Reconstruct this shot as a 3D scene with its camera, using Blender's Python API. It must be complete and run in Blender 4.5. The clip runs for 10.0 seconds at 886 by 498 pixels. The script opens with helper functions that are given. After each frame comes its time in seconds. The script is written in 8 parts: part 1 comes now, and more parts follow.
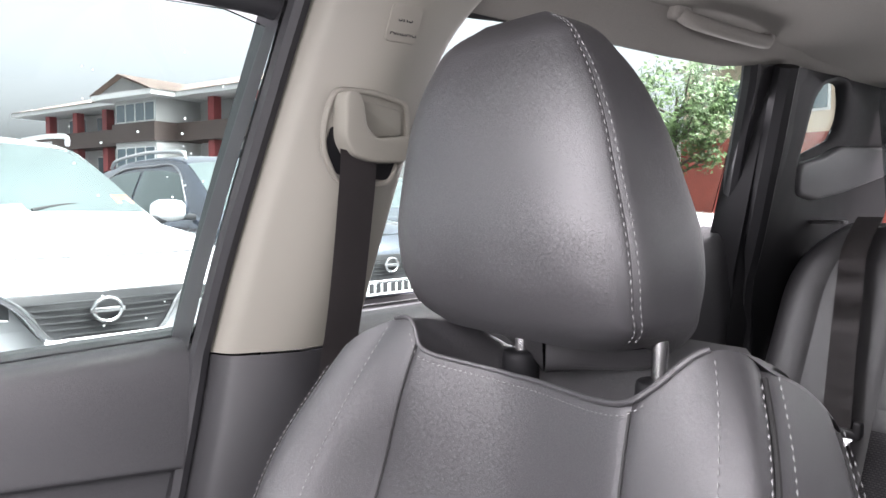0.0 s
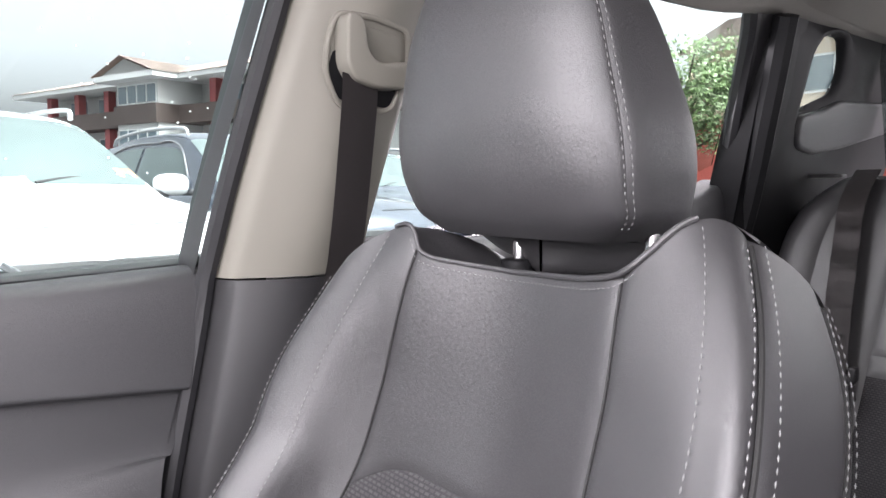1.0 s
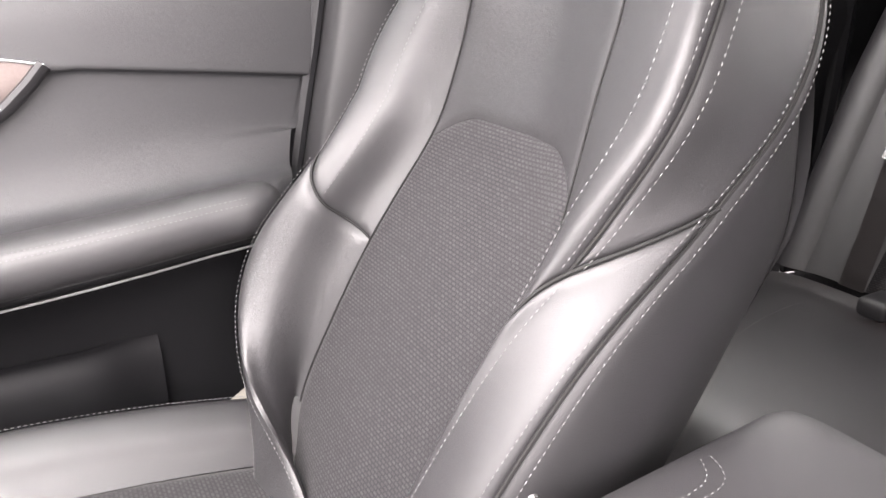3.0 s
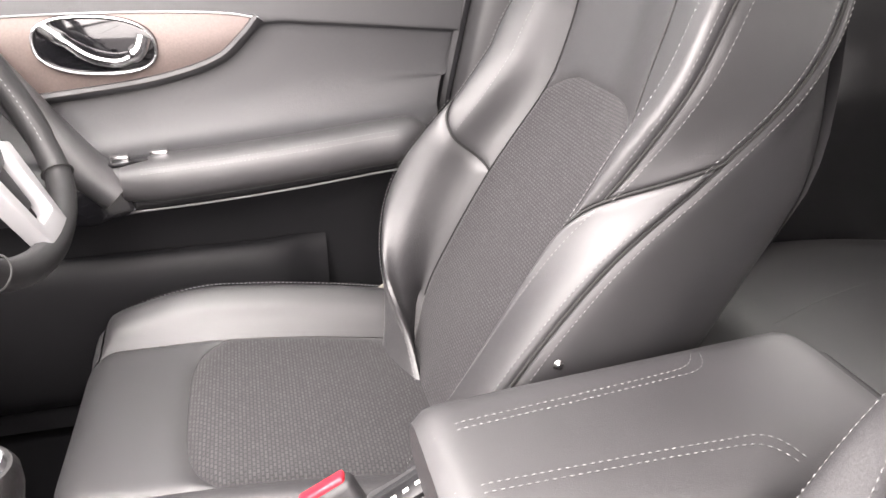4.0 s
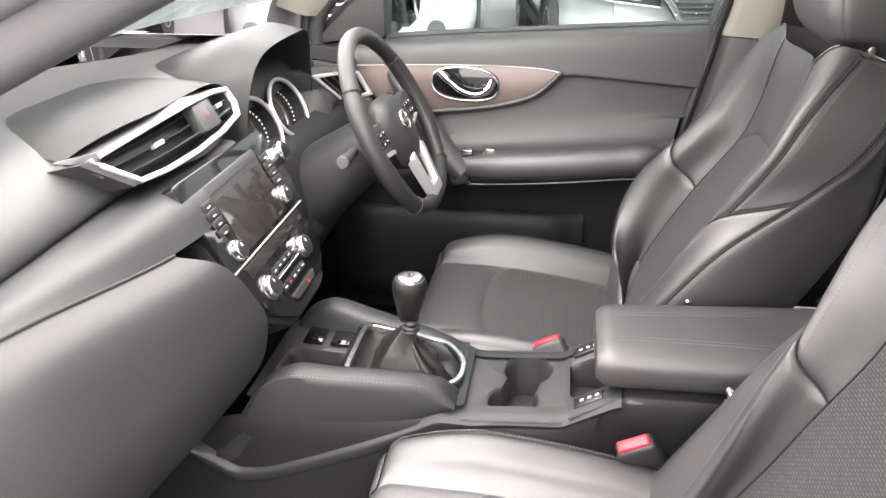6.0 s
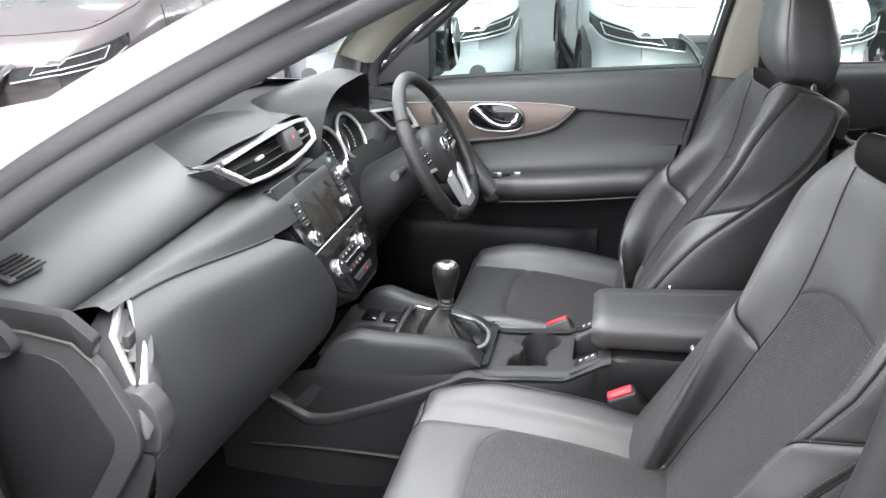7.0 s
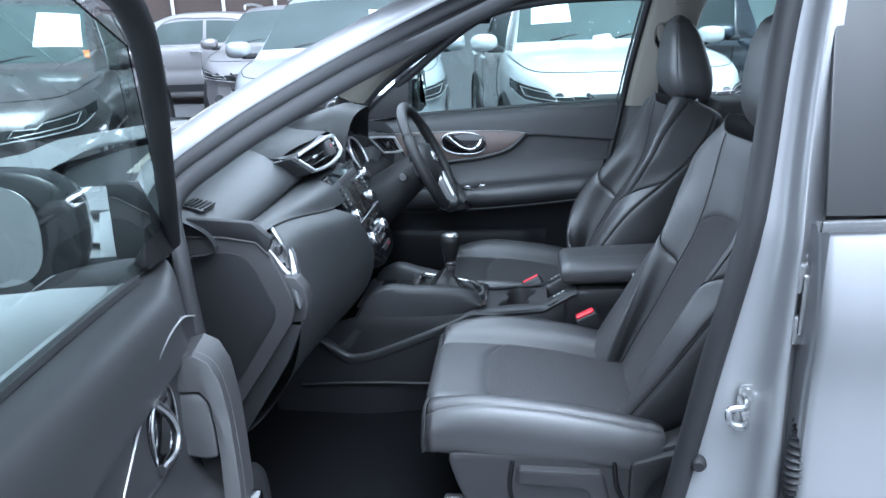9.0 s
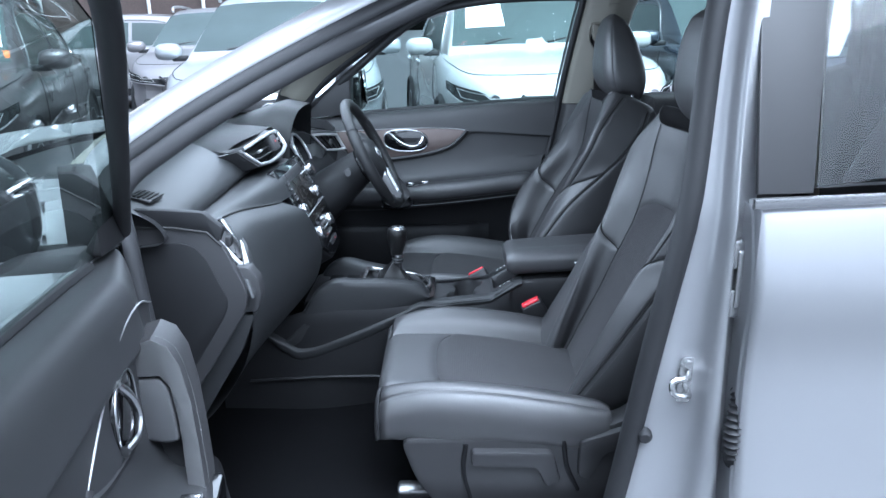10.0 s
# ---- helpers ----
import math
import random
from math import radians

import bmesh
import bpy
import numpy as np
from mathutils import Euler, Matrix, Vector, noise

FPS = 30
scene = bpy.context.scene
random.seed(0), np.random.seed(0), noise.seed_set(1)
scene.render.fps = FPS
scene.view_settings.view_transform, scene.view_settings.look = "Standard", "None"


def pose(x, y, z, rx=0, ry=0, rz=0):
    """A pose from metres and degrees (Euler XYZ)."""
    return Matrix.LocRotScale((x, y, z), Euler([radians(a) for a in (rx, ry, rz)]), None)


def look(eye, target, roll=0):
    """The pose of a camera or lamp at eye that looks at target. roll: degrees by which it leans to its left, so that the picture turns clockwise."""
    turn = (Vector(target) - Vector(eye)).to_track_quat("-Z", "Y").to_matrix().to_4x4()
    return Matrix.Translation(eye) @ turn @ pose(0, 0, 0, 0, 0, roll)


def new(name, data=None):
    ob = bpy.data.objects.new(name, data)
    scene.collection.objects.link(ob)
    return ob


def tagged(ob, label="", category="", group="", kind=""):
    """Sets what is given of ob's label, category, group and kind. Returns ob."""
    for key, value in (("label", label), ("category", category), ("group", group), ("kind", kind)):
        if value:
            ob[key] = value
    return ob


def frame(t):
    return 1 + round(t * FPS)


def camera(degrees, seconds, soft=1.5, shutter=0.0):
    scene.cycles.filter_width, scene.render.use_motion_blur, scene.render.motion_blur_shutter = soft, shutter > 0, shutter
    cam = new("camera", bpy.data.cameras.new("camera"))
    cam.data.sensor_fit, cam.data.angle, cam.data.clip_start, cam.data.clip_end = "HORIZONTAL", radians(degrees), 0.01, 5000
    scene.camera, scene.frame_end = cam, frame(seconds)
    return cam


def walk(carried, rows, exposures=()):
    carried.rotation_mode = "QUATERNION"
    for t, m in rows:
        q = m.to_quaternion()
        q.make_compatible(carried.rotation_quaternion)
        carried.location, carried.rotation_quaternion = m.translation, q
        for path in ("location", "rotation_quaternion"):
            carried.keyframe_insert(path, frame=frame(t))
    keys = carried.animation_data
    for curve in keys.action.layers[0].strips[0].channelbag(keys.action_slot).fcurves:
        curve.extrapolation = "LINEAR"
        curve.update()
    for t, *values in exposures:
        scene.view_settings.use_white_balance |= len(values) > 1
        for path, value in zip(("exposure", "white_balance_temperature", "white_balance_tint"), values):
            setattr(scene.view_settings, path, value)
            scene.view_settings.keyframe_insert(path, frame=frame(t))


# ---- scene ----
cam = camera(62.9, 10.0)
PATH = [
    (0, (0.0155, -0.0220, 1.2358), (1.2675, 1.5330, 1.1120), 0.10),
    (0.5, (0.0129, -0.0240, 1.2017), (1.2605, 1.5330, 1.0636), 0.00),
    (1, (0.0050, -0.0390, 1.1743), (1.2498, 1.5180, 1.0052), 0.11),
    (1.5, (-0.0051, -0.0600, 1.1509), (1.2330, 1.4950, 0.9244), 0.32),
    (2, (-0.0041, -0.0900, 1.1279), (1.2012, 1.4640, 0.7700), 0.36),
    (2.5, (-0.0339, -0.1290, 1.0957), (1.0686, 1.4420, 0.5335), 0.18),
    (3, (-0.0555, -0.2000, 1.0858), (0.8702, 1.4200, 0.3654), 0.56),
    (3.2, (-0.0625, -0.2380, 1.0856), (0.7811, 1.4030, 0.3158), 0.43),
    (4.3, (-0.0474, -0.4780, 1.1832), (0.2576, 1.2870, 0.2928), 0.24),
    (4.5, (-0.0445, -0.5300, 1.2114), (0.1548, 1.2450, 0.3107), -0.03),
    (5, (-0.0459, -0.6440, 1.2714), (-0.0885, 1.1360, 0.3619), -0.62),
    (5.5, (-0.0372, -0.8090, 1.3288), (-0.2547, 0.9550, 0.4133), -1.14),
    (5.7, (-0.0401, -0.8810, 1.3497), (-0.2937, 0.8820, 0.4388), -0.95),
    (7, (0.0558, -1.3000, 1.4296), (-0.3718, 0.4870, 0.6398), -1.88),
    (7.5, (0.0413, -1.4950, 1.4420), (-0.3936, 0.3250, 0.7340), -2.02),
    (8, (0.0318, -1.6750, 1.4296), (-0.3747, 0.1740, 0.7848), -2.03),
    (8.5, (-0.0184, -1.8210, 1.4076), (-0.3363, 0.0580, 0.8003), -2.33),
    (9, (-0.0722, -1.8960, 1.3764), (-0.2733, 0.0020, 0.7779), -2.01),
    (9.5, (-0.0945, -1.9300, 1.3595), (-0.1898, -0.0220, 0.7672), -1.80),
    (10, (-0.1011, -1.9330, 1.3502), (-0.1256, -0.0220, 0.7628), -1.49),
]
EXPOSURES = [(0.0, 2.65, 6450, 20), (2.0, 2.85, 6600, 20), (3.2, 3.25, 6900, 20), (4.5, 3.25, 7000, 18), (5.5, 2.95, 6950, 17), (7.0, 2.12, 6350, 10),
             (7.5, 1.85, 5850, 8), (8.5, 1.4, 5250, 4), (9.5, 1.3, 5100, 6), (10.0, 1.3, 5100, 6)]
walk(cam, [(t, look(eye, target, roll)) for t, eye, target, roll in PATH], EXPOSURES)

# ---- light: bright overcast sky ----
world = bpy.data.worlds.new("sky")
scene.world = world
world.use_nodes = True
wn = world.node_tree
sky = wn.nodes.new("ShaderNodeTexSky")
sky.sky_type = "NISHITA"
sky.sun_disc = False
sky.sun_elevation, sky.sun_rotation = radians(64), radians(150)
sky.air_density, sky.dust_density, sky.ozone_density = 0.35, 10.0, 0.3
cloud = wn.nodes.new("ShaderNodeHueSaturation")
cloud.inputs["Saturation"].default_value = 0.15
wn.links.new(sky.outputs[0], cloud.inputs["Color"])
wn.links.new(cloud.outputs[0], wn.nodes["Background"].inputs[0])
wn.nodes["Background"].inputs[1].default_value = 0.145
sun = new("sun", bpy.data.lights.new("sun", "SUN"))
sun.data.energy, sun.data.angle, sun.data.color = 1.0, radians(50), (1.0, 0.97, 0.92)
sun.matrix_world = look((0, 0, 20), (-4.0, 3.5, 20 - 10))


def opening_fill(name, at, towards, size, energy):
    """Area lamp in an opening, added to boost the sky's light in the cabin."""
    lamp = new(name, bpy.data.lights.new(name, "AREA"))
    lamp.data.shape, lamp.data.size, lamp.data.size_y, lamp.data.energy = "RECTANGLE", size[0], size[1], energy
    lamp.matrix_world = look(at, towards)
    return lamp


opening_fill("doorway_fill", (-0.17, -0.80, 1.16), (-0.17, 1.0, 0.75), (0.75, 0.45), 1.35)
opening_fill("rear_window_fill", (0.95, 0.70, 1.32), (0.95, 0.0, 0.95), (0.70, 0.24), 0.55)
opening_fill("tailgate_fill", (1.84, 0.0, 1.33), (1.2, 0.0, 0.95), (1.0, 0.30), 0.7)
opening_fill("windscreen_fill", (-0.36, 0.0, 1.305), (-0.36 + 0.40, 0.0, 1.305 - 0.90), (1.10, 0.80), 5.8)

# ---- building tools ----
def thing(name, label, category, at=(0, 0, 0), group="", kind=""):
    ob = new(name)
    ob.empty_display_size = 0.05
    ob.location = at
    return tagged(ob, label, category, group, kind)


def part(name, bm, material, parent=None, label="", smooth=True, flat_angle=40):
    me = bpy.data.meshes.new(name)
    bm.normal_update()
    if smooth:
        lim = radians(flat_angle)
        for f in bm.faces:
            f.smooth = True
        for e in bm.edges:
            if len(e.link_faces) == 2 and e.calc_face_angle(0) > lim:
                e.smooth = False
    bm.to_mesh(me)
    bm.free()
    me.materials.append(material)
    ob = new(name, me)
    if parent is not None:
        ob.parent = parent
        root = parent
        while root.parent:
            root = root.parent
        if parent is root:
            ob.matrix_parent_inverse = Matrix.Translation(-Vector(root.location))
    if label:
        tagged(ob, label)
    return ob


def solid(name, bm, material, label, category, group="", kind=""):
    ob = part(name, bm, material)
    return tagged(ob, label, category, group, kind)


def curve(xs, ys):
    """Smooth function through the given knots."""
    xs, ys = np.array(xs, float), np.array(ys, float)
    if xs[0] > xs[-1]:
        xs, ys = xs[::-1], ys[::-1]
    m = np.gradient(ys, xs)

    def f(x):
        x = np.clip(x, xs[0], xs[-1])
        i = np.clip(np.searchsorted(xs, x) - 1, 0, len(xs) - 2)
        h = xs[i + 1] - xs[i]
        t = (x - xs[i]) / h
        return ((2 * t**3 - 3 * t**2 + 1) * ys[i] + (t**3 - 2 * t**2 + t) * h * m[i]
                + (-2 * t**3 + 3 * t**2) * ys[i + 1] + (t**3 - t**2) * h * m[i + 1])
    return f


def spline(pts, n=8, closed=False):
    """Catmull-Rom through the points, n steps for each stretch."""
    p = [np.array(q, float) for q in pts]
    k = len(p)
    out = []
    for i in range(k if closed else k - 1):
        if closed:
            a, b, c, d = p[i - 1], p[i], p[(i + 1) % k], p[(i + 2) % k]
        else:
            b, c = p[i], p[i + 1]
            a = p[i - 1] if i else 2 * b - c
            d = p[i + 2] if i + 2 < k else 2 * c - b
        for j in range(n):
            t = j / n
            out.append(0.5 * (2 * b + (c - a) * t + (2 * a - 5 * b + 4 * c - d) * t * t + (3 * b - a - 3 * c + d) * t**3))
    if not closed:
        out.append(p[-1])
    return out


def sheet(bm, P, close_u=False, close_v=False):
    """Quads over an array of points (nu, nv, 3)."""
    nu, nv = P.shape[:2]
    v = [[bm.verts.new(P[i, j]) for j in range(nv)] for i in range(nu)]
    for i in range(nu if close_u else nu - 1):
        for j in range(nv if close_v else nv - 1):
            a, b = (i + 1) % nu, (j + 1) % nv
            try:
                bm.faces.new((v[i][j], v[a][j], v[a][b], v[i][b]))
            except ValueError:
                pass
    return v


def loft(bm, rings, closed=True, caps=True):
    """A skin over rings of equally many points."""
    v = sheet(bm, np.array([[np.array(q, float) for q in r] for r in rings]), close_v=closed)
    if caps and closed:
        for r in (v[0], v[-1]):
            try:
                bm.faces.new(r)
            except ValueError:
                pass
    bmesh.ops.recalc_face_normals(bm, faces=bm.faces)
    return bm


def tube(bm, pts, r, n=8, closed=False, squash=1.0):
    """A pipe along points; r: a radius, or one for each point."""
    p = [Vector(q) for q in pts]
    k = len(p)
    rad = list(r) if hasattr(r, "__len__") else [r] * k
    rings = []
    ref = None
    for i in range(k):
        if closed:
            d = (p[(i + 1) % k] - p[i - 1])
        else:
            d = p[min(i + 1, k - 1)] - p[max(i - 1, 0)]
        d.normalize()
        if ref is None:
            ref = d.orthogonal().normalized()
        ref = (ref - d * ref.dot(d)).normalized()
        s = d.cross(ref)
        rings.append([p[i] + (ref * math.cos(a) + s * math.sin(a) * squash) * rad[i]
                      for a in (2 * math.pi * j / n for j in range(n))])
    v = sheet(bm, np.array([[list(q) for q in ring] for ring in rings]), close_u=closed, close_v=True)
    if not closed:
        for ring in (v[0], v[-1]):
            bm.faces.new(ring)
    return bm


def rbox(bm, centre, size, bevel=0.004, seg=2, m=None):
    """A box with rounded edges."""
    b = bmesh.new()
    bmesh.ops.create_cube(b, size=1.0)
    for v in b.verts:
        v.co = Vector((v.co.x * size[0], v.co.y * size[1], v.co.z * size[2]))
    if bevel:
        bmesh.ops.bevel(b, geom=list(b.edges), offset=min(bevel, min(size) * 0.45), segments=seg, profile=0.5, affect="EDGES")
    return merge(bm, b, Matrix.Translation(centre) @ (m or Matrix()))


def merge(bm, other, m=None):
    """Adds another bmesh, moved by m."""
    mm = m or Matrix()
    new_v = {v: bm.verts.new(mm @ v.co) for v in other.verts}
    for f in other.faces:
        try:
            bm.faces.new([new_v[v] for v in f.verts])
        except ValueError:
            pass
    other.free()
    return bm


def prism(bm, outline, to_world, depth, bevel=0.003, seg=2):
    """Extrudes an outline of (a, b) by depth; to_world(a, b, c) places it."""
    b = bmesh.new()
    lo = [b.verts.new((a, c, 0)) for a, c in outline]
    hi = [b.verts.new((a, c, depth)) for a, c in outline]
    b.faces.new(lo[::-1])
    top = b.faces.new(hi)
    n = len(outline)
    for i in range(n):
        b.faces.new((lo[i], lo[(i + 1) % n], hi[(i + 1) % n], hi[i]))
    bmesh.ops.recalc_face_normals(b, faces=b.faces)
    if bevel:
        bmesh.ops.bevel(b, geom=list(top.edges), offset=bevel, segments=seg, profile=0.5, affect="EDGES", clamp_overlap=True)
    new_v = {v: bm.verts.new(to_world(*v.co)) for v in b.verts}
    for f in b.faces:
        try:
            bm.faces.new([new_v[v] for v in f.verts])
        except ValueError:
            pass
    b.free()
    bmesh.ops.recalc_face_normals(bm, faces=bm.faces)
    return bm


def rounded(points, r, n=5):
    """A polygon with rounded corners, as (a, b) pairs."""
    out = []
    k = len(points)
    for i in range(k):
        p, a, b = (Vector(points[i]), Vector(points[i - 1]), Vector(points[(i + 1) % k]))
        rr = r[i] if hasattr(r, "__len__") else r
        da, db = (a - p), (b - p)
        ra, rb = min(rr, da.length * 0.48), min(rr, db.length * 0.48)
        s, e = p + da.normalized() * ra, p + db.normalized() * rb
        for j in range(n + 1):
            t = j / n
            out.append(tuple((1 - t) ** 2 * s + 2 * t * (1 - t) * p + t * t * e))
    return out


def stitches(bm, pts, pitch=0.0060, length=0.0043, r=0.0006):
    """Short threads in a row along a line."""
    p = np.array([list(q) for q in pts], float)
    d = np.concatenate([[0], np.cumsum(np.linalg.norm(np.diff(p, axis=0), axis=1))])
    for s in np.arange(0, d[-1] - length, pitch):
        a, b = (np.array([np.interp(x, d, p[:, k]) for k in range(3)]) for x in (s, s + length))
        ax = Vector(b - a).normalized()
        o = ax.orthogonal().normalized()
        q = ax.cross(o)
        mid = Vector((a + b) / 2)
        ring = [bm.verts.new(mid + (o * math.cos(t) + q * math.sin(t)) * r) for t in (0, math.pi / 2, math.pi, 1.5 * math.pi)]
        v0, v1 = bm.verts.new(a), bm.verts.new(b)
        for i in range(4):
            bm.faces.new((v0, ring[(i + 1) % 4], ring[i]))
            bm.faces.new((v1, ring[i], ring[(i + 1) % 4]))
    return bm


def padded(bm, S, qa, qb, za, zb, nq=16, nz=30, groove=0.006, reach=0.012, sides="abcd", puff=0.0):
    """An upholstered panel on the surface S(q, z): its chosen edges are drawn in to the seams. a, b: at qa, qb; c, d: at za, zb."""
    fa = za if callable(za) else (lambda q: za)
    fb = zb if callable(zb) else (lambda q: zb)
    P = np.zeros((nq + 1, nz + 1, 3))
    for i in range(nq + 1):
        u = i / nq
        q = qa + (qb - qa) * (u - 0.10 * math.sin(2 * math.pi * u))
        lo, hi = fa(q), fb(q)
        for j in range(nz + 1):
            t = j / nz
            t = t - 0.10 * math.sin(2 * math.pi * t) / 1.0 * 0.8
            P[i, j] = S(q, lo + (hi - lo) * t)
    du = np.gradient(P, axis=0)
    dv = np.gradient(P, axis=1)
    N = np.cross(du, dv)
    N /= np.linalg.norm(N, axis=2, keepdims=True) + 1e-12
    lu = np.concatenate([np.zeros((1, nz + 1)), np.cumsum(np.linalg.norm(np.diff(P, axis=0), axis=2), axis=0)])
    lv = np.concatenate([np.zeros((nq + 1, 1)), np.cumsum(np.linalg.norm(np.diff(P, axis=1), axis=2), axis=1)], axis=1)
    dep = np.zeros((nq + 1, nz + 1))
    for key, dist in (("a", lu), ("b", lu[-1:] - lu), ("c", lv), ("d", lv[:, -1:] - lv)):
        if key in sides:
            dep = np.maximum(dep, np.exp(-(dist / reach) ** 1.3))
    P = P + N * (puff * (1 - dep) - groove * dep)[:, :, None] * FACING[0]
    sheet(bm, P)
    return bm


FACING = [1.0]


def band(bm, pts, n, outer, inner, height):
    """A flat closed frame along the points, facing n: its faces lie outer and inner of the line."""
    p = [Vector(q) for q in pts]
    k = len(p)
    n = Vector(n).normalized()
    mid = sum(p, Vector()) / k
    rows = []
    for i in range(k):
        d = (p[(i + 1) % k] - p[i - 1]).normalized()
        o = d.cross(n).normalized()
        if o.dot(p[i] - mid) < 0:
            o = -o
        rows.append([p[i] + o * outer - n * height, p[i] + o * outer + n * height * 0.7, p[i] + o * (outer - 0.0015) + n * height, p[i] - o * (inner - 0.0015) + n * height,
                     p[i] - o * inner + n * height * 0.6, p[i] - o * inner - n * height])
    sheet(bm, np.array([[list(q) for q in r] for r in rows]), close_u=True)
    bmesh.ops.recalc_face_normals(bm, faces=bm.faces)
    return bm


def bars(bm, rows, to_world, height):
    """Unreadable writing: plain bars. rows of (a, b, width)."""
    for a, b, w in rows:
        prism(bm, [(a, b), (a + w, b), (a + w, b + height), (a, b + height)], to_world, 0.0006, bevel=0)
    return bm

# ---- materials ----
def material(name, colour, rough=0.5, metal=0.0, grain=0.0, grain_size=0.002, bump=0.0, bump_size=0.002, mottling=0.12, mottle_size=0.15,
             coat=0.0, cells=False, sheen=0.0, spec=0.5):
    """A surface with colour mottling at a large scale, fine grain, and relief."""
    m = bpy.data.materials.new(name)
    m.use_nodes = True
    nt = m.node_tree
    n, l = nt.nodes, nt.links
    b = n["Principled BSDF"]
    b.inputs["Roughness"].default_value = rough
    b.inputs["Metallic"].default_value = metal
    b.inputs["Coat Weight"].default_value = coat
    b.inputs["Coat Roughness"].default_value = 0.05
    b.inputs["Specular IOR Level"].default_value = spec
    if sheen:
        b.inputs["Sheen Weight"].default_value = sheen
        b.inputs["Sheen Roughness"].default_value = 0.4
    co = n.new("ShaderNodeTexCoord")
    big = n.new("ShaderNodeTexNoise")
    big.inputs["Scale"].default_value = 1 / mottle_size
    big.inputs["Detail"].default_value = 5
    l.new(co.outputs["Object"], big.inputs["Vector"])
    mix = n.new("ShaderNodeMix")
    mix.data_type = "RGBA"
    mix.inputs["A"].default_value = (*[c * (1 - mottling) for c in colour], 1)
    mix.inputs["B"].default_value = (*[min(1, c * (1 + mottling)) for c in colour], 1)
    l.new(big.outputs["Fac"], mix.inputs["Factor"])
    out = mix.outputs["Result"]
    if grain:
        fine = n.new("ShaderNodeTexNoise")
        fine.inputs["Scale"].default_value = 1 / grain_size
        fine.inputs["Detail"].default_value = 2
        l.new(co.outputs["Object"], fine.inputs["Vector"])
        ramp = n.new("ShaderNodeMapRange")
        ramp.inputs["To Min"].default_value, ramp.inputs["To Max"].default_value = 1 - grain, 1 + grain
        l.new(fine.outputs["Fac"], ramp.inputs["Value"])
        mul = n.new("ShaderNodeVectorMath")
        mul.operation = "SCALE"
        l.new(out, mul.inputs[0])
        l.new(ramp.outputs["Result"], mul.inputs["Scale"])
        out = mul.outputs["Vector"]
    l.new(out, b.inputs["Base Color"])
    rr = n.new("ShaderNodeMapRange")
    rr.inputs["To Min"].default_value, rr.inputs["To Max"].default_value = max(0.0, rough * 0.88), min(1, rough * 1.12)
    l.new(big.outputs["Fac"], rr.inputs["Value"])
    l.new(rr.outputs["Result"], b.inputs["Roughness"])
    if bump:
        if cells:
            tex = n.new("ShaderNodeTexVoronoi")
            tex.feature = "DISTANCE_TO_EDGE"
            tex.inputs["Scale"].default_value = 1 / bump_size
            warp = n.new("ShaderNodeTexNoise")
            warp.inputs["Scale"].default_value = 0.5 / bump_size
            add = n.new("ShaderNodeVectorMath")
            add.operation = "MULTIPLY_ADD"
            add.inputs[1].default_value = (bump_size * 1.5,) * 3
            l.new(warp.outputs["Color"], add.inputs[0])
            l.new(co.outputs["Object"], add.inputs[2])
            l.new(add.outputs["Vector"], tex.inputs["Vector"])
            h = n.new("ShaderNodeMath")
            h.operation = "MINIMUM"
            h.inputs[1].default_value = 0.22
            l.new(tex.outputs["Distance"], h.inputs[0])
            height = h.outputs[0]
        else:
            tex = n.new("ShaderNodeTexNoise")
            tex.inputs["Scale"].default_value = 1 / bump_size
            tex.inputs["Detail"].default_value = 4
            l.new(co.outputs["Object"], tex.inputs["Vector"])
            height = tex.outputs["Fac"]
        bp = n.new("ShaderNodeBump")
        bp.inputs["Strength"].default_value = bump
        bp.inputs["Distance"].default_value = bump_size * 0.5
        l.new(height, bp.inputs["Height"])
        l.new(bp.outputs["Normal"], b.inputs["Normal"])
    return m


def glass(name, tint=(1, 1, 1), rough=0.0):
    m = bpy.data.materials.new(name)
    m.use_nodes = True
    b = m.node_tree.nodes["Principled BSDF"]
    b.inputs["Base Color"].default_value = (*tint, 1)
    b.inputs["Roughness"].default_value = rough
    b.inputs["Transmission Weight"].default_value = 1.0
    b.inputs["IOR"].default_value = 1.45
    return m


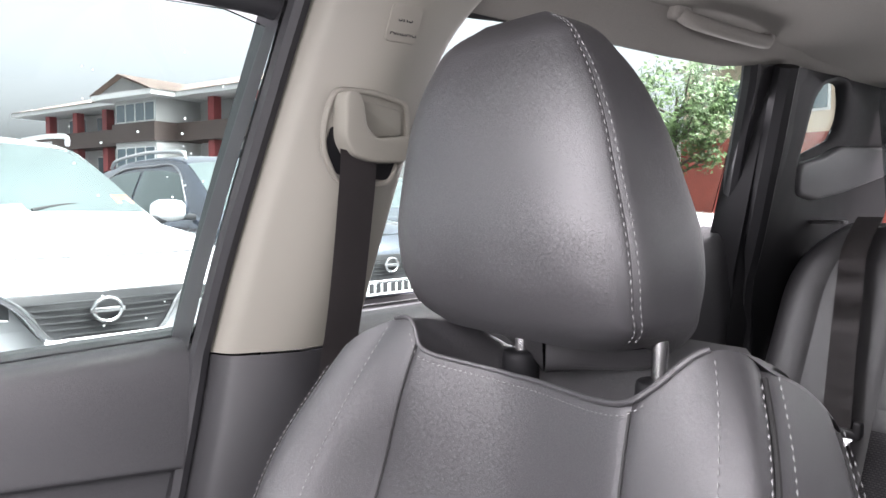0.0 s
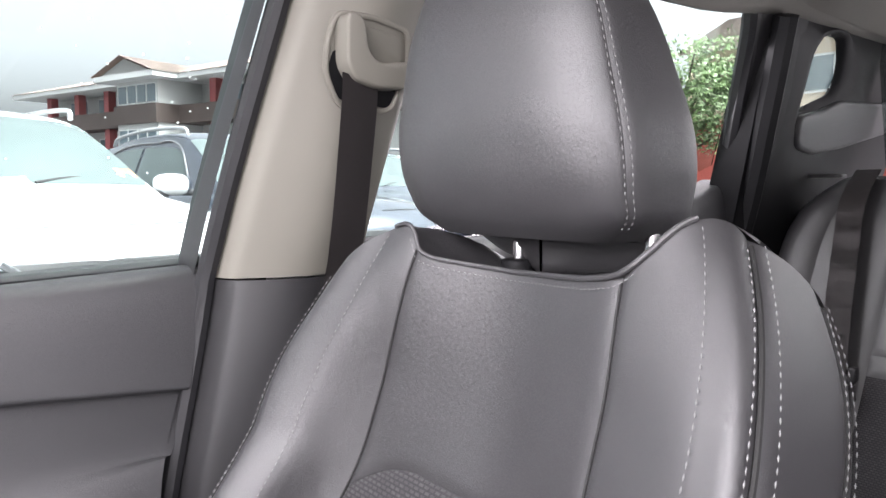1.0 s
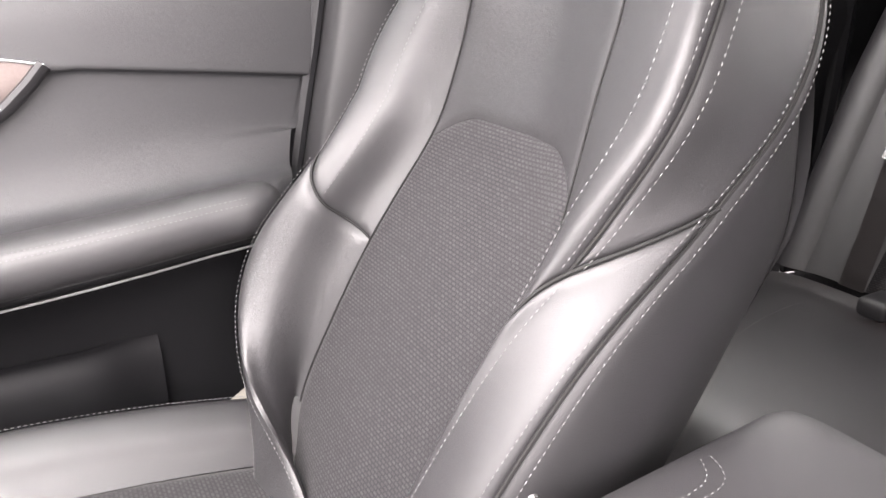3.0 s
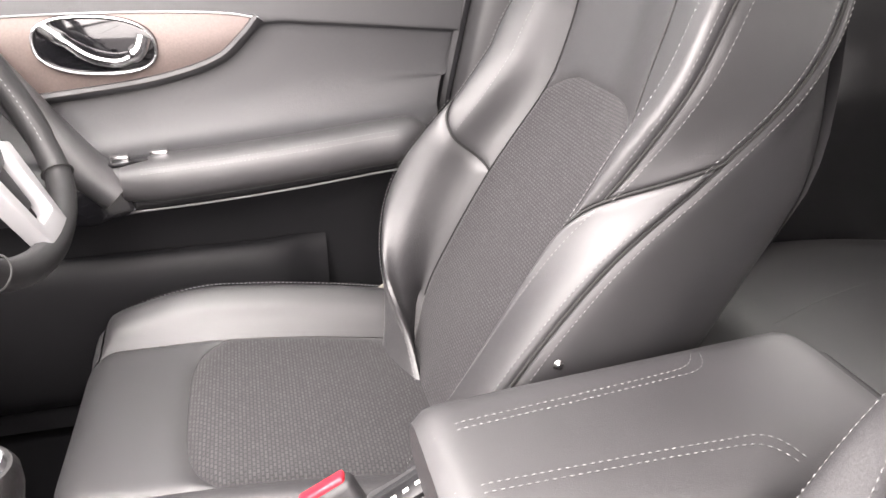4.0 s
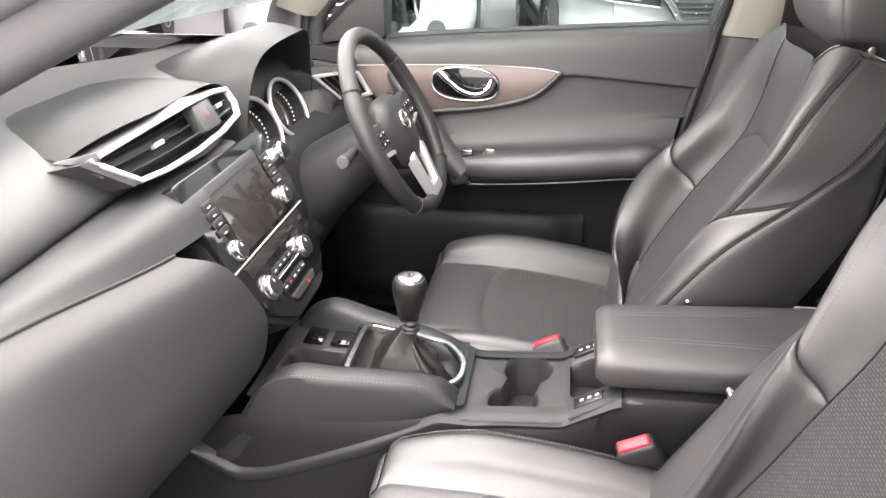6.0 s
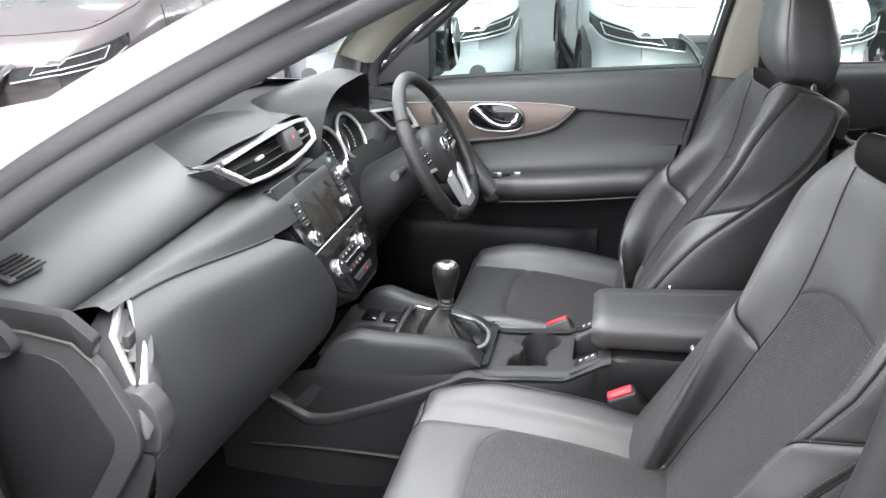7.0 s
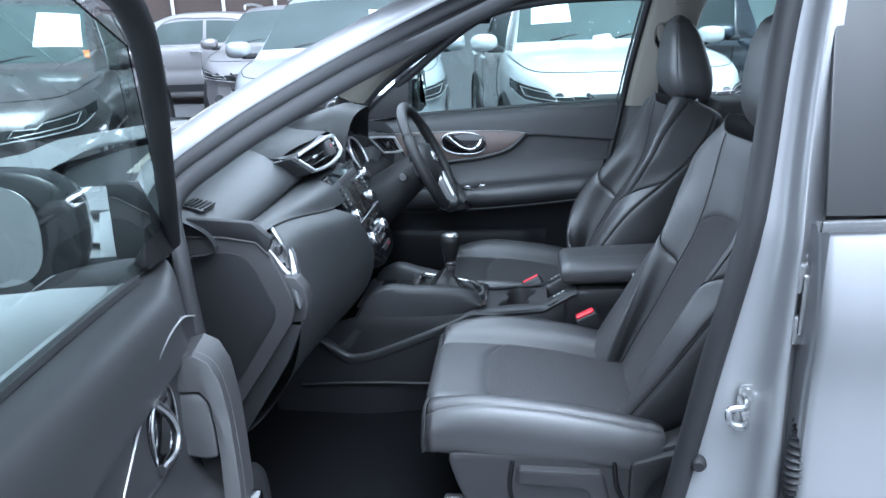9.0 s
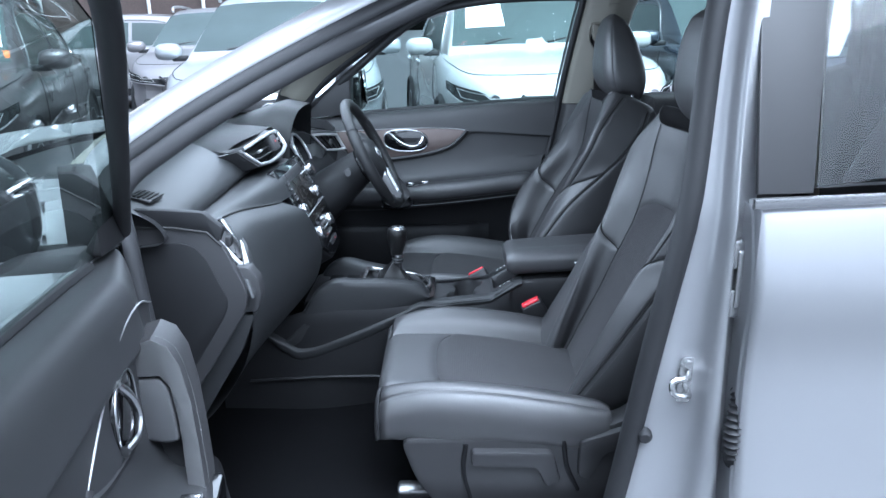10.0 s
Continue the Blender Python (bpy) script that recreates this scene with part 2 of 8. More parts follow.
def woven(name, colour, light, size, run=(0.6, 0.0, 0.9)):
    """Seat fabric: small slanting flecks in a staggered grid."""
    m = material(name, colour, 0.85, grain=0.35, grain_size=0.0007, bump=0.6, bump_size=0.0012, sheen=0.12, spec=0.2)
    nt = m.node_tree
    n, l = nt.nodes, nt.links
    co = n.new("ShaderNodeTexCoord")
    sep = n.new("ShaderNodeSeparateXYZ")
    l.new(co.outputs["Object"], sep.inputs[0])
    comb = n.new("ShaderNodeCombineXYZ")
    # length along the panel: height and depth together
    hyp = n.new("ShaderNodeVectorMath")
    hyp.operation = "DOT_PRODUCT"
    hyp.inputs[1].default_value = run
    l.new(co.outputs["Object"], hyp.inputs[0])
    l.new(sep.outputs["Y"], comb.inputs["X"])
    l.new(hyp.outputs["Value"], comb.inputs["Y"])
    br = n.new("ShaderNodeTexBrick")
    br.inputs["Scale"].default_value = 1 / size
    br.inputs["Mortar Size"].default_value = 0.16
    br.inputs["Mortar Smooth"].default_value = 0.6
    br.inputs["Brick Width"].default_value = 0.9
    br.inputs["Row Height"].default_value = 0.55
    br.inputs["Color1"].default_value = (*light, 1)
    br.inputs["Color2"].default_value = (*[c * 0.75 for c in light], 1)
    br.inputs["Mortar"].default_value = (*colour, 1)
    l.new(comb.outputs["Vector"], br.inputs["Vector"])
    fine = n.new("ShaderNodeTexNoise")
    fine.inputs["Scale"].default_value = 900
    l.new(co.outputs["Object"], fine.inputs["Vector"])
    mp = n.new("ShaderNodeMapRange")
    mp.inputs["To Min"].default_value, mp.inputs["To Max"].default_value = 0.6, 1.4
    l.new(fine.outputs["Fac"], mp.inputs["Value"])
    sc = n.new("ShaderNodeVectorMath")
    sc.operation = "SCALE"
    l.new(br.outputs["Color"], sc.inputs[0])
    l.new(mp.outputs["Result"], sc.inputs["Scale"])
    l.new(sc.outputs["Vector"], n["Principled BSDF"].inputs["Base Color"])
    return m


LEATHER = material("black leather", (0.033, 0.032, 0.034), 0.45, bump=0.36, bump_size=0.0021, cells=True, mottling=0.2, mottle_size=0.08, spec=0.95)
GAITER = material("thin black gaiter leather", (0.007, 0.0068, 0.007), 0.36, bump=0.4, bump_size=0.003, cells=True, mottling=0.3, mottle_size=0.03, spec=0.4)
FABRIC = woven("dark patterned seat fabric", (0.030, 0.029, 0.031), (0.060, 0.058, 0.060), 0.0078)
SEATFABRIC = woven("dark patterned cushion fabric", (0.030, 0.029, 0.031), (0.055, 0.054, 0.055), 0.008, (1.0, 0.0, 0.0))
THREAD = material("grey thread", (0.17, 0.168, 0.17), 0.7, grain=0.3, grain_size=0.0006)
SEAM = material("dark seam", (0.012, 0.012, 0.012), 0.8)
SOFT = material("soft black moulding", (0.029, 0.029, 0.031), 0.51, bump=0.35, bump_size=0.0014, cells=True, mottling=0.15, spec=0.6)
DASHSKIN = material("grained dashboard skin", (0.019, 0.0195, 0.0208), 0.50, bump=0.35, bump_size=0.0014, cells=True, mottling=0.15, spec=0.40)
HARD = material("hard charcoal plastic", (0.024, 0.0235, 0.025), 0.50, bump=0.2, bump_size=0.0008, mottling=0.15)
WHEELSKIN = material("smooth black wheel leather", (0.014, 0.0138, 0.0145), 0.50, bump=0.25, bump_size=0.0016, cells=True, mottling=0.2, mottle_size=0.05, spec=0.4)
KEYCAP = material("black key plastic", (0.010, 0.010, 0.011), 0.38, mottling=0.2, mottle_size=0.02)
# blacker copy of the charcoal plastic, with footwell and hood shade in its colour
DEEP = material("black plastic with shade", (0.010, 0.010, 0.011), 0.55, bump=0.2, bump_size=0.001, mottling=0.2, spec=0.3)
DARK = material("dark recess plastic", (0.008, 0.008, 0.009), 0.6, bump=0.2, bump_size=0.001, spec=0.2)
GLOSS = material("piano black", (0.006, 0.006, 0.007), 0.08, coat=0.4, mottling=0.3, mottle_size=0.3)
CHROME = material("satin chrome", (0.58, 0.58, 0.59), 0.24, metal=1.0, mottling=0.05, mottle_size=0.05)
SILVERTRIM = material("silver plastic", (0.55, 0.55, 0.56), 0.32, metal=0.75, mottling=0.06)
STEEL = material("bright steel", (0.62, 0.62, 0.62), 0.25, metal=1.0)
COPPER = material("brushed bronze trim", (0.125, 0.098, 0.090), 0.38, metal=0.35, grain=0.18, grain_size=0.003, mottling=0.12, mottle_size=0.05)
CREAM = material("cream pillar plastic", (0.215, 0.203, 0.174), 0.6, bump=0.25, bump_size=0.0012, mottling=0.05)
LINER = material("grey beige headlining cloth", (0.185, 0.175, 0.158), 0.92, grain=0.25, grain_size=0.0012, bump=0.5, bump_size=0.0012, mottling=0.06)
RUBBER = material("black rubber", (0.018, 0.018, 0.02), 0.6, bump=0.2, bump_size=0.002)
# far blacker than carpet: the footwell's shade is put into this colour
CARPET = material("black carpet with footwell shade", (0.0035, 0.0035, 0.004), 0.95, grain=0.6, grain_size=0.0015, bump=1.0, bump_size=0.002, spec=0.05)
WEBBING = material("dark seat belt webbing", (0.040, 0.034, 0.034), 0.6, grain=0.3, grain_size=0.0008, bump=0.5, bump_size=0.001, sheen=0.2)
RED = material("red button plastic", (0.62, 0.02, 0.035), 0.35, mottling=0.08)
SILVERPAINT = material("silver metallic paint", (0.40, 0.402, 0.415), 0.44, metal=0.55, grain=0.06, grain_size=0.0009, coat=0.25, mottling=0.03, mottle_size=0.5)
SCREEN = material("display glass", (0.015, 0.014, 0.013), 0.06, mottling=0.3)
GLASS = glass("clear glass", (0.80, 0.95, 0.905))
TINT = glass("tinted glass", (0.40, 0.42, 0.44))
MIRROR = material("mirror", (0.9, 0.9, 0.9), 0.01, metal=1.0, mottling=0.0)
WHITEPRINT = material("white print", (0.75, 0.75, 0.75), 0.5)

# ---- front seats ----
XC = curve([0.50, 0.56, 0.62, 0.70, 0.796, 0.91, 1.00, 1.10, 1.16], [0.09, 0.125, 0.160, 0.208, 0.262, 0.325, 0.357, 0.378, 0.392])
# half widths and forward bulge of the seams: A inner edge, F front stitch, D double seam, R rear seam
YD = curve([0.50, 0.58, 0.66, 0.74, 0.80, 0.86, 0.92, 1.00, 1.08, 1.12, 1.16], [0.128, 0.140, 0.154, 0.170, 0.180, 0.188, 0.209, 0.232, 0.224, 0.208, 0.180])
YR = curve([0.50, 0.55, 0.65, 0.75, 0.85, 0.95, 1.05, 1.12, 1.16], [0.196, 0.201, 0.209, 0.217, 0.228, 0.243, 0.232, 0.205, 0.185])
BD = curve([0.50, 0.58, 0.66, 0.74, 0.82, 0.92, 1.00, 1.08, 1.16], [0.030, 0.042, 0.051, 0.058, 0.063, 0.067, 0.058, 0.036, 0.016])
BR = curve([0.50, 0.55, 0.65, 0.75, 0.85, 0.95, 1.05, 1.12, 1.16], [0.070, 0.067, 0.058, 0.048, 0.032, -0.001, -0.040, -0.066, -0.076])
ZK = [0.50, 0.55, 0.62, 0.70, 0.78, 0.86, 0.93, 1.0, 1.06, 1.11, 1.155, 1.17]
# the console side, whose shoulder is full, and the inner seam of the door side
YA2 = curve(ZK, [0.146, 0.146, 0.143, 0.139, 0.135, 0.129, 0.124, 0.123, 0.126, 0.124, 0.121, 0.120])
BA2 = curve(ZK, [-0.008, -0.007, 0.0, 0.007, 0.015, 0.023, 0.031, 0.036, 0.035, 0.033, 0.029, 0.028])
YF2 = curve(ZK, [0.124, 0.129, 0.138, 0.147, 0.158, 0.170, 0.185, 0.202, 0.203, 0.188, 0.164, 0.154])
BF2 = curve(ZK, [0.016, 0.024, 0.038, 0.053, 0.066, 0.076, 0.079, 0.069, 0.059, 0.039, 0.018, 0.012])
YD2 = curve(ZK, [0.128, 0.132, 0.142, 0.154, 0.168, 0.186, 0.211, 0.229, 0.224, 0.203, 0.170, 0.158])
BD2 = curve(ZK, [0.040, 0.048, 0.057, 0.065, 0.072, 0.074, 0.069, 0.058, 0.042, 0.015, -0.018, -0.03])
YR2 = curve(ZK, [0.203, 0.209, 0.215, 0.221, 0.226, 0.232, 0.236, 0.231, 0.212, 0.184, 0.152, 0.140])
BR2 = curve(ZK, [0.078, 0.075, 0.070, 0.065, 0.059, 0.042, 0.0, -0.050, -0.078, -0.090, -0.100, -0.104])
YAL = curve(ZK, [0.168, 0.173, 0.180, 0.177, 0.171, 0.159, 0.140, 0.124, 0.108, 0.094, 0.082, 0.080])
BAL = curve(ZK, [-0.045, -0.030, -0.011, 0.0, 0.004, 0.004, 0.004, 0.012, 0.020, 0.024, 0.024, 0.024])
DP = curve([0.50, 0.70, 0.80, 0.95, 1.05, 1.16], [0.150, 0.150, 0.140, 0.116, 0.104, 0.098])


WB = curve([0.50, 0.58, 0.66, 0.72, 0.78, 0.84, 0.90, 0.96, 1.02, 1.08, 1.12, 1.16], [-0.125, -0.058, 0.012, 0.043, 0.0495, 0.036, 0.015, 0.0, -0.010, -0.024, -0.030, -0.030])
BW = curve([0.50, 0.58, 0.66, 0.72, 0.78, 0.84, 0.90, 0.96], [-0.060, -0.026, 0.028, 0.046, 0.049, 0.040, 0.023, 0.007])
TUCK = curve([0.50, 0.80, 0.92, 1.00, 1.16], [0.010, 0.008, -0.004, -0.016, -0.020])


def back_section(z, door_side, widen=1.0):
    """Half a section of the backrest; the lower bolster is wider towards the door."""
    x = XC(z)
    if not door_side:
        xr = x - BR2(z)
        return [(0.0, x + 0.002), (YA2(z), x - BA2(z)), (YF2(z), x - BF2(z)), (YD2(z), x - BD2(z)), (YR2(z), xr),
                (YR2(z) + TUCK(z), 0.5 * xr + 0.5 * (x + DP(z))), (YR2(z) - 0.012 + 1.6 * min(0, TUCK(z)), x + DP(z))]
    ya, yd, yr = YAL(z), YD(z), YR(z)
    wb = WB(z) * (widen if z < 0.96 else 1.0)
    yd, yr = yd + 1.3 * wb, yr + wb
    fwd = BW(z) * widen
    front = BD(z) + fwd
    xr = x - BR(z) * 0.75 - fwd * 0.5
    return [(0.0, x + 0.002), (ya, x - BAL(z)), (0.48 * ya + 0.52 * yd, x - 0.22 * BAL(z) - 0.78 * front), (yd, x - front), (yr, xr),
            (yr + TUCK(z), 0.5 * xr + 0.5 * (x + DP(z))), (yr - 0.012 + 1.6 * min(0, TUCK(z)), x + DP(z))]


ZWRAP = [0.812, 0.832, 0.853, 0.893, 0.936, 0.95]
ZWRAP_DOOR = [0.797, 0.822, 0.846, 0.888, 0.925, 0.94]


def along(pts, q):
    """Catmull-Rom over control points numbered 0, 1, 2 ..."""
    k = len(pts)
    i = min(int(q), k - 2)
    t = q - i
    b, c = np.array(pts[i]), np.array(pts[i + 1])
    a = np.array(pts[i - 1]) if i else np.array((-pts[1][0], pts[1][1]))
    d = np.array(pts[i + 2]) if i + 2 < k else 2 * c - b
    return 0.5 * (2 * b + (c - a) * t + (2 * a - 5 * b + 4 * c - d) * t * t + (3 * b - a - 3 * c + d) * t**3)


ZTOP_DOOR = curve([0, 0.5, 0.8, 0.92, 1.05, 1.2, 1.45, 1.7, 2.0, 2.5, 3.0, 3.5, 4.0, 6.0], [1.1105, 1.114, 1.118, 1.122, 1.133, 1.140, 1.143, 1.142, 1.139, 1.127, 1.102, 1.073, 1.046, 1.0])
ZTOP_CONSOLE = curve([0, 0.5, 0.8, 1.0, 1.2, 1.45, 1.7, 2.0, 2.5, 3.0, 3.5, 4.0, 6.0], [1.1105, 1.114, 1.118, 1.123, 1.134, 1.147, 1.154, 1.157, 1.155, 1.146, 1.130, 1.104, 1.055])


def front_seat(x0, yc, out, label, group, lean=0.0, back=0.0):
    """One front seat; out: +1 when the door is on the +y side."""
    root = thing("bucket_seat", label, "car seat", (x0, yc, 0.42), group)

    def S(q, z):
        y, x = along(back_section(z, q * out > 0, 1.0 if lean == 0 else 0.3), abs(q))
        return (x0 + back + x - lean * (z - 0.55), yc + math.copysign(y, q), z)

    def ztop(q):
        a = abs(q)
        return float(ZTOP_DOOR(a) if q * out > 0 else ZTOP_CONSOLE(a))

    def zfab(q):
        return 0.944 - 0.030 * max(0, (abs(q) - 0.50) / 0.50) ** 1.6

    def zwrap(q):
        return float(np.interp(abs(q), [1, 1.5, 2, 3, 4, 6], ZWRAP_DOOR if q * out > 0 else ZWRAP))

    zb = 0.53
    FACING[0] = -1.0
    part("centre_panel", padded(bmesh.new(), S, -1, 1, zfab, ztop, 36, 30, groove=0.0025, reach=0.006, sides="abc"), LEATHER, root)
    part("fabric_insert", padded(bmesh.new(), S, -1, 1, zb, zfab, 36, 44, groove=0.0030, reach=0.007, puff=0.002), FABRIC, root, "dark patterned woven fabric insert")
    for s in (1, -1):
        FACING[0] = -1.0 * s
        part("bolster", padded(bmesh.new(), S, s * 1, s * 2, zwrap, ztop, 20, 64, groove=0.0025, reach=0.006, sides="ac"), LEATHER, root)
        part("bolster_face", padded(bmesh.new(), S, s * 2, s * 3, zwrap, ztop, 16, 64, groove=0.003, reach=0.006, sides="bc"), LEATHER, root)
        part("bolster_band", padded(bmesh.new(), S, s * 3, s * 4, zwrap, ztop, 18, 64, groove=0.003, reach=0.006, sides="abc"), LEATHER, root)
        part("lower_bolster", padded(bmesh.new(), S, s * 1, s * 4, zb, zwrap, 34, 30, groove=0.0030, reach=0.007, sides="abd", puff=0.003), LEATHER, root)
        part("side_panel", padded(bmesh.new(), S, s * 4, s * 6, zb, ztop, 16, 60, groove=0.003, reach=0.006, sides="ab"), LEATHER, root)

        # seams and rows of stitching
        def line(q, off, lo, hi, lift=0.0006):
            pts = []
            for z in np.linspace(lo, hi, 90):
                p, p2, p3 = (np.array(S(*a)) for a in ((s * (q + off), z), (s * (q + off + 0.02), z), (s * (q + off), z + 0.004)))
                nn = np.cross(p2 - p, p3 - p) * s
                nn /= np.linalg.norm(nn)
                pts.append(p - nn * lift)
            return pts
        rows = ((2, -0.06, zwrap(s * 2) + 0.004, ztop(s * 2) - 0.004, 0.0020), (3, -0.22, zwrap(s * 3) + 0.004, ztop(s * 3) - 0.005, 0.0022), (3, 0.15, zwrap(s * 3) + 0.004, ztop(s * 3) - 0.005, 0.0022),
                (3, 0.05, zb, zwrap(s * 3) - 0.006, 0.0058), (4, -0.16, zb, ztop(s * 4) - 0.004, 0.0030), (4, 0.16, zb, ztop(s * 4) - 0.004, 0.0018))
        for q, off, lo, hi, lift in rows:
            part("stitching", stitches(bmesh.new(), line(q, off, lo, hi, lift)), THREAD, root, "pale grey stitching", smooth=False)
        for q, lo, hi, r in ((1, zb, ztop(s * 1) - 0.004, 0.0011), (3, zwrap(s * 3), ztop(s * 3) - 0.004, 0.0018), (4, zb, ztop(s * 4) - 0.004, 0.0020)):
            part("seam", tube(bmesh.new(), line(q, 0, lo, hi, -0.0016), r, 6), SEAM, root)
        part("seam", tube(bmesh.new(), [S(s * q, zwrap(s * q)) for q in np.linspace(1, 4.0, 40)], 0.0016, 6), SEAM, root)
    # rolled top edge and rear shell
    qs = np.concatenate([np.linspace(-6, -1, 40), np.linspace(-0.9, 0.9, 12), np.linspace(1, 6, 40)])
    P = np.zeros((len(qs), 11, 3))
    for i, q in enumerate(qs):
        a = np.array(S(q, ztop(q)))
        mid = min(1.0, max(0.0, (1.6 - abs(q)) / 0.6))
        zr = min(1.09, ztop(q) - 0.01) * (1 - mid) + 1.134 * mid
        b = np.array((x0 + back - lean * 0.55 + 0.490, yc + (a[1] - yc) * (0.9 if abs(q) < 3 else 0.80), zr))
        b[0] = max(b[0] + 0.012, a[0] + 0.010)
        for j in range(11):
            t = j / 10
            h = math.sin(math.pi * t) * (-0.05 * mid + 0.012 * (1 - mid) * min(1, (6 - abs(q)) / 1.5))
            P[i, j] = a * (1 - t) + b * t + np.array((0, 0, h))
    bm = bmesh.new()
    sheet(bm, P)
    part("top_roll", bm, LEATHER, root)
    edge = bmesh.new()
    col = [np.array(S(q, ztop(q))) + np.array((-0.001, 0, 0.001)) for q in np.concatenate([np.linspace(-1.9, 1.9, 60)])]
    tube(edge, col, 0.0020, 8)
    part("collar_piping", edge, LEATHER, root)
    st = bmesh.new()
    stitches(st, [np.array(S(q, ztop(q) - 0.006)) + np.array((-0.0022, 0, 0.0004)) for q in np.linspace(-1.15, 1.15, 60)], 0.005, 0.0034, 0.0005)
    part("collar_stitching", st, THREAD, root, smooth=False)
    P = np.array([[(x0 + back - lean * (z - 0.55) + XC(z) + DP(z) + 0.002 + 0.015 * math.sin(math.pi * (u + 1) / 2), yc + u * (YR(z) - 0.012 + 1.6 * min(0, TUCK(z)) + (WB(z) * (1.0 if lean == 0 else 0.3) if u * out > 0 else 0)), z)
                   for z in np.linspace(zb, 1.06, 20)] for u in np.linspace(-1, 1, 14)])
    bm = bmesh.new()
    sheet(bm, P)
    part("rear_shell", bm, HARD, root)

    # cushion
    def C(q, s):
        """q across, s from the rear (0) to the front edge (1) and down its face (1.35)."""
        L = min(s, 1.0)
        x = 0.20 - 0.46 * L
        z = 0.537 + 0.062 * L + 0.014 * math.sin(math.pi * L)
        wide = 1 - 0.04 * max(0, L - 0.75) / 0.25 - 0.22 * max(0, s - 1.05) / 0.30
        if s > 1:
            a = (s - 1) / 0.35
            x -= 0.040 * math.sin(a * 2.45)
            z -= 0.055 * (1 - math.cos(a * math.pi / 2)) + 0.07 * max(0, a - 0.5) ** 1.5
        k = 1.0 - 0.55 * max(0.0, (L - 0.7) / 0.3) ** 2
        if s > 1:
            k = 0.45 * max(0, 1 - (s - 1) / 0.2)
        lift = 0.048 * k
        pts = [(0, -0.002), (0.146, 0.0), (0.186, lift * 0.62), (0.220, lift * 0.86), (0.248, lift - 0.026), (0.262, lift * 0.5 - 0.046), (0.250, -0.082)]
        y, dz = along([(p[0] * wide, p[1]) for p in pts], abs(q))
        zz = z + dz
        if abs(q) > 4:
            zz = max(zz, 0.50)
        return (x0 + x, yc + math.copysign(y, q), max(zz, 0.485))

    def sfab(q):
        return 0.80 - 0.10 * min(1, abs(q)) ** 4

    FACING[0] = 1.0
    part("cushion_fabric", padded(bmesh.new(), C, -1, 1, 0.0, sfab, 24, 30, puff=0.004), SEATFABRIC, root, "dark patterned woven fabric insert")
    part("cushion_front", padded(bmesh.new(), C, -1, 1, sfab, 1.35, 24, 30, groove=0.005), LEATHER, root)
    for s in (1, -1):
        FACING[0] = 1.0 * s
        part("cushion_bolster", padded(bmesh.new(), C, s, s * 3.4, 0.0, 1.12, 22, 44, puff=0.003, groove=0.005), LEATHER, root)
        part("cushion_side", padded(bmesh.new(), C, s * 3.4, s * 6, 0.0, 1.12, 16, 44, groove=0.003, reach=0.006), LEATHER, root)
        part("cushion_corner", padded(bmesh.new(), C, s, s * 6, 1.12, 1.35, 24, 12, groove=0.003, reach=0.006), LEATHER, root)
        for qq in (3.28, 3.55):
            st = bmesh.new()
            stitches(st, [Vector(C(s * qq, t)) + Vector((0, s * 0.0006, 0.0012)) for t in np.linspace(0.03, 1.10, 90)])
            part("cushion_stitching", st, THREAD, root, "pale grey double stitching", smooth=False)
    # moulded seat base with the levers on the door side
    bm = bmesh.new()
    T = lambda a, b, c: Vector((x0 + a, yc + out * (0.205 + c), b))
    prism(bm, rounded([(-0.245, 0.527), (0.10, 0.530), (0.22, 0.560), (0.27, 0.600), (0.31, 0.55), (0.25, 0.42), (0.21, 0.33), (-0.15, 0.33), (-0.215, 0.43)], 0.03), T, 0.05, 0.008)
    part("base_cover", bm, HARD, root, "charcoal moulded side cover")
    bm = bmesh.new()
    prism(bm, rounded([(-0.095, 0.505), (0.075, 0.500), (0.092, 0.43), (0.064, 0.415), (0.040, 0.462), (-0.095, 0.470)], 0.01), T, 0.068, 0.006)
    part("height_lever", bm, HARD, root)
    bm = bmesh.new()
    tube(bm, spline([(x0 - 0.106, yc + out * 0.257, 0.515), (x0 - 0.112, yc + out * 0.257, 0.45), (x0 - 0.098, yc + out * 0.257, 0.38)], 6), 0.005, 6)
    part("lever_slot", bm, DARK, root)
    bm = bmesh.new()
    tube(bm, spline([(x0 + 0.098, yc + out * 0.257, 0.520), (x0 + 0.106, yc + out * 0.257, 0.46), (x0 + 0.130, yc + out * 0.257, 0.40)], 6), 0.005, 6)
    part("lever_slot", bm, DARK, root)
    bm = bmesh.new()
    prism(bm, rounded([(0.13, 0.522), (0.235, 0.555), (0.255, 0.525), (0.18, 0.49), (0.155, 0.43), (0.128, 0.44)], 0.01), T, 0.066, 0.006)
    part("recline_lever", bm, HARD, root)
    bm = bmesh.new()
    rbox(bm, (x0 + 0.02, yc, 0.43), (0.40, 0.40, 0.13), 0.03)
    part("seat_frame", bm, DARK, root)
    for yy in (-0.19, 0.19):
        bm = bmesh.new()
        rbox(bm, (x0 + 0.02, yc + yy, 0.355), (0.56, 0.045, 0.035), 0.008)
        part("rail", bm, STEEL, root)
    # inner side hook
    bm = bmesh.new()
    tube(bm, [(x0 + 0.200, yc - out * (0.228 + d), 0.745) for d in (-0.012, 0.0, 0.004, 0.007)], [0.004, 0.007, 0.0065, 0.003], 10)
    part("side_button", bm, STEEL, root, "small bright metal pin")

    # headrest
    hx, hy, hz0, hz1 = x0 + back + 0.4353 - lean * 0.65, yc + 0.0216 * out, 1.136, 1.3726
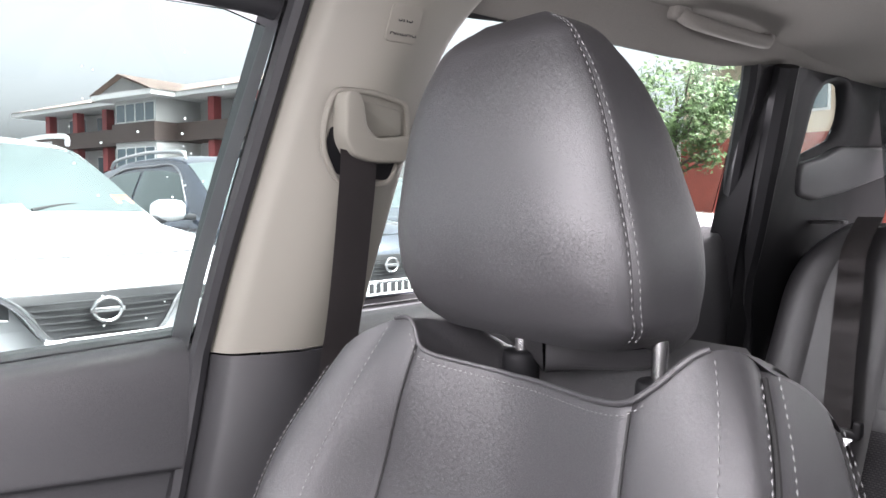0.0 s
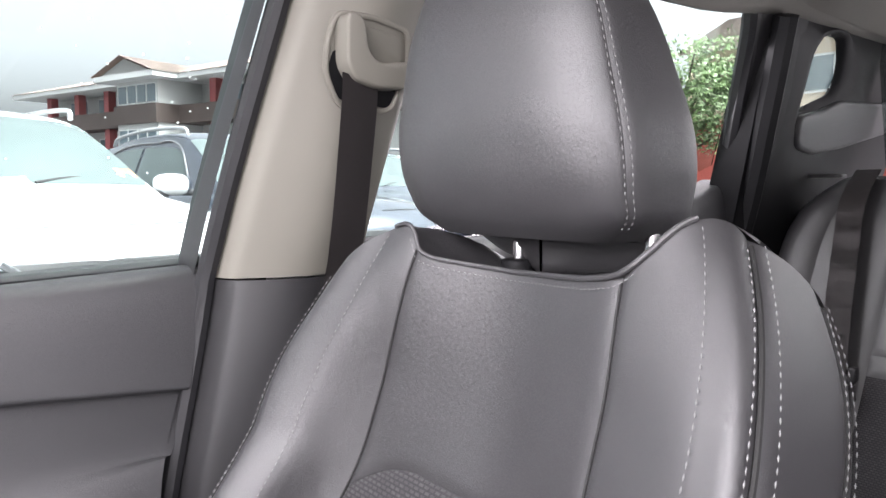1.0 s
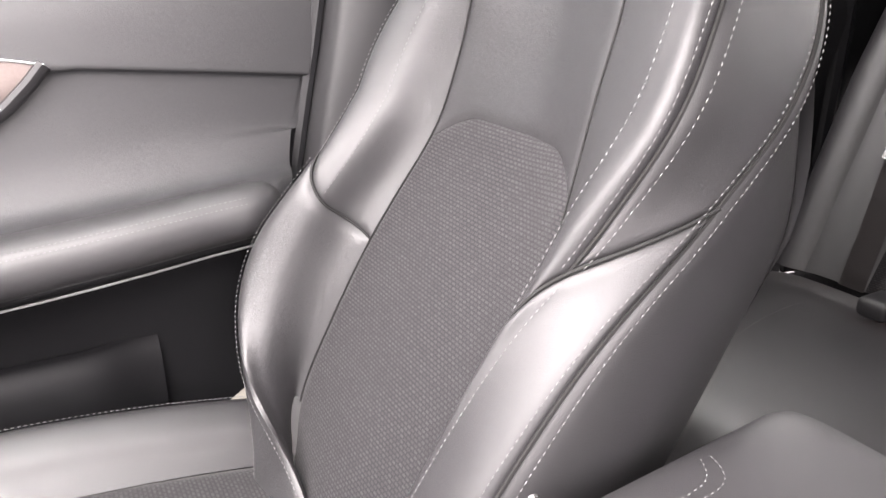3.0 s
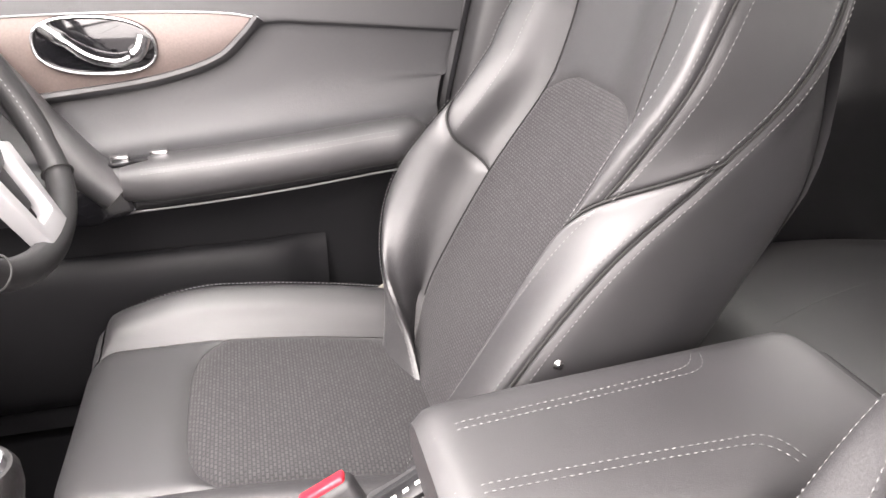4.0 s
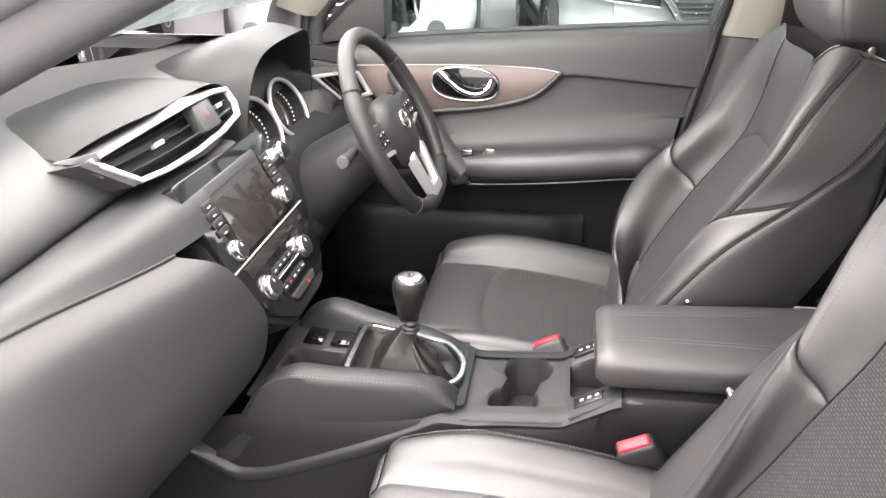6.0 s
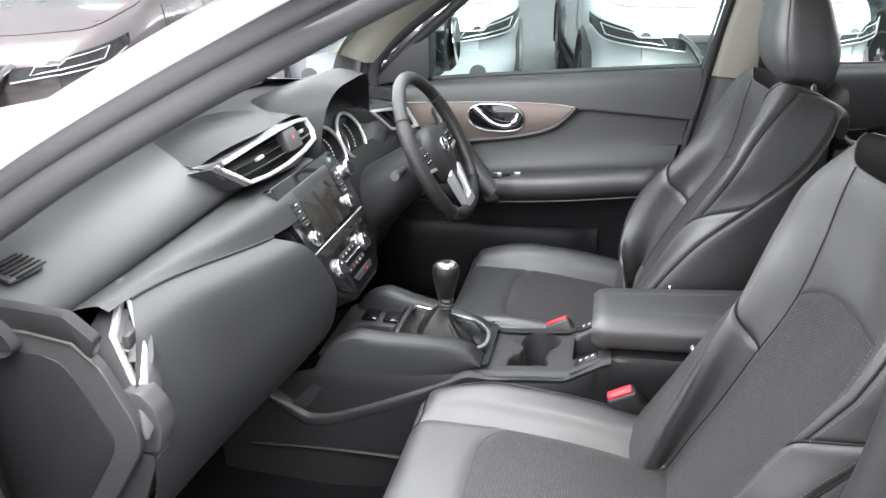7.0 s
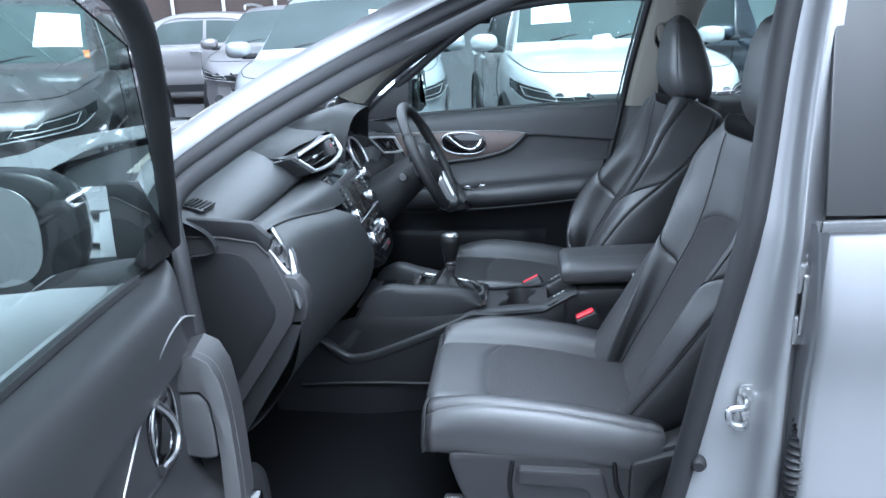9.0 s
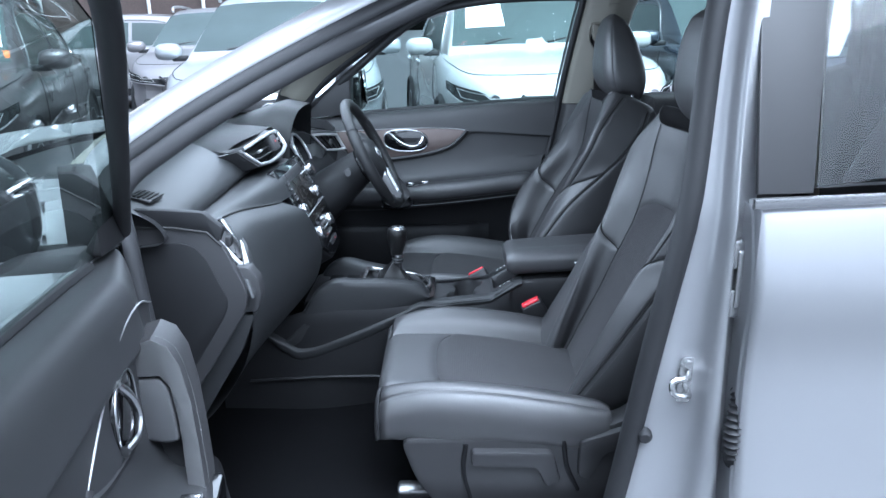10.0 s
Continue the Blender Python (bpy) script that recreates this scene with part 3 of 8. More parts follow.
    HK = [0, 0.05, 0.15, 0.3, 0.5, 0.7, 0.85, 0.95, 1.0]
    A = curve(HK, [0.0920, 0.1130, 0.1222, 0.1245, 0.1150, 0.1013, 0.0818, 0.0587, 0.0321])
    Cc = curve(HK, [0.0400, 0.0510, 0.0630, 0.0670, 0.0600, 0.0486, 0.0348, 0.0193, 0.0010])

    def Hd(ang, t):
        ca, sa = math.cos(ang), math.sin(ang)
        e = 0.5115
        y = A(t) * math.copysign(abs(sa) ** e, sa)
        x = -Cc(t) * math.copysign(abs(ca) ** e, ca)
        return (hx + x - 0.0352 * t, hy + y, hz0 + (hz1 - hz0) * t - 0.030 * (1 - t) ** 8 * max(0, -ca))

    def shell(a0, a1, n):
        P = np.array([[Hd(a0 + (a1 - a0) * i / n, t) for t in np.concatenate([np.linspace(0, 0.1, 6)[:-1], np.linspace(0.1, 0.9, 26)[:-1], np.linspace(0.9, 1, 10)])]
                      for i in range(n + 1)])
        c = np.array((hx, hy, 0.0))
        for i in (0, 1, n - 1, n):
            k = 0.988 if i in (0, n) else 0.996
            P[i, :, :2] = c[:2] + (P[i, :, :2] - c[:2]) * k
        bm = bmesh.new()
        sheet(bm, P)
        return bm
    sa = radians(68.5)
    head = part("headrest", shell(-sa, sa, 56), LEATHER, root, "black leather headrest with double stitching")
    part("headrest_rear", shell(sa, 2 * math.pi - sa, 72), LEATHER, head)
    bm = bmesh.new()
    P = np.array([[(hx + (Hd(a, 0)[0] - hx) * k, hy + (Hd(a, 0)[1] - hy) * k, Hd(a, 0)[2] - 0.004 * (1 - k)) for k in (1, 0.6, 0.02)] for a in np.linspace(0, 2 * math.pi, 40)])
    sheet(bm, P)
    part("headrest_underside", bm, LEATHER, head)
    for s in (1, -1):
        for off in (-0.055, 0.050):
            st = bmesh.new()
            stitches(st, [(hx + (Hd(s * sa + off, t)[0] - hx) * 1.009, hy + (Hd(s * sa + off, t)[1] - hy) * 1.009, Hd(s * sa, t)[2]) for t in np.linspace(0.04, 0.985, 80)])
            part("headrest_stitching", st, THREAD, head, "pale grey double stitching", smooth=False)
    for yy in (-0.078, 0.057):
        bm = bmesh.new()
        tube(bm, [(hx + 0.01, yc + yy, 1.05), (hx + 0.012, yc + yy, 1.16)], 0.006, 12)
        part("headrest_post", bm, STEEL, root, "chrome headrest post")
        bm = bmesh.new()
        tube(bm, spline([(hx + 0.01, yc + yy, 1.075), (hx + 0.01, yc + yy, 1.108), (hx + 0.01, yc + yy, 1.114)], 3), [0.016] * 4 + [0.015, 0.014, 0.008], 14)
        part("post_guide", bm, DARK, root)
    return root


front_seat(0.0, 0.35, 1, "black leather and dark fabric driver seat with grey stitching", "front seats")
front_seat(0.025, -0.350, -1, "black leather and dark fabric passenger seat beside the open door", "front seats", 0.045, 0.043)

# ---- front doors ----
HINGE = -0.66


def front_door(T, name, label, wide_open):
    """T(x, n, z): x along the closed car, n inwards from the skin, z up."""
    root = thing(name, label, "car door", tuple(T(HINGE, 0.06, 0.30)), "front doors")
    V = lambda x, n, z: Vector(T(x, n, z))
    belt = curve([-0.68, -0.5, 0.0, 0.35], [1.015, 1.036, 1.068, 1.085])
    za = curve([-0.68, -0.3, -0.18, 0.0, 0.22, 0.35], [0.775, 0.782, 0.790, 0.805, 0.826, 0.84])
    arm = curve([-0.68, -0.45, -0.30, -0.22, 0.10, 0.19, 0.235, 0.36], [0.0, 0.25, 0.85, 1.0, 1.0, 0.8, 0.1, 0.0])
    rear = lambda z: 0.13 + 0.165 * min(1, max(0, (z - 0.45) / 0.62))
    # inner panel
    P = []
    for i in range(61):
        row = []
        u = i / 60
        for n, zk, za_k, k in [(0.050, 1, 0, 0), (0.100, 1.0, 0.002, 0), (0.121, 1, -0.022, 0), (0.130, 1, -0.075, 0), (0.131, 1, -0.092, 0), (0.124, 1, -0.100, 0), (0.128, 1, -0.16, 0),
                               (0.138, 0, 0.055, 0), (0.150, 0, 0.018, 0.010), (0.165, 0, 0.004, 0.045), (0.168, 0, -0.030, 0.052), (0.160, 0, -0.062, 0.040),
                               (0.150, 0, -0.085, 0.012), (0.147, 2, 0.60, 0.0), (0.145, 2, 0.45, 0.0), (0.12, 2, 0.33, 0.0)]:
            zr = belt(0.3) + za_k if zk == 1 else (za(0.2) + za_k if zk == 0 else za_k)
            x = (HINGE + 0.02) + (rear(zr) - HINGE - 0.02) * u
            z = belt(x) + za_k - (0.13 * max(0.0, x) if za_k < -0.05 else 0.0) if zk == 1 else (za(x) + za_k if zk == 0 else za_k)
            thin = 0.42 + 0.58 * min(1.0, max(0.0, (x - HINGE - 0.02) / 0.24)) ** 0.8 if wide_open else 1.0
            row.append((x, n * thin + k * arm(x), z))
        P.append([tuple(V(*q)) for q in spline(row, 4)])
    P = np.array(P)
    bm = bmesh.new()
    sheet(bm, P[:, :49])
    part("inner_panel", bm, SOFT, root, "soft black moulded inner panel", flat_angle=70)
    bm = bmesh.new()
    sheet(bm, P[:, 48:])
    part("lower_panel", bm, DARK, root, "hard black lower door panel", flat_angle=70)
    # outer skin
    P = []
    for i in range(25):
        x = HINGE + 0.005 + (0.335 - HINGE) * i / 24
        P.append([tuple(V(x + (0.06 * (z - 1.07) if z < 1.07 else 0), n, z)) for n, z in spline([(0.05, belt(x) + 0.005), (0.03, belt(x)), (0.012, 0.98), (0.0, 0.80), (0.012, 0.62), (0.03, 0.50), (0.035, 0.36), (0.07, 0.30)], 4)])
    bm = bmesh.new()
    sheet(bm, np.array(P))
    part("outer_skin", bm, SILVERPAINT, root, "silver metallic painted skin")
    # edges of the door
    for nm, xx in (("front_edge", HINGE + 0.008), ("rear_edge", 0.325)):
        bm = bmesh.new()
        if nm == "rear_edge":
            cut = lambda z: [(rear(z) + 0.001, 0.128), (rear(z) + 0.012, 0.10), (0.5 * rear(z) + 0.5 * (xx + 0.06 * (z - 1.07)), 0.06), (xx + 0.06 * (z - 1.07), 0.012)]
        else:
            cut = lambda z: [(xx, 0.012), (xx, 0.03), (xx, 0.045), (xx + 0.012, 0.054 if wide_open else 0.13)]
        sheet(bm, np.array([[tuple(V(x, n, z)) for x, n in cut(z)] for z in np.linspace(0.33, 1.05, 16)]))
        part(nm, bm, SOFT if nm == "front_edge" else RUBBER, root)
    # upright pull grip at the front of the armrest
    if wide_open:
        face = lambda n, z, c: V(-0.442 + 0.45 * max(0, 0.95 - z) + c, n, z)
        arch = [(0.104, 0.925), (0.110, 0.950), (0.124, 0.964), (0.144, 0.969), (0.163, 0.958), (0.178, 0.932), (0.190, 0.887), (0.198, 0.833), (0.204, 0.781), (0.206, 0.72),
                (0.184, 0.72), (0.182, 0.783), (0.177, 0.842), (0.172, 0.876), (0.164, 0.908), (0.152, 0.922), (0.104, 0.924)]
        bm = bmesh.new()
        prism(bm, arch, face, 0.074, 0.008, 3)
        gp = part("pull_grip", bm, LEATHER, root, "padded black pull grip")
        bm = bmesh.new()
        prism(bm, rounded([(0.100, 0.920), (0.150, 0.919), (0.162, 0.906), (0.169, 0.876), (0.174, 0.842), (0.160, 0.840), (0.100, 0.852)], 0.006), face, 0.070, 0.006, 3)
        part("grip_panel", bm, SOFT, gp, "smooth panel inside the pull grip")
        bm = bmesh.new()
        stitches(bm, [face(n, z, 0.066) + Vector((0.002, 0, 0.001)) for n, z in spline([(0.115, 0.957), (0.124, 0.9655), (0.144, 0.9705), (0.164, 0.9595), (0.180, 0.932), (0.192, 0.887), (0.200, 0.833), (0.206, 0.781)], 8)], 0.006, 0.004, 0.0006)
        part("grip_stitching", bm, THREAD, gp, smooth=False)
        bm = bmesh.new()
        rbox(bm, (0, 0, 0), (0.02, 0.09, 0.18), 0.004)
        for v in bm.verts:
            v.co = face(0.140 + v.co.y, 0.765 + v.co.z, 0.02 + v.co.x)
        part("grip_recess", bm, DARK, gp)
    else:
        bm = bmesh.new()
        grip = spline([(-0.435, 0.118, 0.962), (-0.415, 0.150, 0.952), (-0.380, 0.172, 0.905), (-0.335, 0.184, 0.840), (-0.295, 0.192, 0.785), (-0.262, 0.192, 0.750)], 6)
        tube(bm, [V(*q) for q in grip], list(np.linspace(0.022, 0.032, len(grip))), 16, squash=1.3)
        gp = part("pull_grip", bm, LEATHER, root, "padded black pull grip")
        bm = bmesh.new()
        stitches(bm, [V(x + 0.006, n + 0.026, z + 0.012) for x, n, z in grip[4:]], 0.006, 0.004, 0.0006)
        part("grip_stitching", bm, THREAD, gp, smooth=False)
    # bronze insert with its dark lower border
    top = [(-0.63, 0.985), (-0.45, 0.992), (-0.25, 0.996), (-0.10, 0.992), (-0.034, 0.983)]
    low = [(-0.060, 0.955), (-0.100, 0.924), (-0.18, 0.900), (-0.30, 0.884), (-0.45, 0.872), (-0.63, 0.862)]
    if wide_open:
        top = [(-0.47, 0.985), (-0.42, 1.003), (-0.36, 1.006), (-0.296, 0.997), (-0.257, 0.982), (-0.193, 0.950), (-0.125, 0.912)]
        low = [(-0.120, 0.900), (-0.18, 0.880), (-0.30, 0.864), (-0.40, 0.866), (-0.47, 0.880)]
    depth = 0.115 if wide_open else 0.129
    to = lambda a, b, c: V(a, depth + c, b)
    bm = bmesh.new()
    prism(bm, [tuple(q) for q in spline(top, 5)] + [tuple(q) for q in spline(low, 5)], to, 0.009, 0.002)
    # bronze too on the open door; its dark reflection is put into the colour
    part("trim_insert", bm, HARD if wide_open else COPPER, root, "bronze trim insert, coloured dark for its reflection" if wide_open else "brushed bronze trim insert")
    bm = bmesh.new()
    tube(bm, [V(a, depth + 0.009, b) for a, b in spline([top[-1]] + low, 6)], 0.009, 8, squash=0.8)
    part("insert_border", bm, HARD, root)
    # thin silver tube draws the highlight on the insert's upper edge
    bm = bmesh.new()
    tube(bm, [V(a, depth + 0.011, b) for a, b in spline(top, 6)], 0.0015, 6)
    part("insert_highlight", bm, SILVERTRIM, root)
    # door release
    hc = (-0.275, 0.918) if wide_open else (-0.262, 0.952)
    oval = lambda sx, sz: [(hc[0] + sx * math.copysign(abs(math.cos(a)) ** 0.8, math.cos(a)), hc[1] + sz * math.copysign(abs(math.sin(a)) ** 0.8, math.sin(a)) - 0.06 * sx * math.cos(a))
                           for a in np.linspace(0, 2 * math.pi, 40, endpoint=False)]
    bm = bmesh.new()
    prism(bm, oval(0.047, 0.050) if wide_open else oval(0.083, 0.042), to, 0.014, 0.002)
    rel = part("release_cup", bm, GLOSS, root)
    bm = bmesh.new()
    tube(bm, [V(a, depth + 0.015, b) for a, b in (oval(0.045, 0.048) if wide_open else oval(0.080, 0.039))], 0.0018 if wide_open else 0.0026, 8, closed=True)
    part("release_rim", bm, CHROME, rel, "chrome rim")
    bm = bmesh.new()
    pts = spline([(-0.325, 0.142, 0.978), (-0.30, 0.152, 0.960), (-0.268, 0.160, 0.938), (-0.232, 0.160, 0.930), (-0.205, 0.152, 0.942), (-0.195, 0.146, 0.962)], 6)
    if wide_open:
        pts = spline([(-0.254, 0.130, 0.965), (-0.270, 0.138, 0.940), (-0.276, 0.142, 0.912), (-0.258, 0.142, 0.894), (-0.226, 0.136, 0.892)], 6)
    else:
        pts = [(hc[0] + x + 0.262, n, hc[1] + z - 0.952) for x, n, z in pts]
    tube(bm, [V(*q) for q in pts], 0.0055 if wide_open else [0.009] * 6 + [0.006] * 16 + [0.010] * (len(pts) - 22), 10, squash=1.3)
    part("release_lever", bm, CHROME, rel, "chrome release lever")
    # switches, armrest end and pocket
    bm = bmesh.new()
    prism(bm, rounded([(-0.275, 0.172), (-0.275, 0.205), (-0.16, 0.208), (-0.16, 0.180)], 0.008), lambda a, b, c: V(a, b, za(a) + 0.006 + c), 0.006, 0.002)
    sw = part("switch_plate", bm, GLOSS, root)
    for a in (-0.25, -0.195):
        bm = bmesh.new()
        rbox(bm, V(a, 0.192, za(a) + 0.016), (0.026, 0.016, 0.010), 0.003)
        part("window_switch", bm, CHROME, sw, "window switch with chrome tip")
    bm = bmesh.new()
    prism(bm, rounded([(-0.36, 0.770), (-0.245, 0.778), (-0.235, 0.725), (-0.30, 0.705), (-0.35, 0.712)], 0.012), lambda a, b, c: V(a, 0.150 + c, b), 0.068, 0.008)
    part("armrest_end", bm, GLOSS, root)
    # thin silver tube drawn in place of the highlight below the armrest
    bm = bmesh.new()
    tube(bm, [V(x, 0.150 + 0.052 * arm(x) + 0.002, za(x) - 0.066) for x in np.linspace(-0.36, 0.22, 50)], 0.0017, 6)
    part("bright_line", bm, SILVERTRIM, root, "silver line drawn for the highlight below the armrest")
    # padded armrest roll
    bm = bmesh.new()
    rings = []
    for x in np.linspace(-0.25, 0.215, 40):
        k = math.sqrt(max(0.02, 1 - max(0, (x - 0.16) / 0.056) ** 2)) * (0.8 + 0.2 * min(1, (x + 0.25) / 0.05))
        rings.append([V(x, 0.150 + 0.045 * arm(x) + 0.040 * k * math.copysign(abs(math.cos(a)) ** 0.8, math.cos(a)), za(x) - 0.020 + 0.034 * k * math.copysign(abs(math.sin(a)) ** 0.8, math.sin(a))) for a in np.linspace(0, 2 * math.pi, 24, endpoint=False)])
    loft(bm, rings)
    ar = part("armrest", bm, LEATHER, root, "padded black leather armrest with stitching")
    for ang in (0.75, 0.50):
        bm = bmesh.new()
        stitches(bm, [V(x, 0.150 + 0.045 * arm(x) + 0.041 * math.cos(ang) ** 0.8, za(x) - 0.0195 + 0.0345 * math.sin(ang) ** 0.8) for x in np.linspace(-0.22, 0.155, 60)], 0.006, 0.004, 0.0006)
        part("armrest_stitching", bm, THREAD, ar, smooth=False)
    bm = bmesh.new()
    P = [[tuple(V(x, n + 0.028 * min(1, max(0, (x + 0.62) / 0.1)) * min(1, max(0, (0.02 - x) / 0.06)), z)) for n, z in spline([(0.13, 0.635), (0.150, 0.632), (0.166, 0.60), (0.168, 0.50), (0.160, 0.40), (0.13, 0.35)], 4)] for x in np.linspace(-0.63, 0.04, 30)]
    sheet(bm, np.array(P))
    part("map_pocket", bm, DARK, root)
    for a, b in ((-0.415, 0.905), (-0.395, 0.89)):
        bm = bmesh.new()
        tube(bm, [V(a, 0.135, b), V(a, 0.150, b)], 0.009, 12)
        part("mirror_switch", bm, DARK, root)
    bm = bmesh.new()
    prism(bm, rounded([(-0.46, 0.93), (-0.37, 0.915), (-0.355, 0.87), (-0.43, 0.86)], 0.012), lambda a, b, c: V(a, 0.132 + c, b), 0.010, 0.003)
    part("switch_pod", bm, HARD, root)
    # glass, frame and sail panel
    lean = lambda z: 0.045 + 0.42 * max(0, z - 1.05)
    outline = [(-0.60, 1.040), (0.312, 1.083), (0.335, 1.20), (0.368, 1.41), (0.30, 1.425), (0.02, 1.42), (-0.20, 1.365), (-0.46, 1.185), (-0.60, 1.085)]
    bm = bmesh.new()
    prism(bm, outline, lambda a, b, c: V(a, lean(b) + c, b), 0.004, 0)
    part("window_pane", bm, GLASS, root, "faintly green window pane").visible_shadow = False
    bm = bmesh.new()
    fr = [(-0.64, 1.05), (-0.46, 1.190), (-0.20, 1.378), (0.02, 1.428), (0.28, 1.436), (0.362, 1.428), (0.366, 1.405), (0.342, 1.234), (0.322, 1.06)]
    tube(bm, [V(a, lean(b) + 0.012, b) for a, b in spline(fr, 6)], 0.014, 14, squash=1.0)
    part("window_frame", bm, RUBBER, root, "black window frame")
    bm = bmesh.new()
    prism(bm, [(0.318, 1.03), (0.385, 1.03), (0.405, 1.20), (0.446, 1.43), (0.362, 1.43), (0.338, 1.20)], lambda a, b, c: V(a, lean(b) + 0.012 + c, b), 0.020, 0.004)
    part("frame_cover", bm, RUBBER, root)
    bm = bmesh.new()
    tube(bm, [V(a, 0.052, b + 0.003) for a, b in [(x, belt(x)) for x in np.linspace(-0.47, 0.32, 20)]], 0.009, 8)
    part("belt_seal", bm, RUBBER, root)
    bm = bmesh.new()
    prism(bm, rounded([(-0.645, 1.035), (-0.500, 1.046), (-0.470, 1.19), (-0.50, 1.165)] if wide_open else [(-0.645, 1.035), (-0.465, 1.048), (-0.455, 1.195), (-0.50, 1.165)], 0.012), lambda a, b, c: V(a, 0.02 + 0.1 * (b - 1.05) + c, b), 0.042 if wide_open else 0.085, 0.012)
    part("sail_panel", bm, HARD, root, "black triangular sail panel")
    if not wide_open:
        drops = random.Random(5)
        bm = bmesh.new()
        for _ in range(70):
            a, b = drops.uniform(-0.30, 0.31), drops.uniform(1.10, 1.40)
            if a < -0.30 + 2.0 * (b - 1.25):
                continue
            r = drops.uniform(0.0007, 0.0016)
            bmesh.ops.create_icosphere(bm, subdivisions=1, radius=r, matrix=Matrix.Translation(V(a, lean(b) - 0.0005, b)))
        # drops are opaque white, so their glint lies in the colour
        part("raindrops", bm, WHITEPRINT, root, "tiny raindrops on the window")
    # exterior mirror
    mc = (-0.47, -0.115, 1.128)
    bm = bmesh.new()
    rings = []
    for k, (dx, s) in enumerate([(-0.075, 0.25), (-0.065, 0.62), (-0.035, 0.92), (0.0, 1.0), (0.028, 0.98), (0.034, 0.9)]):
        rings.append([V(mc[0] + dx, mc[1] + s * 0.118 * math.copysign(abs(math.cos(a)) ** 0.7, math.cos(a)), mc[2] + s * 0.086 * math.copysign(abs(math.sin(a)) ** 0.7, math.sin(a))) for a in np.linspace(0, 2 * math.pi, 32, endpoint=False)])
    loft(bm, rings)
    mir = part("door_mirror", bm, GLOSS, root, "black door mirror housing")
    bm = bmesh.new()
    prism(bm, [(mc[1] - 0.012 + 0.088 * math.copysign(abs(math.cos(a)) ** 0.7, math.cos(a)), mc[2] + 0.068 * math.copysign(abs(math.sin(a)) ** 0.7, math.sin(a))) for a in np.linspace(0, 2 * math.pi, 32, endpoint=False)],
          lambda a, b, c: V(mc[0] + 0.036 + c + 0.16 * (a - mc[1]) - 0.10 * (b - mc[2]), a, b), 0.003, 0)
    part("mirror_glass", bm, MIRROR, mir, "mirror glass")
    bm = bmesh.new()
    rbox(bm, (0, 0, 0), (0.06, 0.12, 0.03), 0.01)
    for v in bm.verts:
        v.co = V(mc[0] - 0.015 + v.co.x, -0.01 + v.co.y, 1.055 + v.co.z)
    part("mirror_arm", bm, RUBBER, mir)
    return root


front_door(lambda x, n, z: (x, 0.875 - n, z), "driver_door", "closed driver door with black panel and bronze insert", False)
SWING = radians(80)
CD, SD = math.cos(SWING), math.sin(SWING)


def swung(x, n, z):
    l = x - HINGE
    return (HINGE - 0.03 + l * CD + n * SD, -0.805 - l * SD + n * CD, z)


front_door(swung, "passenger_door", "wide open front passenger door with black panel", True)

# ---- body of the silver car ----
body = thing("silver_car_body", "silver metallic crossover body with its front door open", "car", (0, 0, 0.15), kind="structure")


def side_strip(bm, rows, sy):
    """A skin over rows of (x, y, z); sy mirrors."""
    sheet(bm, np.array([[(x, sy * y, z) for x, y, z in r] for r in rows]))
    return bm


# near side B pillar, painted, with its steps
seal = curve([0.33, 0.53, 0.80, 1.07, 1.38, 1.50], [0.165, 0.205, 0.252, 0.302, 0.345, 0.370])
edge = curve([0.33, 0.53, 0.80, 1.07, 1.38, 1.50], [0.40, 0.425, 0.400, 0.375, 0.395, 0.41])
lean_in = lambda z: 0.22 * max(0, z - 1.05)
for sy, nm in ((-1, "b_pillar_outer"),):
    rows = []
    for z in np.linspace(0.33, 1.50, 50):
        a, b = seal(z), edge(z)
        w = b - a
        yo = 0.80 - lean_in(z)
        belly = max(0.0, 1 - abs(z - 0.62) / 0.3)
        rows.append([(x, y, z) for x, y in spline([(a - 0.005, yo - 0.045), (a + 0.06 * w, yo - 0.02), (a + 0.30 * w, yo - 0.012 - 0.004 * belly), (a + 0.46 * w, yo + 0.0),
                                                  (a + 0.54 * w, yo + 0.028), (a + 0.66 * w, yo + 0.032), (a + 0.72 * w, yo + 0.004), (a + 0.86 * w, yo - 0.01), (b + 0.02, yo - 0.012)], 4)])
    part(nm, side_strip(bmesh.new(), rows, sy), SILVERPAINT, body, "silver painted door pillar")
    bm = bmesh.new()
    loop = [(seal(z) - 0.008, 0.775 - lean_in(z), z) for z in np.linspace(0.36, 1.45, 24)]
    tube(bm, [(x, sy * y, z) for x, y, z in loop], 0.019, 16)
    part("door_seal", bm, RUBBER, body, "thick black rubber door seal")
# front part of the door frame: foot well edge and A pillar
apost = [(-0.60, 0.765, 0.36), (-0.622, 0.77, 0.55), (-0.632, 0.775, 0.80), (-0.640, 0.775, 1.00), (-0.625, 0.772, 1.10), (-0.54, 0.765, 1.185), (-0.41, 0.745, 1.275), (-0.218, 0.70, 1.392), (0.0, 0.67, 1.452), (0.30, 0.665, 1.480)]
apost_far = apost
apost_near = apost[:3] + [(-0.655, 0.755, 1.00), (-0.672, 0.708, 1.095), (-0.592, 0.654, 1.165), (-0.475, 0.60, 1.235), (-0.316, 0.546, 1.315), (-0.141, 0.494, 1.395), (0.048, 0.450, 1.465), (0.30, 0.43, 1.50)]
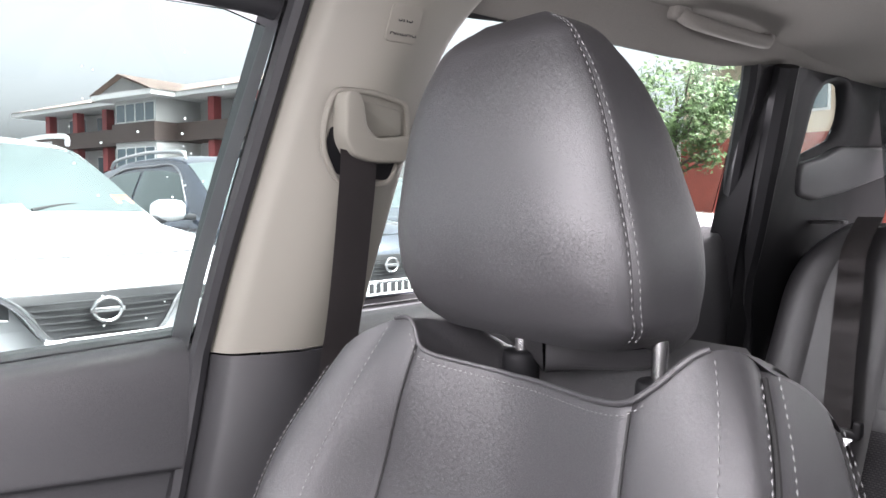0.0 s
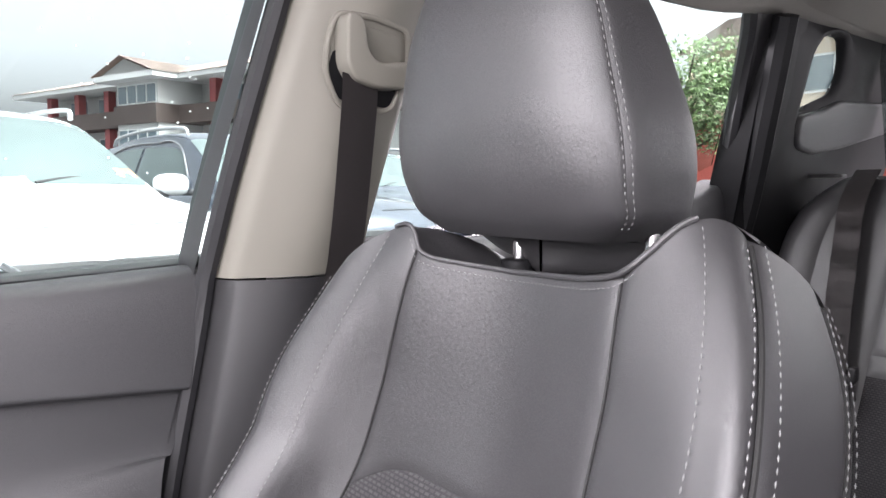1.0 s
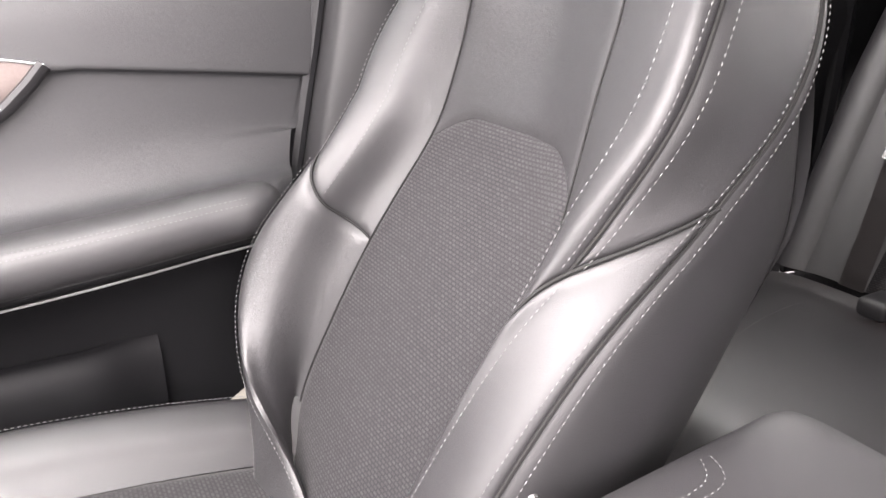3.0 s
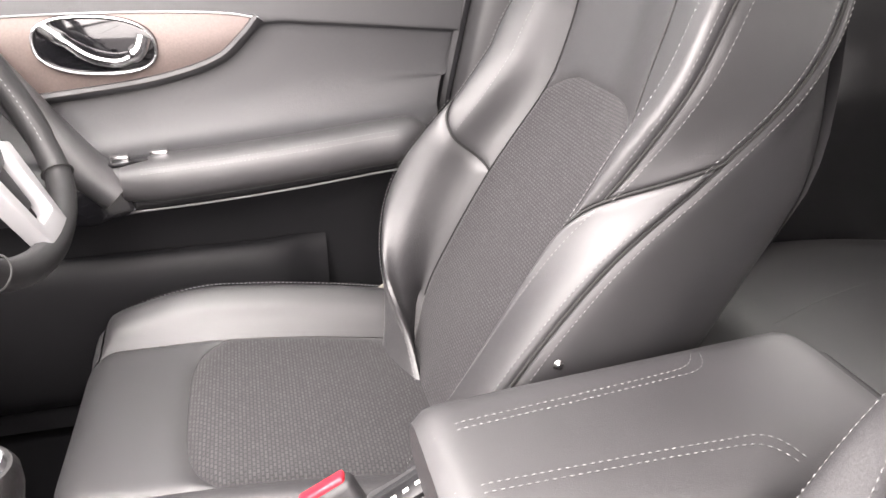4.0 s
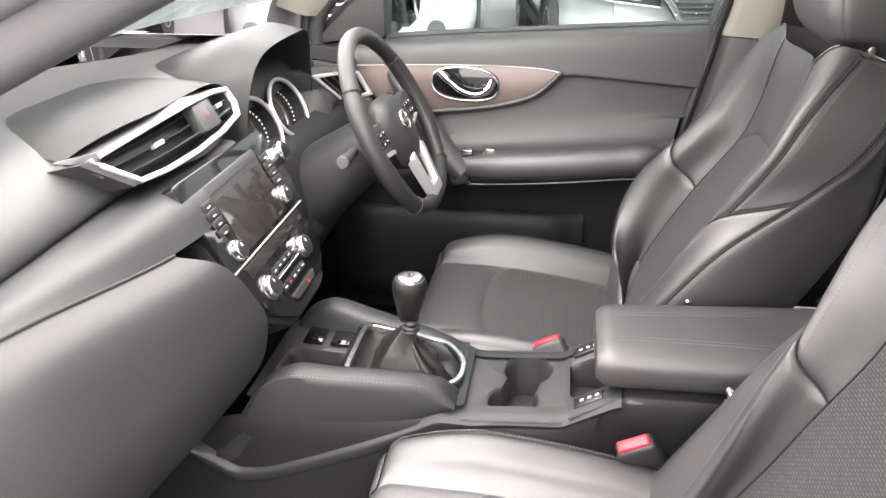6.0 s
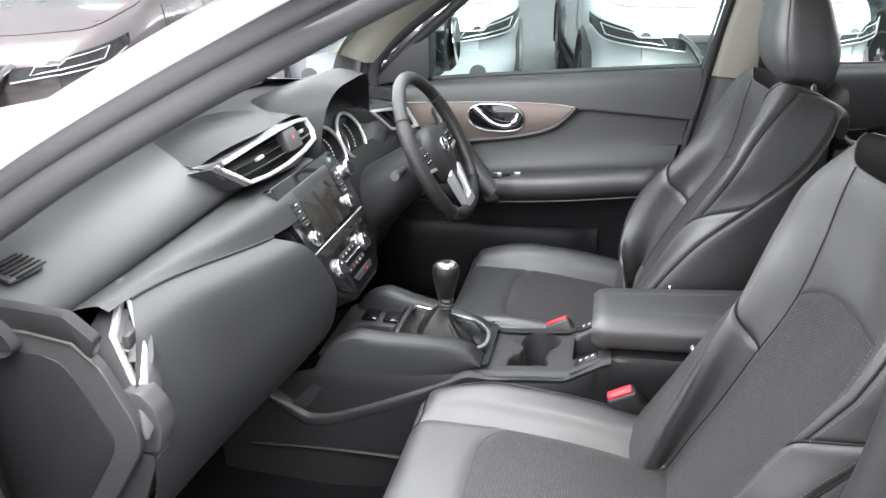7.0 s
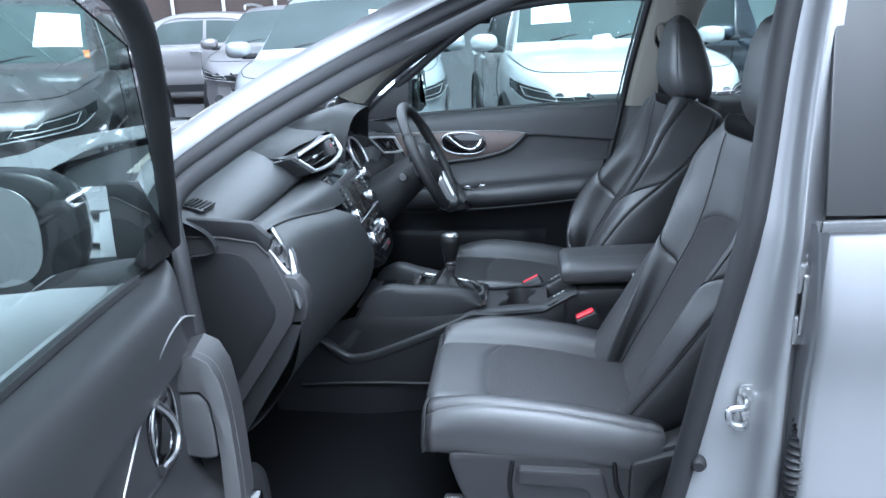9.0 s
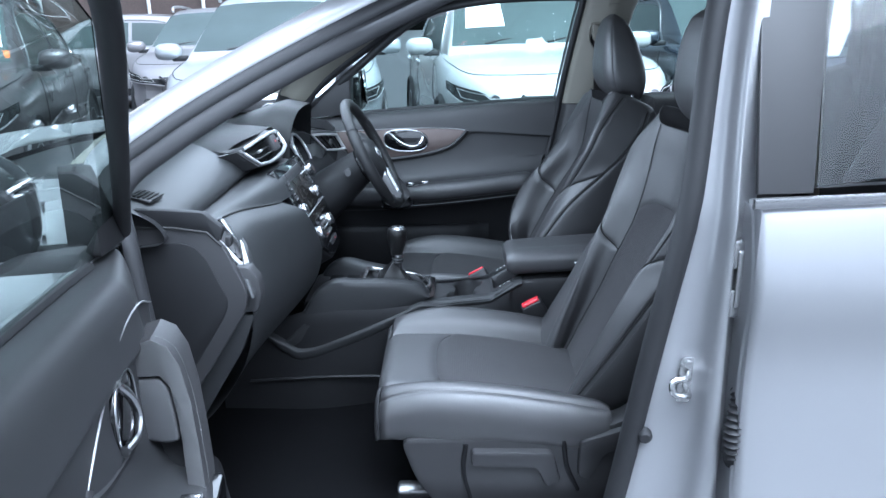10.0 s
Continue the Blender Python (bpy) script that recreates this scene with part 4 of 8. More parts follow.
for sy in (1, -1):
    apost = apost_far if sy > 0 else apost_near
    bm = bmesh.new()
    tube(bm, [(x, sy * y, z) for x, y, z in spline(apost, 7)], 0.020, 16)
    part("door_seal", bm, RUBBER, body, "thick black rubber door seal")
    # second rubber lip, then the painted pillar outside of it
    line = [np.array(q) for q in spline(apost[3:], 6)]
    tang = [line[min(k + 1, len(line) - 1)] - line[max(k - 1, 0)] for k in range(len(line))]
    side = []
    for q in tang:
        q = np.array((q[0], 0, q[2])) / math.hypot(q[0], q[2])
        side.append(np.array((-q[2], 0, q[0])))
    bm = bmesh.new()
    tube(bm, [(p + o * 0.027) * np.array((1, sy, 1)) + np.array((0, sy * 0.006, 0)) for p, o in zip(line, side)], 0.015, 16)
    part("outer_seal", bm, RUBBER, body)
    bm = bmesh.new()
    rows = [[tuple(p + o * d + np.array((0, dy, 0))) for d, dy in spline([(0.028, -0.004), (0.034, 0.008), (0.038, 0.016), (0.046, 0.021), (0.058, 0.020), (0.070, 0.010), (0.078, -0.010), (0.083, -0.045), (0.085, -0.080), (0.084, -0.115)], 3)] for p, o in zip(line, side)]
    part("a_pillar_outer", side_strip(bm, rows, sy), SILVERPAINT, body, "silver painted screen pillar")
    # cream trim inside the screen pillar
    bm = bmesh.new()
    rows = [[(x + 0.006, y - 0.012, z), (x - 0.02, y - 0.045, z + 0.005), (x - 0.05, y - 0.066, z + 0.02), (x - 0.09, y - 0.074, z + 0.035), (x - 0.12, y - 0.070, z + 0.034)] for x, y, z in spline(apost[4:], 6)]
    part("a_pillar_trim", side_strip(bm, rows, sy), CREAM, body, "cream screen pillar trim")
    # hinge side of the opening, and the wing
    bm = bmesh.new()
    rows = [[(x - 0.012, y + 0.002, z), (x - 0.030, y + 0.010, z), (x - 0.055, y + 0.016, z), (x - 0.060, y + 0.040, z), (x - 0.075, y + 0.075, z), (x - 0.085, y + 0.09, z)] for x, y, z in spline(apost[:5], 8)]
    part("hinge_pillar", side_strip(bm, rows, sy), SILVERPAINT, body, "silver painted hinge pillar")
    bm = bmesh.new()
    rows = []
    for x in np.linspace(-0.735, -2.05, 20):
        k = (-0.735 - x) / 1.3
        zt = 0.985 - 0.05 * k - 0.12 * k**3
        rows.append([(x, y, z) for y, z in spline([(0.70 - 0.05 * k, zt + 0.035), (0.78, zt), (0.855 - 0.06 * k**3, zt - 0.08), (0.87 - 0.08 * k**3, zt - 0.25), (0.865 - 0.08 * k**3, 0.5), (0.84, 0.35)], 4)])
    part("front_wing", side_strip(bm, rows, sy), SILVERPAINT, body, "silver front wing")
    # sill and floor edge
    bm = bmesh.new()
    rows = [[(x, y, z) for y, z in spline([(0.66, 0.36), (0.72, 0.375), (0.765, 0.365), (0.80, 0.33), (0.86, 0.30), (0.86, 0.20)], 3)] for x in np.linspace(-0.7, 0.45, 12)]
    part("sill", side_strip(bm, rows, sy), SILVERPAINT if sy < 0 else CARPET, body)
bm = bmesh.new()
rows = []
for x in np.linspace(-1.18, -2.05, 18):
    k = (-1.18 - x) / 0.87
    rows.append([(x - 0.10 * (1 - abs(u)) , 0.70 * u * (1 - 0.1 * k), 1.03 - 0.06 * k - 0.14 * k**3 + 0.035 * (1 - u * u) + 0.012 * math.exp(-((abs(u) - 0.72) / 0.08) ** 2)) for u in np.linspace(-1, 1, 41)])
part("bonnet", side_strip(bm, rows, 1), SILVERPAINT, body, "silver bonnet")
bm = bmesh.new()
rows = [[(-0.70 - 0.48 * s - 0.16 * (1 - abs(u)), 0.74 * u, 1.045 + 0.02 * s + 0.035 * (1 - u * u) * s) for u in np.linspace(-1, 1, 21)] for s in np.linspace(0.75, 1, 4)]
part("scuttle", side_strip(bm, rows, 1), SILVERPAINT, body)
for sy in (1, -1):
    bm = bmesh.new()
    rows = [[(x, y, z) for y, z in spline([(0.56, 1.088), (0.63, 1.076), (0.69, 1.056), (0.73, 1.022)], 3)] for x in np.linspace(-0.76, -1.32, 8)]
    part("scuttle_end", side_strip(bm, rows, sy), SILVERPAINT, body, "silver panel between bonnet and screen pillar")
# windscreen and roof
bm = bmesh.new()


def screen_edge(post, sy):
    """The edge of the windscreen runs along the outer side of its pillar."""
    q = np.array(spline(post[4:], 8))
    k = np.linspace(0, len(q) - 1, 16)
    return np.array([[np.interp(i, range(len(q)), q[:, c]) for c in range(3)] for i in k]) * np.array((1, sy, 1)) + np.array((-0.045, 0, 0.045))


LE, RE = screen_edge(apost_near, -1), screen_edge(apost_far, 1)
P = np.array([[tuple(LE[i] * (1 - u) / 2 + RE[i] * (1 + u) / 2 + np.array((-0.10 * (1 - i / 15) - 0.01, 0, 0.012)) * (1 - u**2)) for u in np.linspace(-1, 1, 25)] for i in range(16)])
sheet(bm, P)
bmesh.ops.solidify(bm, geom=list(bm.faces), thickness=0.004)
part("windscreen", bm, GLASS, body, "windscreen glass").visible_shadow = False
roof_z = lambda x, u: 1.478 + 0.055 * (1 - u * u) + 0.03 * (1 - ((x - 0.75) / 1.4) ** 2)
bm = bmesh.new()
P = np.array([[(x, u * 0.60, roof_z(x, u)) for u in np.linspace(-1, 1, 25)] for x in np.linspace(-0.30, 2.05, 30)])
sheet(bm, P)
part("headlining", bm, LINER, body, "grey beige cloth headlining")
bm = bmesh.new()
P = np.array([[(x, u * 0.66, roof_z(x, u) + 0.03) for u in np.linspace(-1, 1, 25)] for x in np.linspace(-0.34, 2.1, 30)])
sheet(bm, P)
part("roof_panel", bm, SILVERPAINT, body, "silver roof panel")
for sy in (1, -1):
    bm = bmesh.new()
    rows = [[(x, 0.58, roof_z(x, 0.97) + 0.004), (x, 0.605, 1.472 + 0.028 * min(1, max(0, (x - 1.1) / 0.25))), (x, 0.625, 1.458 + 0.034 * min(1, max(0, (x - 1.1) / 0.25))), (x, 0.665, 1.470 + 0.03 * min(1, max(0, (x - 1.1) / 0.25))), (x, 0.66, roof_z(x, 1) + 0.03)] for x in np.linspace(-0.25, 2.0, 24)]
    part("roof_rail_trim", side_strip(bm, rows, sy), LINER, body)
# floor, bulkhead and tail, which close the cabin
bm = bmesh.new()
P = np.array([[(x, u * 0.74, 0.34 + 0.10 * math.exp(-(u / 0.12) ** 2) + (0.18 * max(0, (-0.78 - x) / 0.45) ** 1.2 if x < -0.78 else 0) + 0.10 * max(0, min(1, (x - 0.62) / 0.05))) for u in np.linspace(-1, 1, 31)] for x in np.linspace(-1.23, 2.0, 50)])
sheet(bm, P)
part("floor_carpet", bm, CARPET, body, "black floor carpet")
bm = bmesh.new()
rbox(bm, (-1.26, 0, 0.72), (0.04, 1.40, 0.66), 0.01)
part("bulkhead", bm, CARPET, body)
bm = bmesh.new()
P = np.array([[(1.78 + 0.30 * (1 - t), u * 0.66, 0.45 + 1.06 * t) for u in np.linspace(-1, 1, 12)] for t in np.linspace(0, 0.62, 12)])
sheet(bm, P)
part("tailgate_trim", bm, HARD, body)
bm = bmesh.new()
P = np.array([[(1.78 + 0.30 * (1 - t), u * 0.64, 0.45 + 1.06 * t) for u in np.linspace(-1, 1, 12)] for t in np.linspace(0.625, 1.0, 8)])
sheet(bm, P)
bmesh.ops.solidify(bm, geom=list(bm.faces), thickness=0.004)
part("rear_window", bm, GLASS, body, "tailgate window").visible_shadow = False

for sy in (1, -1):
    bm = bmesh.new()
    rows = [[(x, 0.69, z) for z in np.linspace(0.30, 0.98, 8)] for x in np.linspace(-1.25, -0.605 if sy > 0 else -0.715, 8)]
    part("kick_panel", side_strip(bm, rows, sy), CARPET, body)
# ---- driver side: pillar trims, rear door, quarter ----
pf = curve([0.36, 0.80, 1.073, 1.178, 1.295, 1.428, 1.50], [0.22, 0.265, 0.318, 0.332, 0.352, 0.376, 0.39])
pr = curve([0.36, 0.80, 1.073, 1.20, 1.34, 1.42, 1.50], [0.46, 0.47, 0.487, 0.499, 0.518, 0.540, 0.60])
YP = lambda z: 0.735 - 0.35 * max(0, z - 1.07)


def pillar_trim(lo, hi, bulge, sy=1):
    rows = []
    for z in np.linspace(lo, hi, 30):
        a, b = pf(z), pr(z)
        y = YP(z)
        rows.append([(x, yy, z) for x, yy in spline([(a - 0.012, y + 0.035), (a, y + 0.002), (a + 0.02, y - 0.012 - bulge), ((a + b) / 2, y - 0.030 - bulge), (b - 0.02, y - 0.012 - bulge), (b, y + 0.004), (b + 0.008, y + 0.05)], 5)])
    return side_strip(bmesh.new(), rows, sy)


for sy in (1, -1):
    part("upper_pillar_trim", pillar_trim(1.073, 1.485, 0.0, sy), CREAM, body, "cream upper door pillar trim")
    part("lower_pillar_trim", pillar_trim(0.36, 1.071, 0.004, sy), HARD, body, "black lower door pillar trim")
bm = bmesh.new()
tube(bm, [(pf(z) - 0.018, YP(z) + 0.022, z) for z in np.linspace(0.5, 1.44, 24)], 0.011, 8)
part("door_seal", bm, RUBBER, body, "thick black rubber door seal")
bm = bmesh.new()
P = np.array([[(pf(z) - 0.030, YP(z) + y, z) for z in np.linspace(0.4, 1.44, 12)] for y in (0.03, 0.06, 0.09)])
sheet(bm, P)
part("pillar_paint", bm, RUBBER, body)


def rear_door(sy):
    d = thing("rear_door", "closed rear door, silver outside with a chrome strip" if sy < 0 else "closed rear door with black inner panel", "car door", (0.9, sy * 0.87, 0.3), "rear doors")
    rb = curve([0.36, 0.8, 1.4], [1.083, 1.10, 1.205 if sy > 0 else 1.12])
    rb = curve([0.36, 0.8, 1.1, 1.45], [1.085, 1.103, 1.13, 1.215])
    # outer skin
    rows = []
    for x in np.concatenate([[0.368, 0.372], np.linspace(0.385, 1.42, 24)]):
        turn = 0.018 if x < 0.37 else (0.004 if x < 0.38 else 0)
        rows.append([(x + 0.05 * min(0, z - 0.95) * 0, y - turn, z) for y, z in spline([(0.835, 1.078 + 0.028 * (x - 0.36)), (0.852, 1.05 + 0.028 * (x - 0.36)), (0.872, 0.97), (0.874, 0.91), (0.862, 0.80), (0.872, 0.62), (0.880, 0.52), (0.875, 0.44), (0.85, 0.36)], 5)])
    part("outer_skin", side_strip(bmesh.new(), rows, sy), SILVERPAINT, d, "silver metallic painted skin", flat_angle=60)
    bm = bmesh.new()
    P = np.array([[(0.370 + 0.004 * k, sy * y, z) for y in (0.865 - 0.006 * k, 0.80)] for k, z in [(0, zz) for zz in np.linspace(0.38, 1.07, 12)]])
    sheet(bm, P)
    part("leading_edge", bm, SILVERPAINT, d)
    bm = bmesh.new()
    prism(bm, [(0.362, 1.070), (1.42, 1.098), (1.42, 1.112), (0.362, 1.086)], lambda a, b, c: Vector((a, sy * (0.846 + c), b)), 0.010, 0.003)
    part("chrome_strip", bm, CHROME, d, "chrome waist strip")
    lean = lambda z: 0.83 - 0.42 * max(0, z - 1.07)
    bm = bmesh.new()
    prism(bm, [(0.47, 1.095), (1.22, 1.18), (1.34, 1.22), (1.265, 1.49), (0.70, 1.49), (0.52, 1.465)], lambda a, b, c: Vector((a, sy * (lean(b) + c), b)), 0.004, 0)
    part("window_pane", bm, TINT if sy < 0 else GLASS, d, "dark tinted window pane" if sy < 0 else "window pane").visible_shadow = False
    bm = bmesh.new()
    prism(bm, [(0.375, 1.088), (0.462, 1.088), (0.525, 1.47), (0.41, 1.47)], lambda a, b, c: Vector((a, sy * (lean(b) + 0.002 + c), b)), 0.008, 0.003)
    part("pillar_cover", bm, HARD if sy < 0 else RUBBER, d, "black pillar cover")
    bm = bmesh.new()
    tube(bm, [(x, sy * (lean(z) - 0.02), z) for x, z in spline([(0.55, 1.470), (0.90, 1.490), (1.19, 1.494), (1.238, 1.478), (1.298, 1.350), (1.362, 1.205)], 6)], 0.016, 8)
    part("window_frame", bm, RUBBER, d, "black window frame")
    bm = bmesh.new()
    prism(bm, rounded([(1.372, 1.180), (1.308, 1.35), (1.248, 1.478), (1.30, 1.49), (1.385, 1.33), (1.45, 1.18)], 0.006), lambda a, b, c: Vector((a, sy * (lean(b) - 0.02 - c), b)), 0.012, 0.004)
    part("corner_cover", bm, HARD, d, "black corner cover behind the window")
    # inner panel
    rows = []
    for x in np.linspace(0.47, 1.36, 24):
        b = rb(x)
        k = min(1, max(0, (x - 0.5) / 0.1)) * min(1, max(0, (1.1 - x) / 0.2))
        rows.append([(x, y, z) for y, z in spline([(0.80, b + 0.0), (0.765, b - 0.004), (0.742, b - 0.03), (0.735, 0.98), (0.735, 0.90), (0.73 - 0.05 * k, 0.84), (0.725 - 0.065 * k, 0.80), (0.73 - 0.04 * k, 0.74), (0.735, 0.66), (0.74, 0.40)], 4)])
    part("inner_panel", side_strip(bmesh.new(), rows, sy), SOFT, d, "black moulded inner panel")
    bm = bmesh.new()
    prism(bm, [(0.62, 0.94), (0.74, 0.95), (0.75, 0.90), (0.63, 0.885)], lambda a, b, c: Vector((a, sy * (0.736 - c), b)), 0.012, 0.004)
    part("release_cup", bm, GLOSS, d)
    bm = bmesh.new()
    tube(bm, [(x, sy * 0.715, z) for x, z in spline([(0.635, 0.94), (0.66, 0.915), (0.70, 0.905), (0.735, 0.925)], 5)], 0.007, 8)
    part("release_lever", bm, CHROME, d, "chrome release lever")
    return d


rear_door(-1)
rear_door(1)
# rear quarters
for sy in (1, -1):
    bm = bmesh.new()
    outer = [(1.30, 1.52), (2.0, 1.52), (2.0, 0.45), (1.30, 0.45), (1.34, 1.12), (1.37, 1.30)]
    hole = rounded([(1.500, 1.468), (1.545, 1.483), (1.590, 1.482), (1.616, 1.445), (1.625, 1.411), (1.607, 1.371), (1.478, 1.328), (1.484, 1.418)], 0.010, 4)
    # panel with the quarter light cut out: built as a fan of strips
    n = 40
    ring_o, ring_i = [], []
    cx, cz = 1.548, 1.418
    for i in range(n):
        a = 2 * math.pi * i / n
        dx, dz = math.cos(a), math.sin(a)

        def reach(poly):
            best = 9
            for j in range(len(poly)):
                (x1, z1), (x2, z2) = poly[j], poly[(j + 1) % len(poly)]
                den = dx * (z2 - z1) - dz * (x2 - x1)
                if abs(den) < 1e-9:
                    continue
                t = ((x1 - cx) * (z2 - z1) - (z1 - cz) * (x2 - x1)) / den
                s = ((x1 - cx) * dz - (z1 - cz) * dx) / den
                if t > 0 and -1e-6 <= s <= 1 + 1e-6:
                    best = min(best, t)
            return best
        ro, ri = reach(outer), reach(hole)
        ring_o.append((cx + dx * ro, cz + dz * ro))
        ring_i.append((cx + dx * ri, cz + dz * ri))
    yq = lambda z: 0.725 - 0.22 * max(0, z - 1.07)
    P = np.array([[(ring_i[i][0], sy * (yq(ring_i[i][1]) + 0.016), ring_i[i][1]), (ring_i[i][0], sy * (yq(ring_i[i][1]) + 0.008), ring_i[i][1])]
                  + [(ring_i[i][0] * (1 - t) + ring_o[i][0] * t, sy * (yq(ring_i[i][1] * (1 - t) + ring_o[i][1] * t) - 0.012 * math.sin(math.pi * min(1, t * 3)) * (t < 0.34)), ring_i[i][1] * (1 - t) + ring_o[i][1] * t) for t in (0.02, 0.08, 0.2, 0.5, 1)] for i in range(n)])
    sheet(bm, P, close_u=True)
    part("quarter_trim", bm, DARK, body, "black rear quarter trim with a small side window")
    bm = bmesh.new()
    prism(bm, hole, lambda a, b, c: Vector((a, sy * (yq(b) + 0.010 + c), b)), 0.004, 0)
    part("quarter_pane", bm, GLASS, body).visible_shadow = False
    bm = bmesh.new()
    prism(bm, rounded([(1.468, 1.318), (1.474, 1.272), (1.490, 1.254), (1.564, 1.243), (1.70, 1.262), (1.92, 1.305), (1.92, 1.37), (1.63, 1.36), (1.56, 1.335)], 0.018), lambda a, b, c: Vector((a, sy * (yq(b) + 0.002 - c), b)), 0.020, 0.014, 4)
    part("quarter_pad", bm, SOFT, body, "sculpted charcoal pad below the side window")
    bm = bmesh.new()
    tube(bm, [(x, sy * (0.73 - 0.3 * max(0, z - 1.07)), z) for x, z in spline([(1.30, 1.48), (1.345, 1.30), (1.385, 1.09), (1.40, 0.7)], 6)], 0.022, 8)
    part("c_pillar_seal", bm, DARK, body)
    rows = [[(x, y, z) for x, y in ((1.36 - 0.15 * max(0, z - 1.0), 0.80 - 0.3 * max(0, z - 1.07)), (1.37 - 0.15 * max(0, z - 1.0), 0.735 - 0.26 * max(0, z - 1.07)), (1.43, 0.722 - 0.22 * max(0, z - 1.07)))] for z in np.linspace(0.45, 1.5, 14)]
    part("c_pillar_trim", side_strip(bmesh.new(), rows, sy), DARK, body)

# striker, buffer, hinge and cable sleeve on the near side pillar
bm = bmesh.new()
prism(bm, rounded([(0.285, 0.708), (0.312, 0.708), (0.318, 0.795), (0.29, 0.795)], 0.01), lambda a, b, c: Vector((a, -0.790 - c, b)), 0.004, 0.001)
st = part("striker_plate", bm, STEEL, body, "steel door striker")
bm = bmesh.new()
tube(bm, spline([(0.302, -0.79, 0.735), (0.296, -0.825, 0.738), (0.270, -0.832, 0.745), (0.268, -0.825, 0.765), (0.294, -0.82, 0.768), (0.303, -0.79, 0.770)], 4), 0.0055, 8)
part("striker_loop", bm, STEEL, st)
for z in (0.72, 0.783):
    bm = bmesh.new()
    tube(bm, [(0.302, -0.792, z), (0.302, -0.800, z)], 0.007, 6)
    part("bolt", bm, STEEL, st)
bm = bmesh.new()
prism(bm, rounded([(0.218, 0.595), (0.248, 0.60), (0.250, 0.655), (0.225, 0.66)], 0.01), lambda a, b, c: Vector((a, -0.772 - c, b)), 0.006, 0.002)
bf = part("buffer_plate", bm, HARD, body)
bm = bmesh.new()
tube(bm, [(0.238, -0.775, 0.64), (0.236, -0.792, 0.64), (0.235, -0.800, 0.64)], [0.014, 0.014, 0.009], 14)
part("rubber_buffer", bm, RUBBER, bf)
bm = bmesh.new()
for z in (0.90, 0.985):
    rbox(bm, (0.372, -0.805, z), (0.045, 0.022, 0.05), 0.005)
rbox(bm, (0.374, -0.812, 0.943), (0.028, 0.016, 0.10), 0.005)
part("door_hinge", bm, STEEL, body, "rear door hinge")
bm = bmesh.new()
pts = spline([(0.392, -0.80, 0.76), (0.380, -0.835, 0.735), (0.368, -0.85, 0.69), (0.370, -0.85, 0.64), (0.384, -0.83, 0.61)], 14)
tube(bm, pts, [0.013 + 0.0035 * (i % 3 == 0) for i in range(len(pts))], 10)
part("cable_sleeve", bm, RUBBER, body, "ribbed black cable sleeve")
for z in (0.985, 0.90):
    bm = bmesh.new()
    tube(bm, [(-0.685, -0.79, z), (-0.680, -0.800, z), (-0.678, -0.806, z)], [0.017, 0.016, 0.008], 16)
    part("grommet", bm, RUBBER, body)

# ---- dashboard ----
dash = thing("dashboard", "black soft dashboard with silver air vents and display", "dashboard", (-0.8, 0, 0.5))


def sweep(y, keys):
    """Profile points (x, z) of the dashboard at y, blended between passenger side and centre."""
    k = min(1, max(0, (abs(y) - 0.10) / 0.50))
    k = k * k * (3 - 2 * k)
    return [((1 - k) * c[0] + k * s[0], (1 - k) * c[1] + k * s[1]) for c, s in keys]


TOP = [((-1.22, 1.05), (-1.02, 1.03)), ((-1.00, 1.085), (-0.90, 1.062)), ((-0.80, 1.098), (-0.78, 1.066)), ((-0.70, 1.088), (-0.69, 1.058)), ((-0.635, 1.060), (-0.635, 1.035)), ((-0.610, 1.022), (-0.612, 1.006)), ((-0.622, 1.000), (-0.622, 0.990)), ((-0.66, 0.992), (-0.66, 0.985))]
LOW = [((-0.650, 0.992), (-0.652, 0.986)), ((-0.584, 1.006), (-0.612, 0.999)), ((-0.536, 0.990), (-0.572, 1.010)), ((-0.512, 0.944), (-0.552, 1.004))]
GLO = [((-0.510, 0.942), (-0.550, 1.003)), ((-0.470, 0.915), (-0.508, 0.975)), ((-0.448, 0.85), (-0.484, 0.915)), ((-0.442, 0.785), (-0.478, 0.83)), ((-0.475, 0.70), (-0.508, 0.73)), ((-0.58, 0.61), (-0.58, 0.63)), ((-0.70, 0.55), (-0.66, 0.57))]


def dash_sheet(keys, y0, y1, n=40, smooth=5, slant=0.0, slant_start=0.0):
    """slant: how far the y1 end draws back at the top of the profile; slant_start: the same for y0."""
    m = (len(keys) - 1) * smooth + 1
    P = [[None] * m for _ in range(n)]
    for i in range(n):
        for j in range(m):
            end = y1 - slant * max(0.0, 1 - j / (m * 0.42)) ** 1.3
            start = y0 + slant_start * max(0.0, 1 - j / 9.3)
            y = start + (end - start) * i / (n - 1)
            x, z = spline(sweep(y, keys), smooth)[j]
            P[i][j] = (x, y, z)
    bm = bmesh.new()
    sheet(bm, np.array(P))
    return bm


part("top_pad", dash_sheet(TOP, -0.70, 0.70, 60), DASHSKIN, dash, "black soft touch dashboard top")
part("trim_strip", dash_sheet(LOW, -0.60, 0.10, 40), DASHSKIN, dash)
bm = bmesh.new()
sheet(bm, np.array([[(x, y, z + 0.075 * min(1, max(0, (y - 0.47) / 0.08))) for x, z in spline([(-0.66, 0.925), (-0.60, 0.922), (-0.560, 0.905), (-0.535, 0.870), (-0.545, 0.84)], 5)] for y in np.linspace(0.14, 0.66, 30)]))
# blacker than the passenger strip: the hood's shade is in the colour
part("trim_strip", bm, DEEP, dash)
part("glovebox_lid", dash_sheet(GLO, -0.668, -0.122, 40, 5, 0.09, 0.110), DASHSKIN, dash, "black glovebox lid")
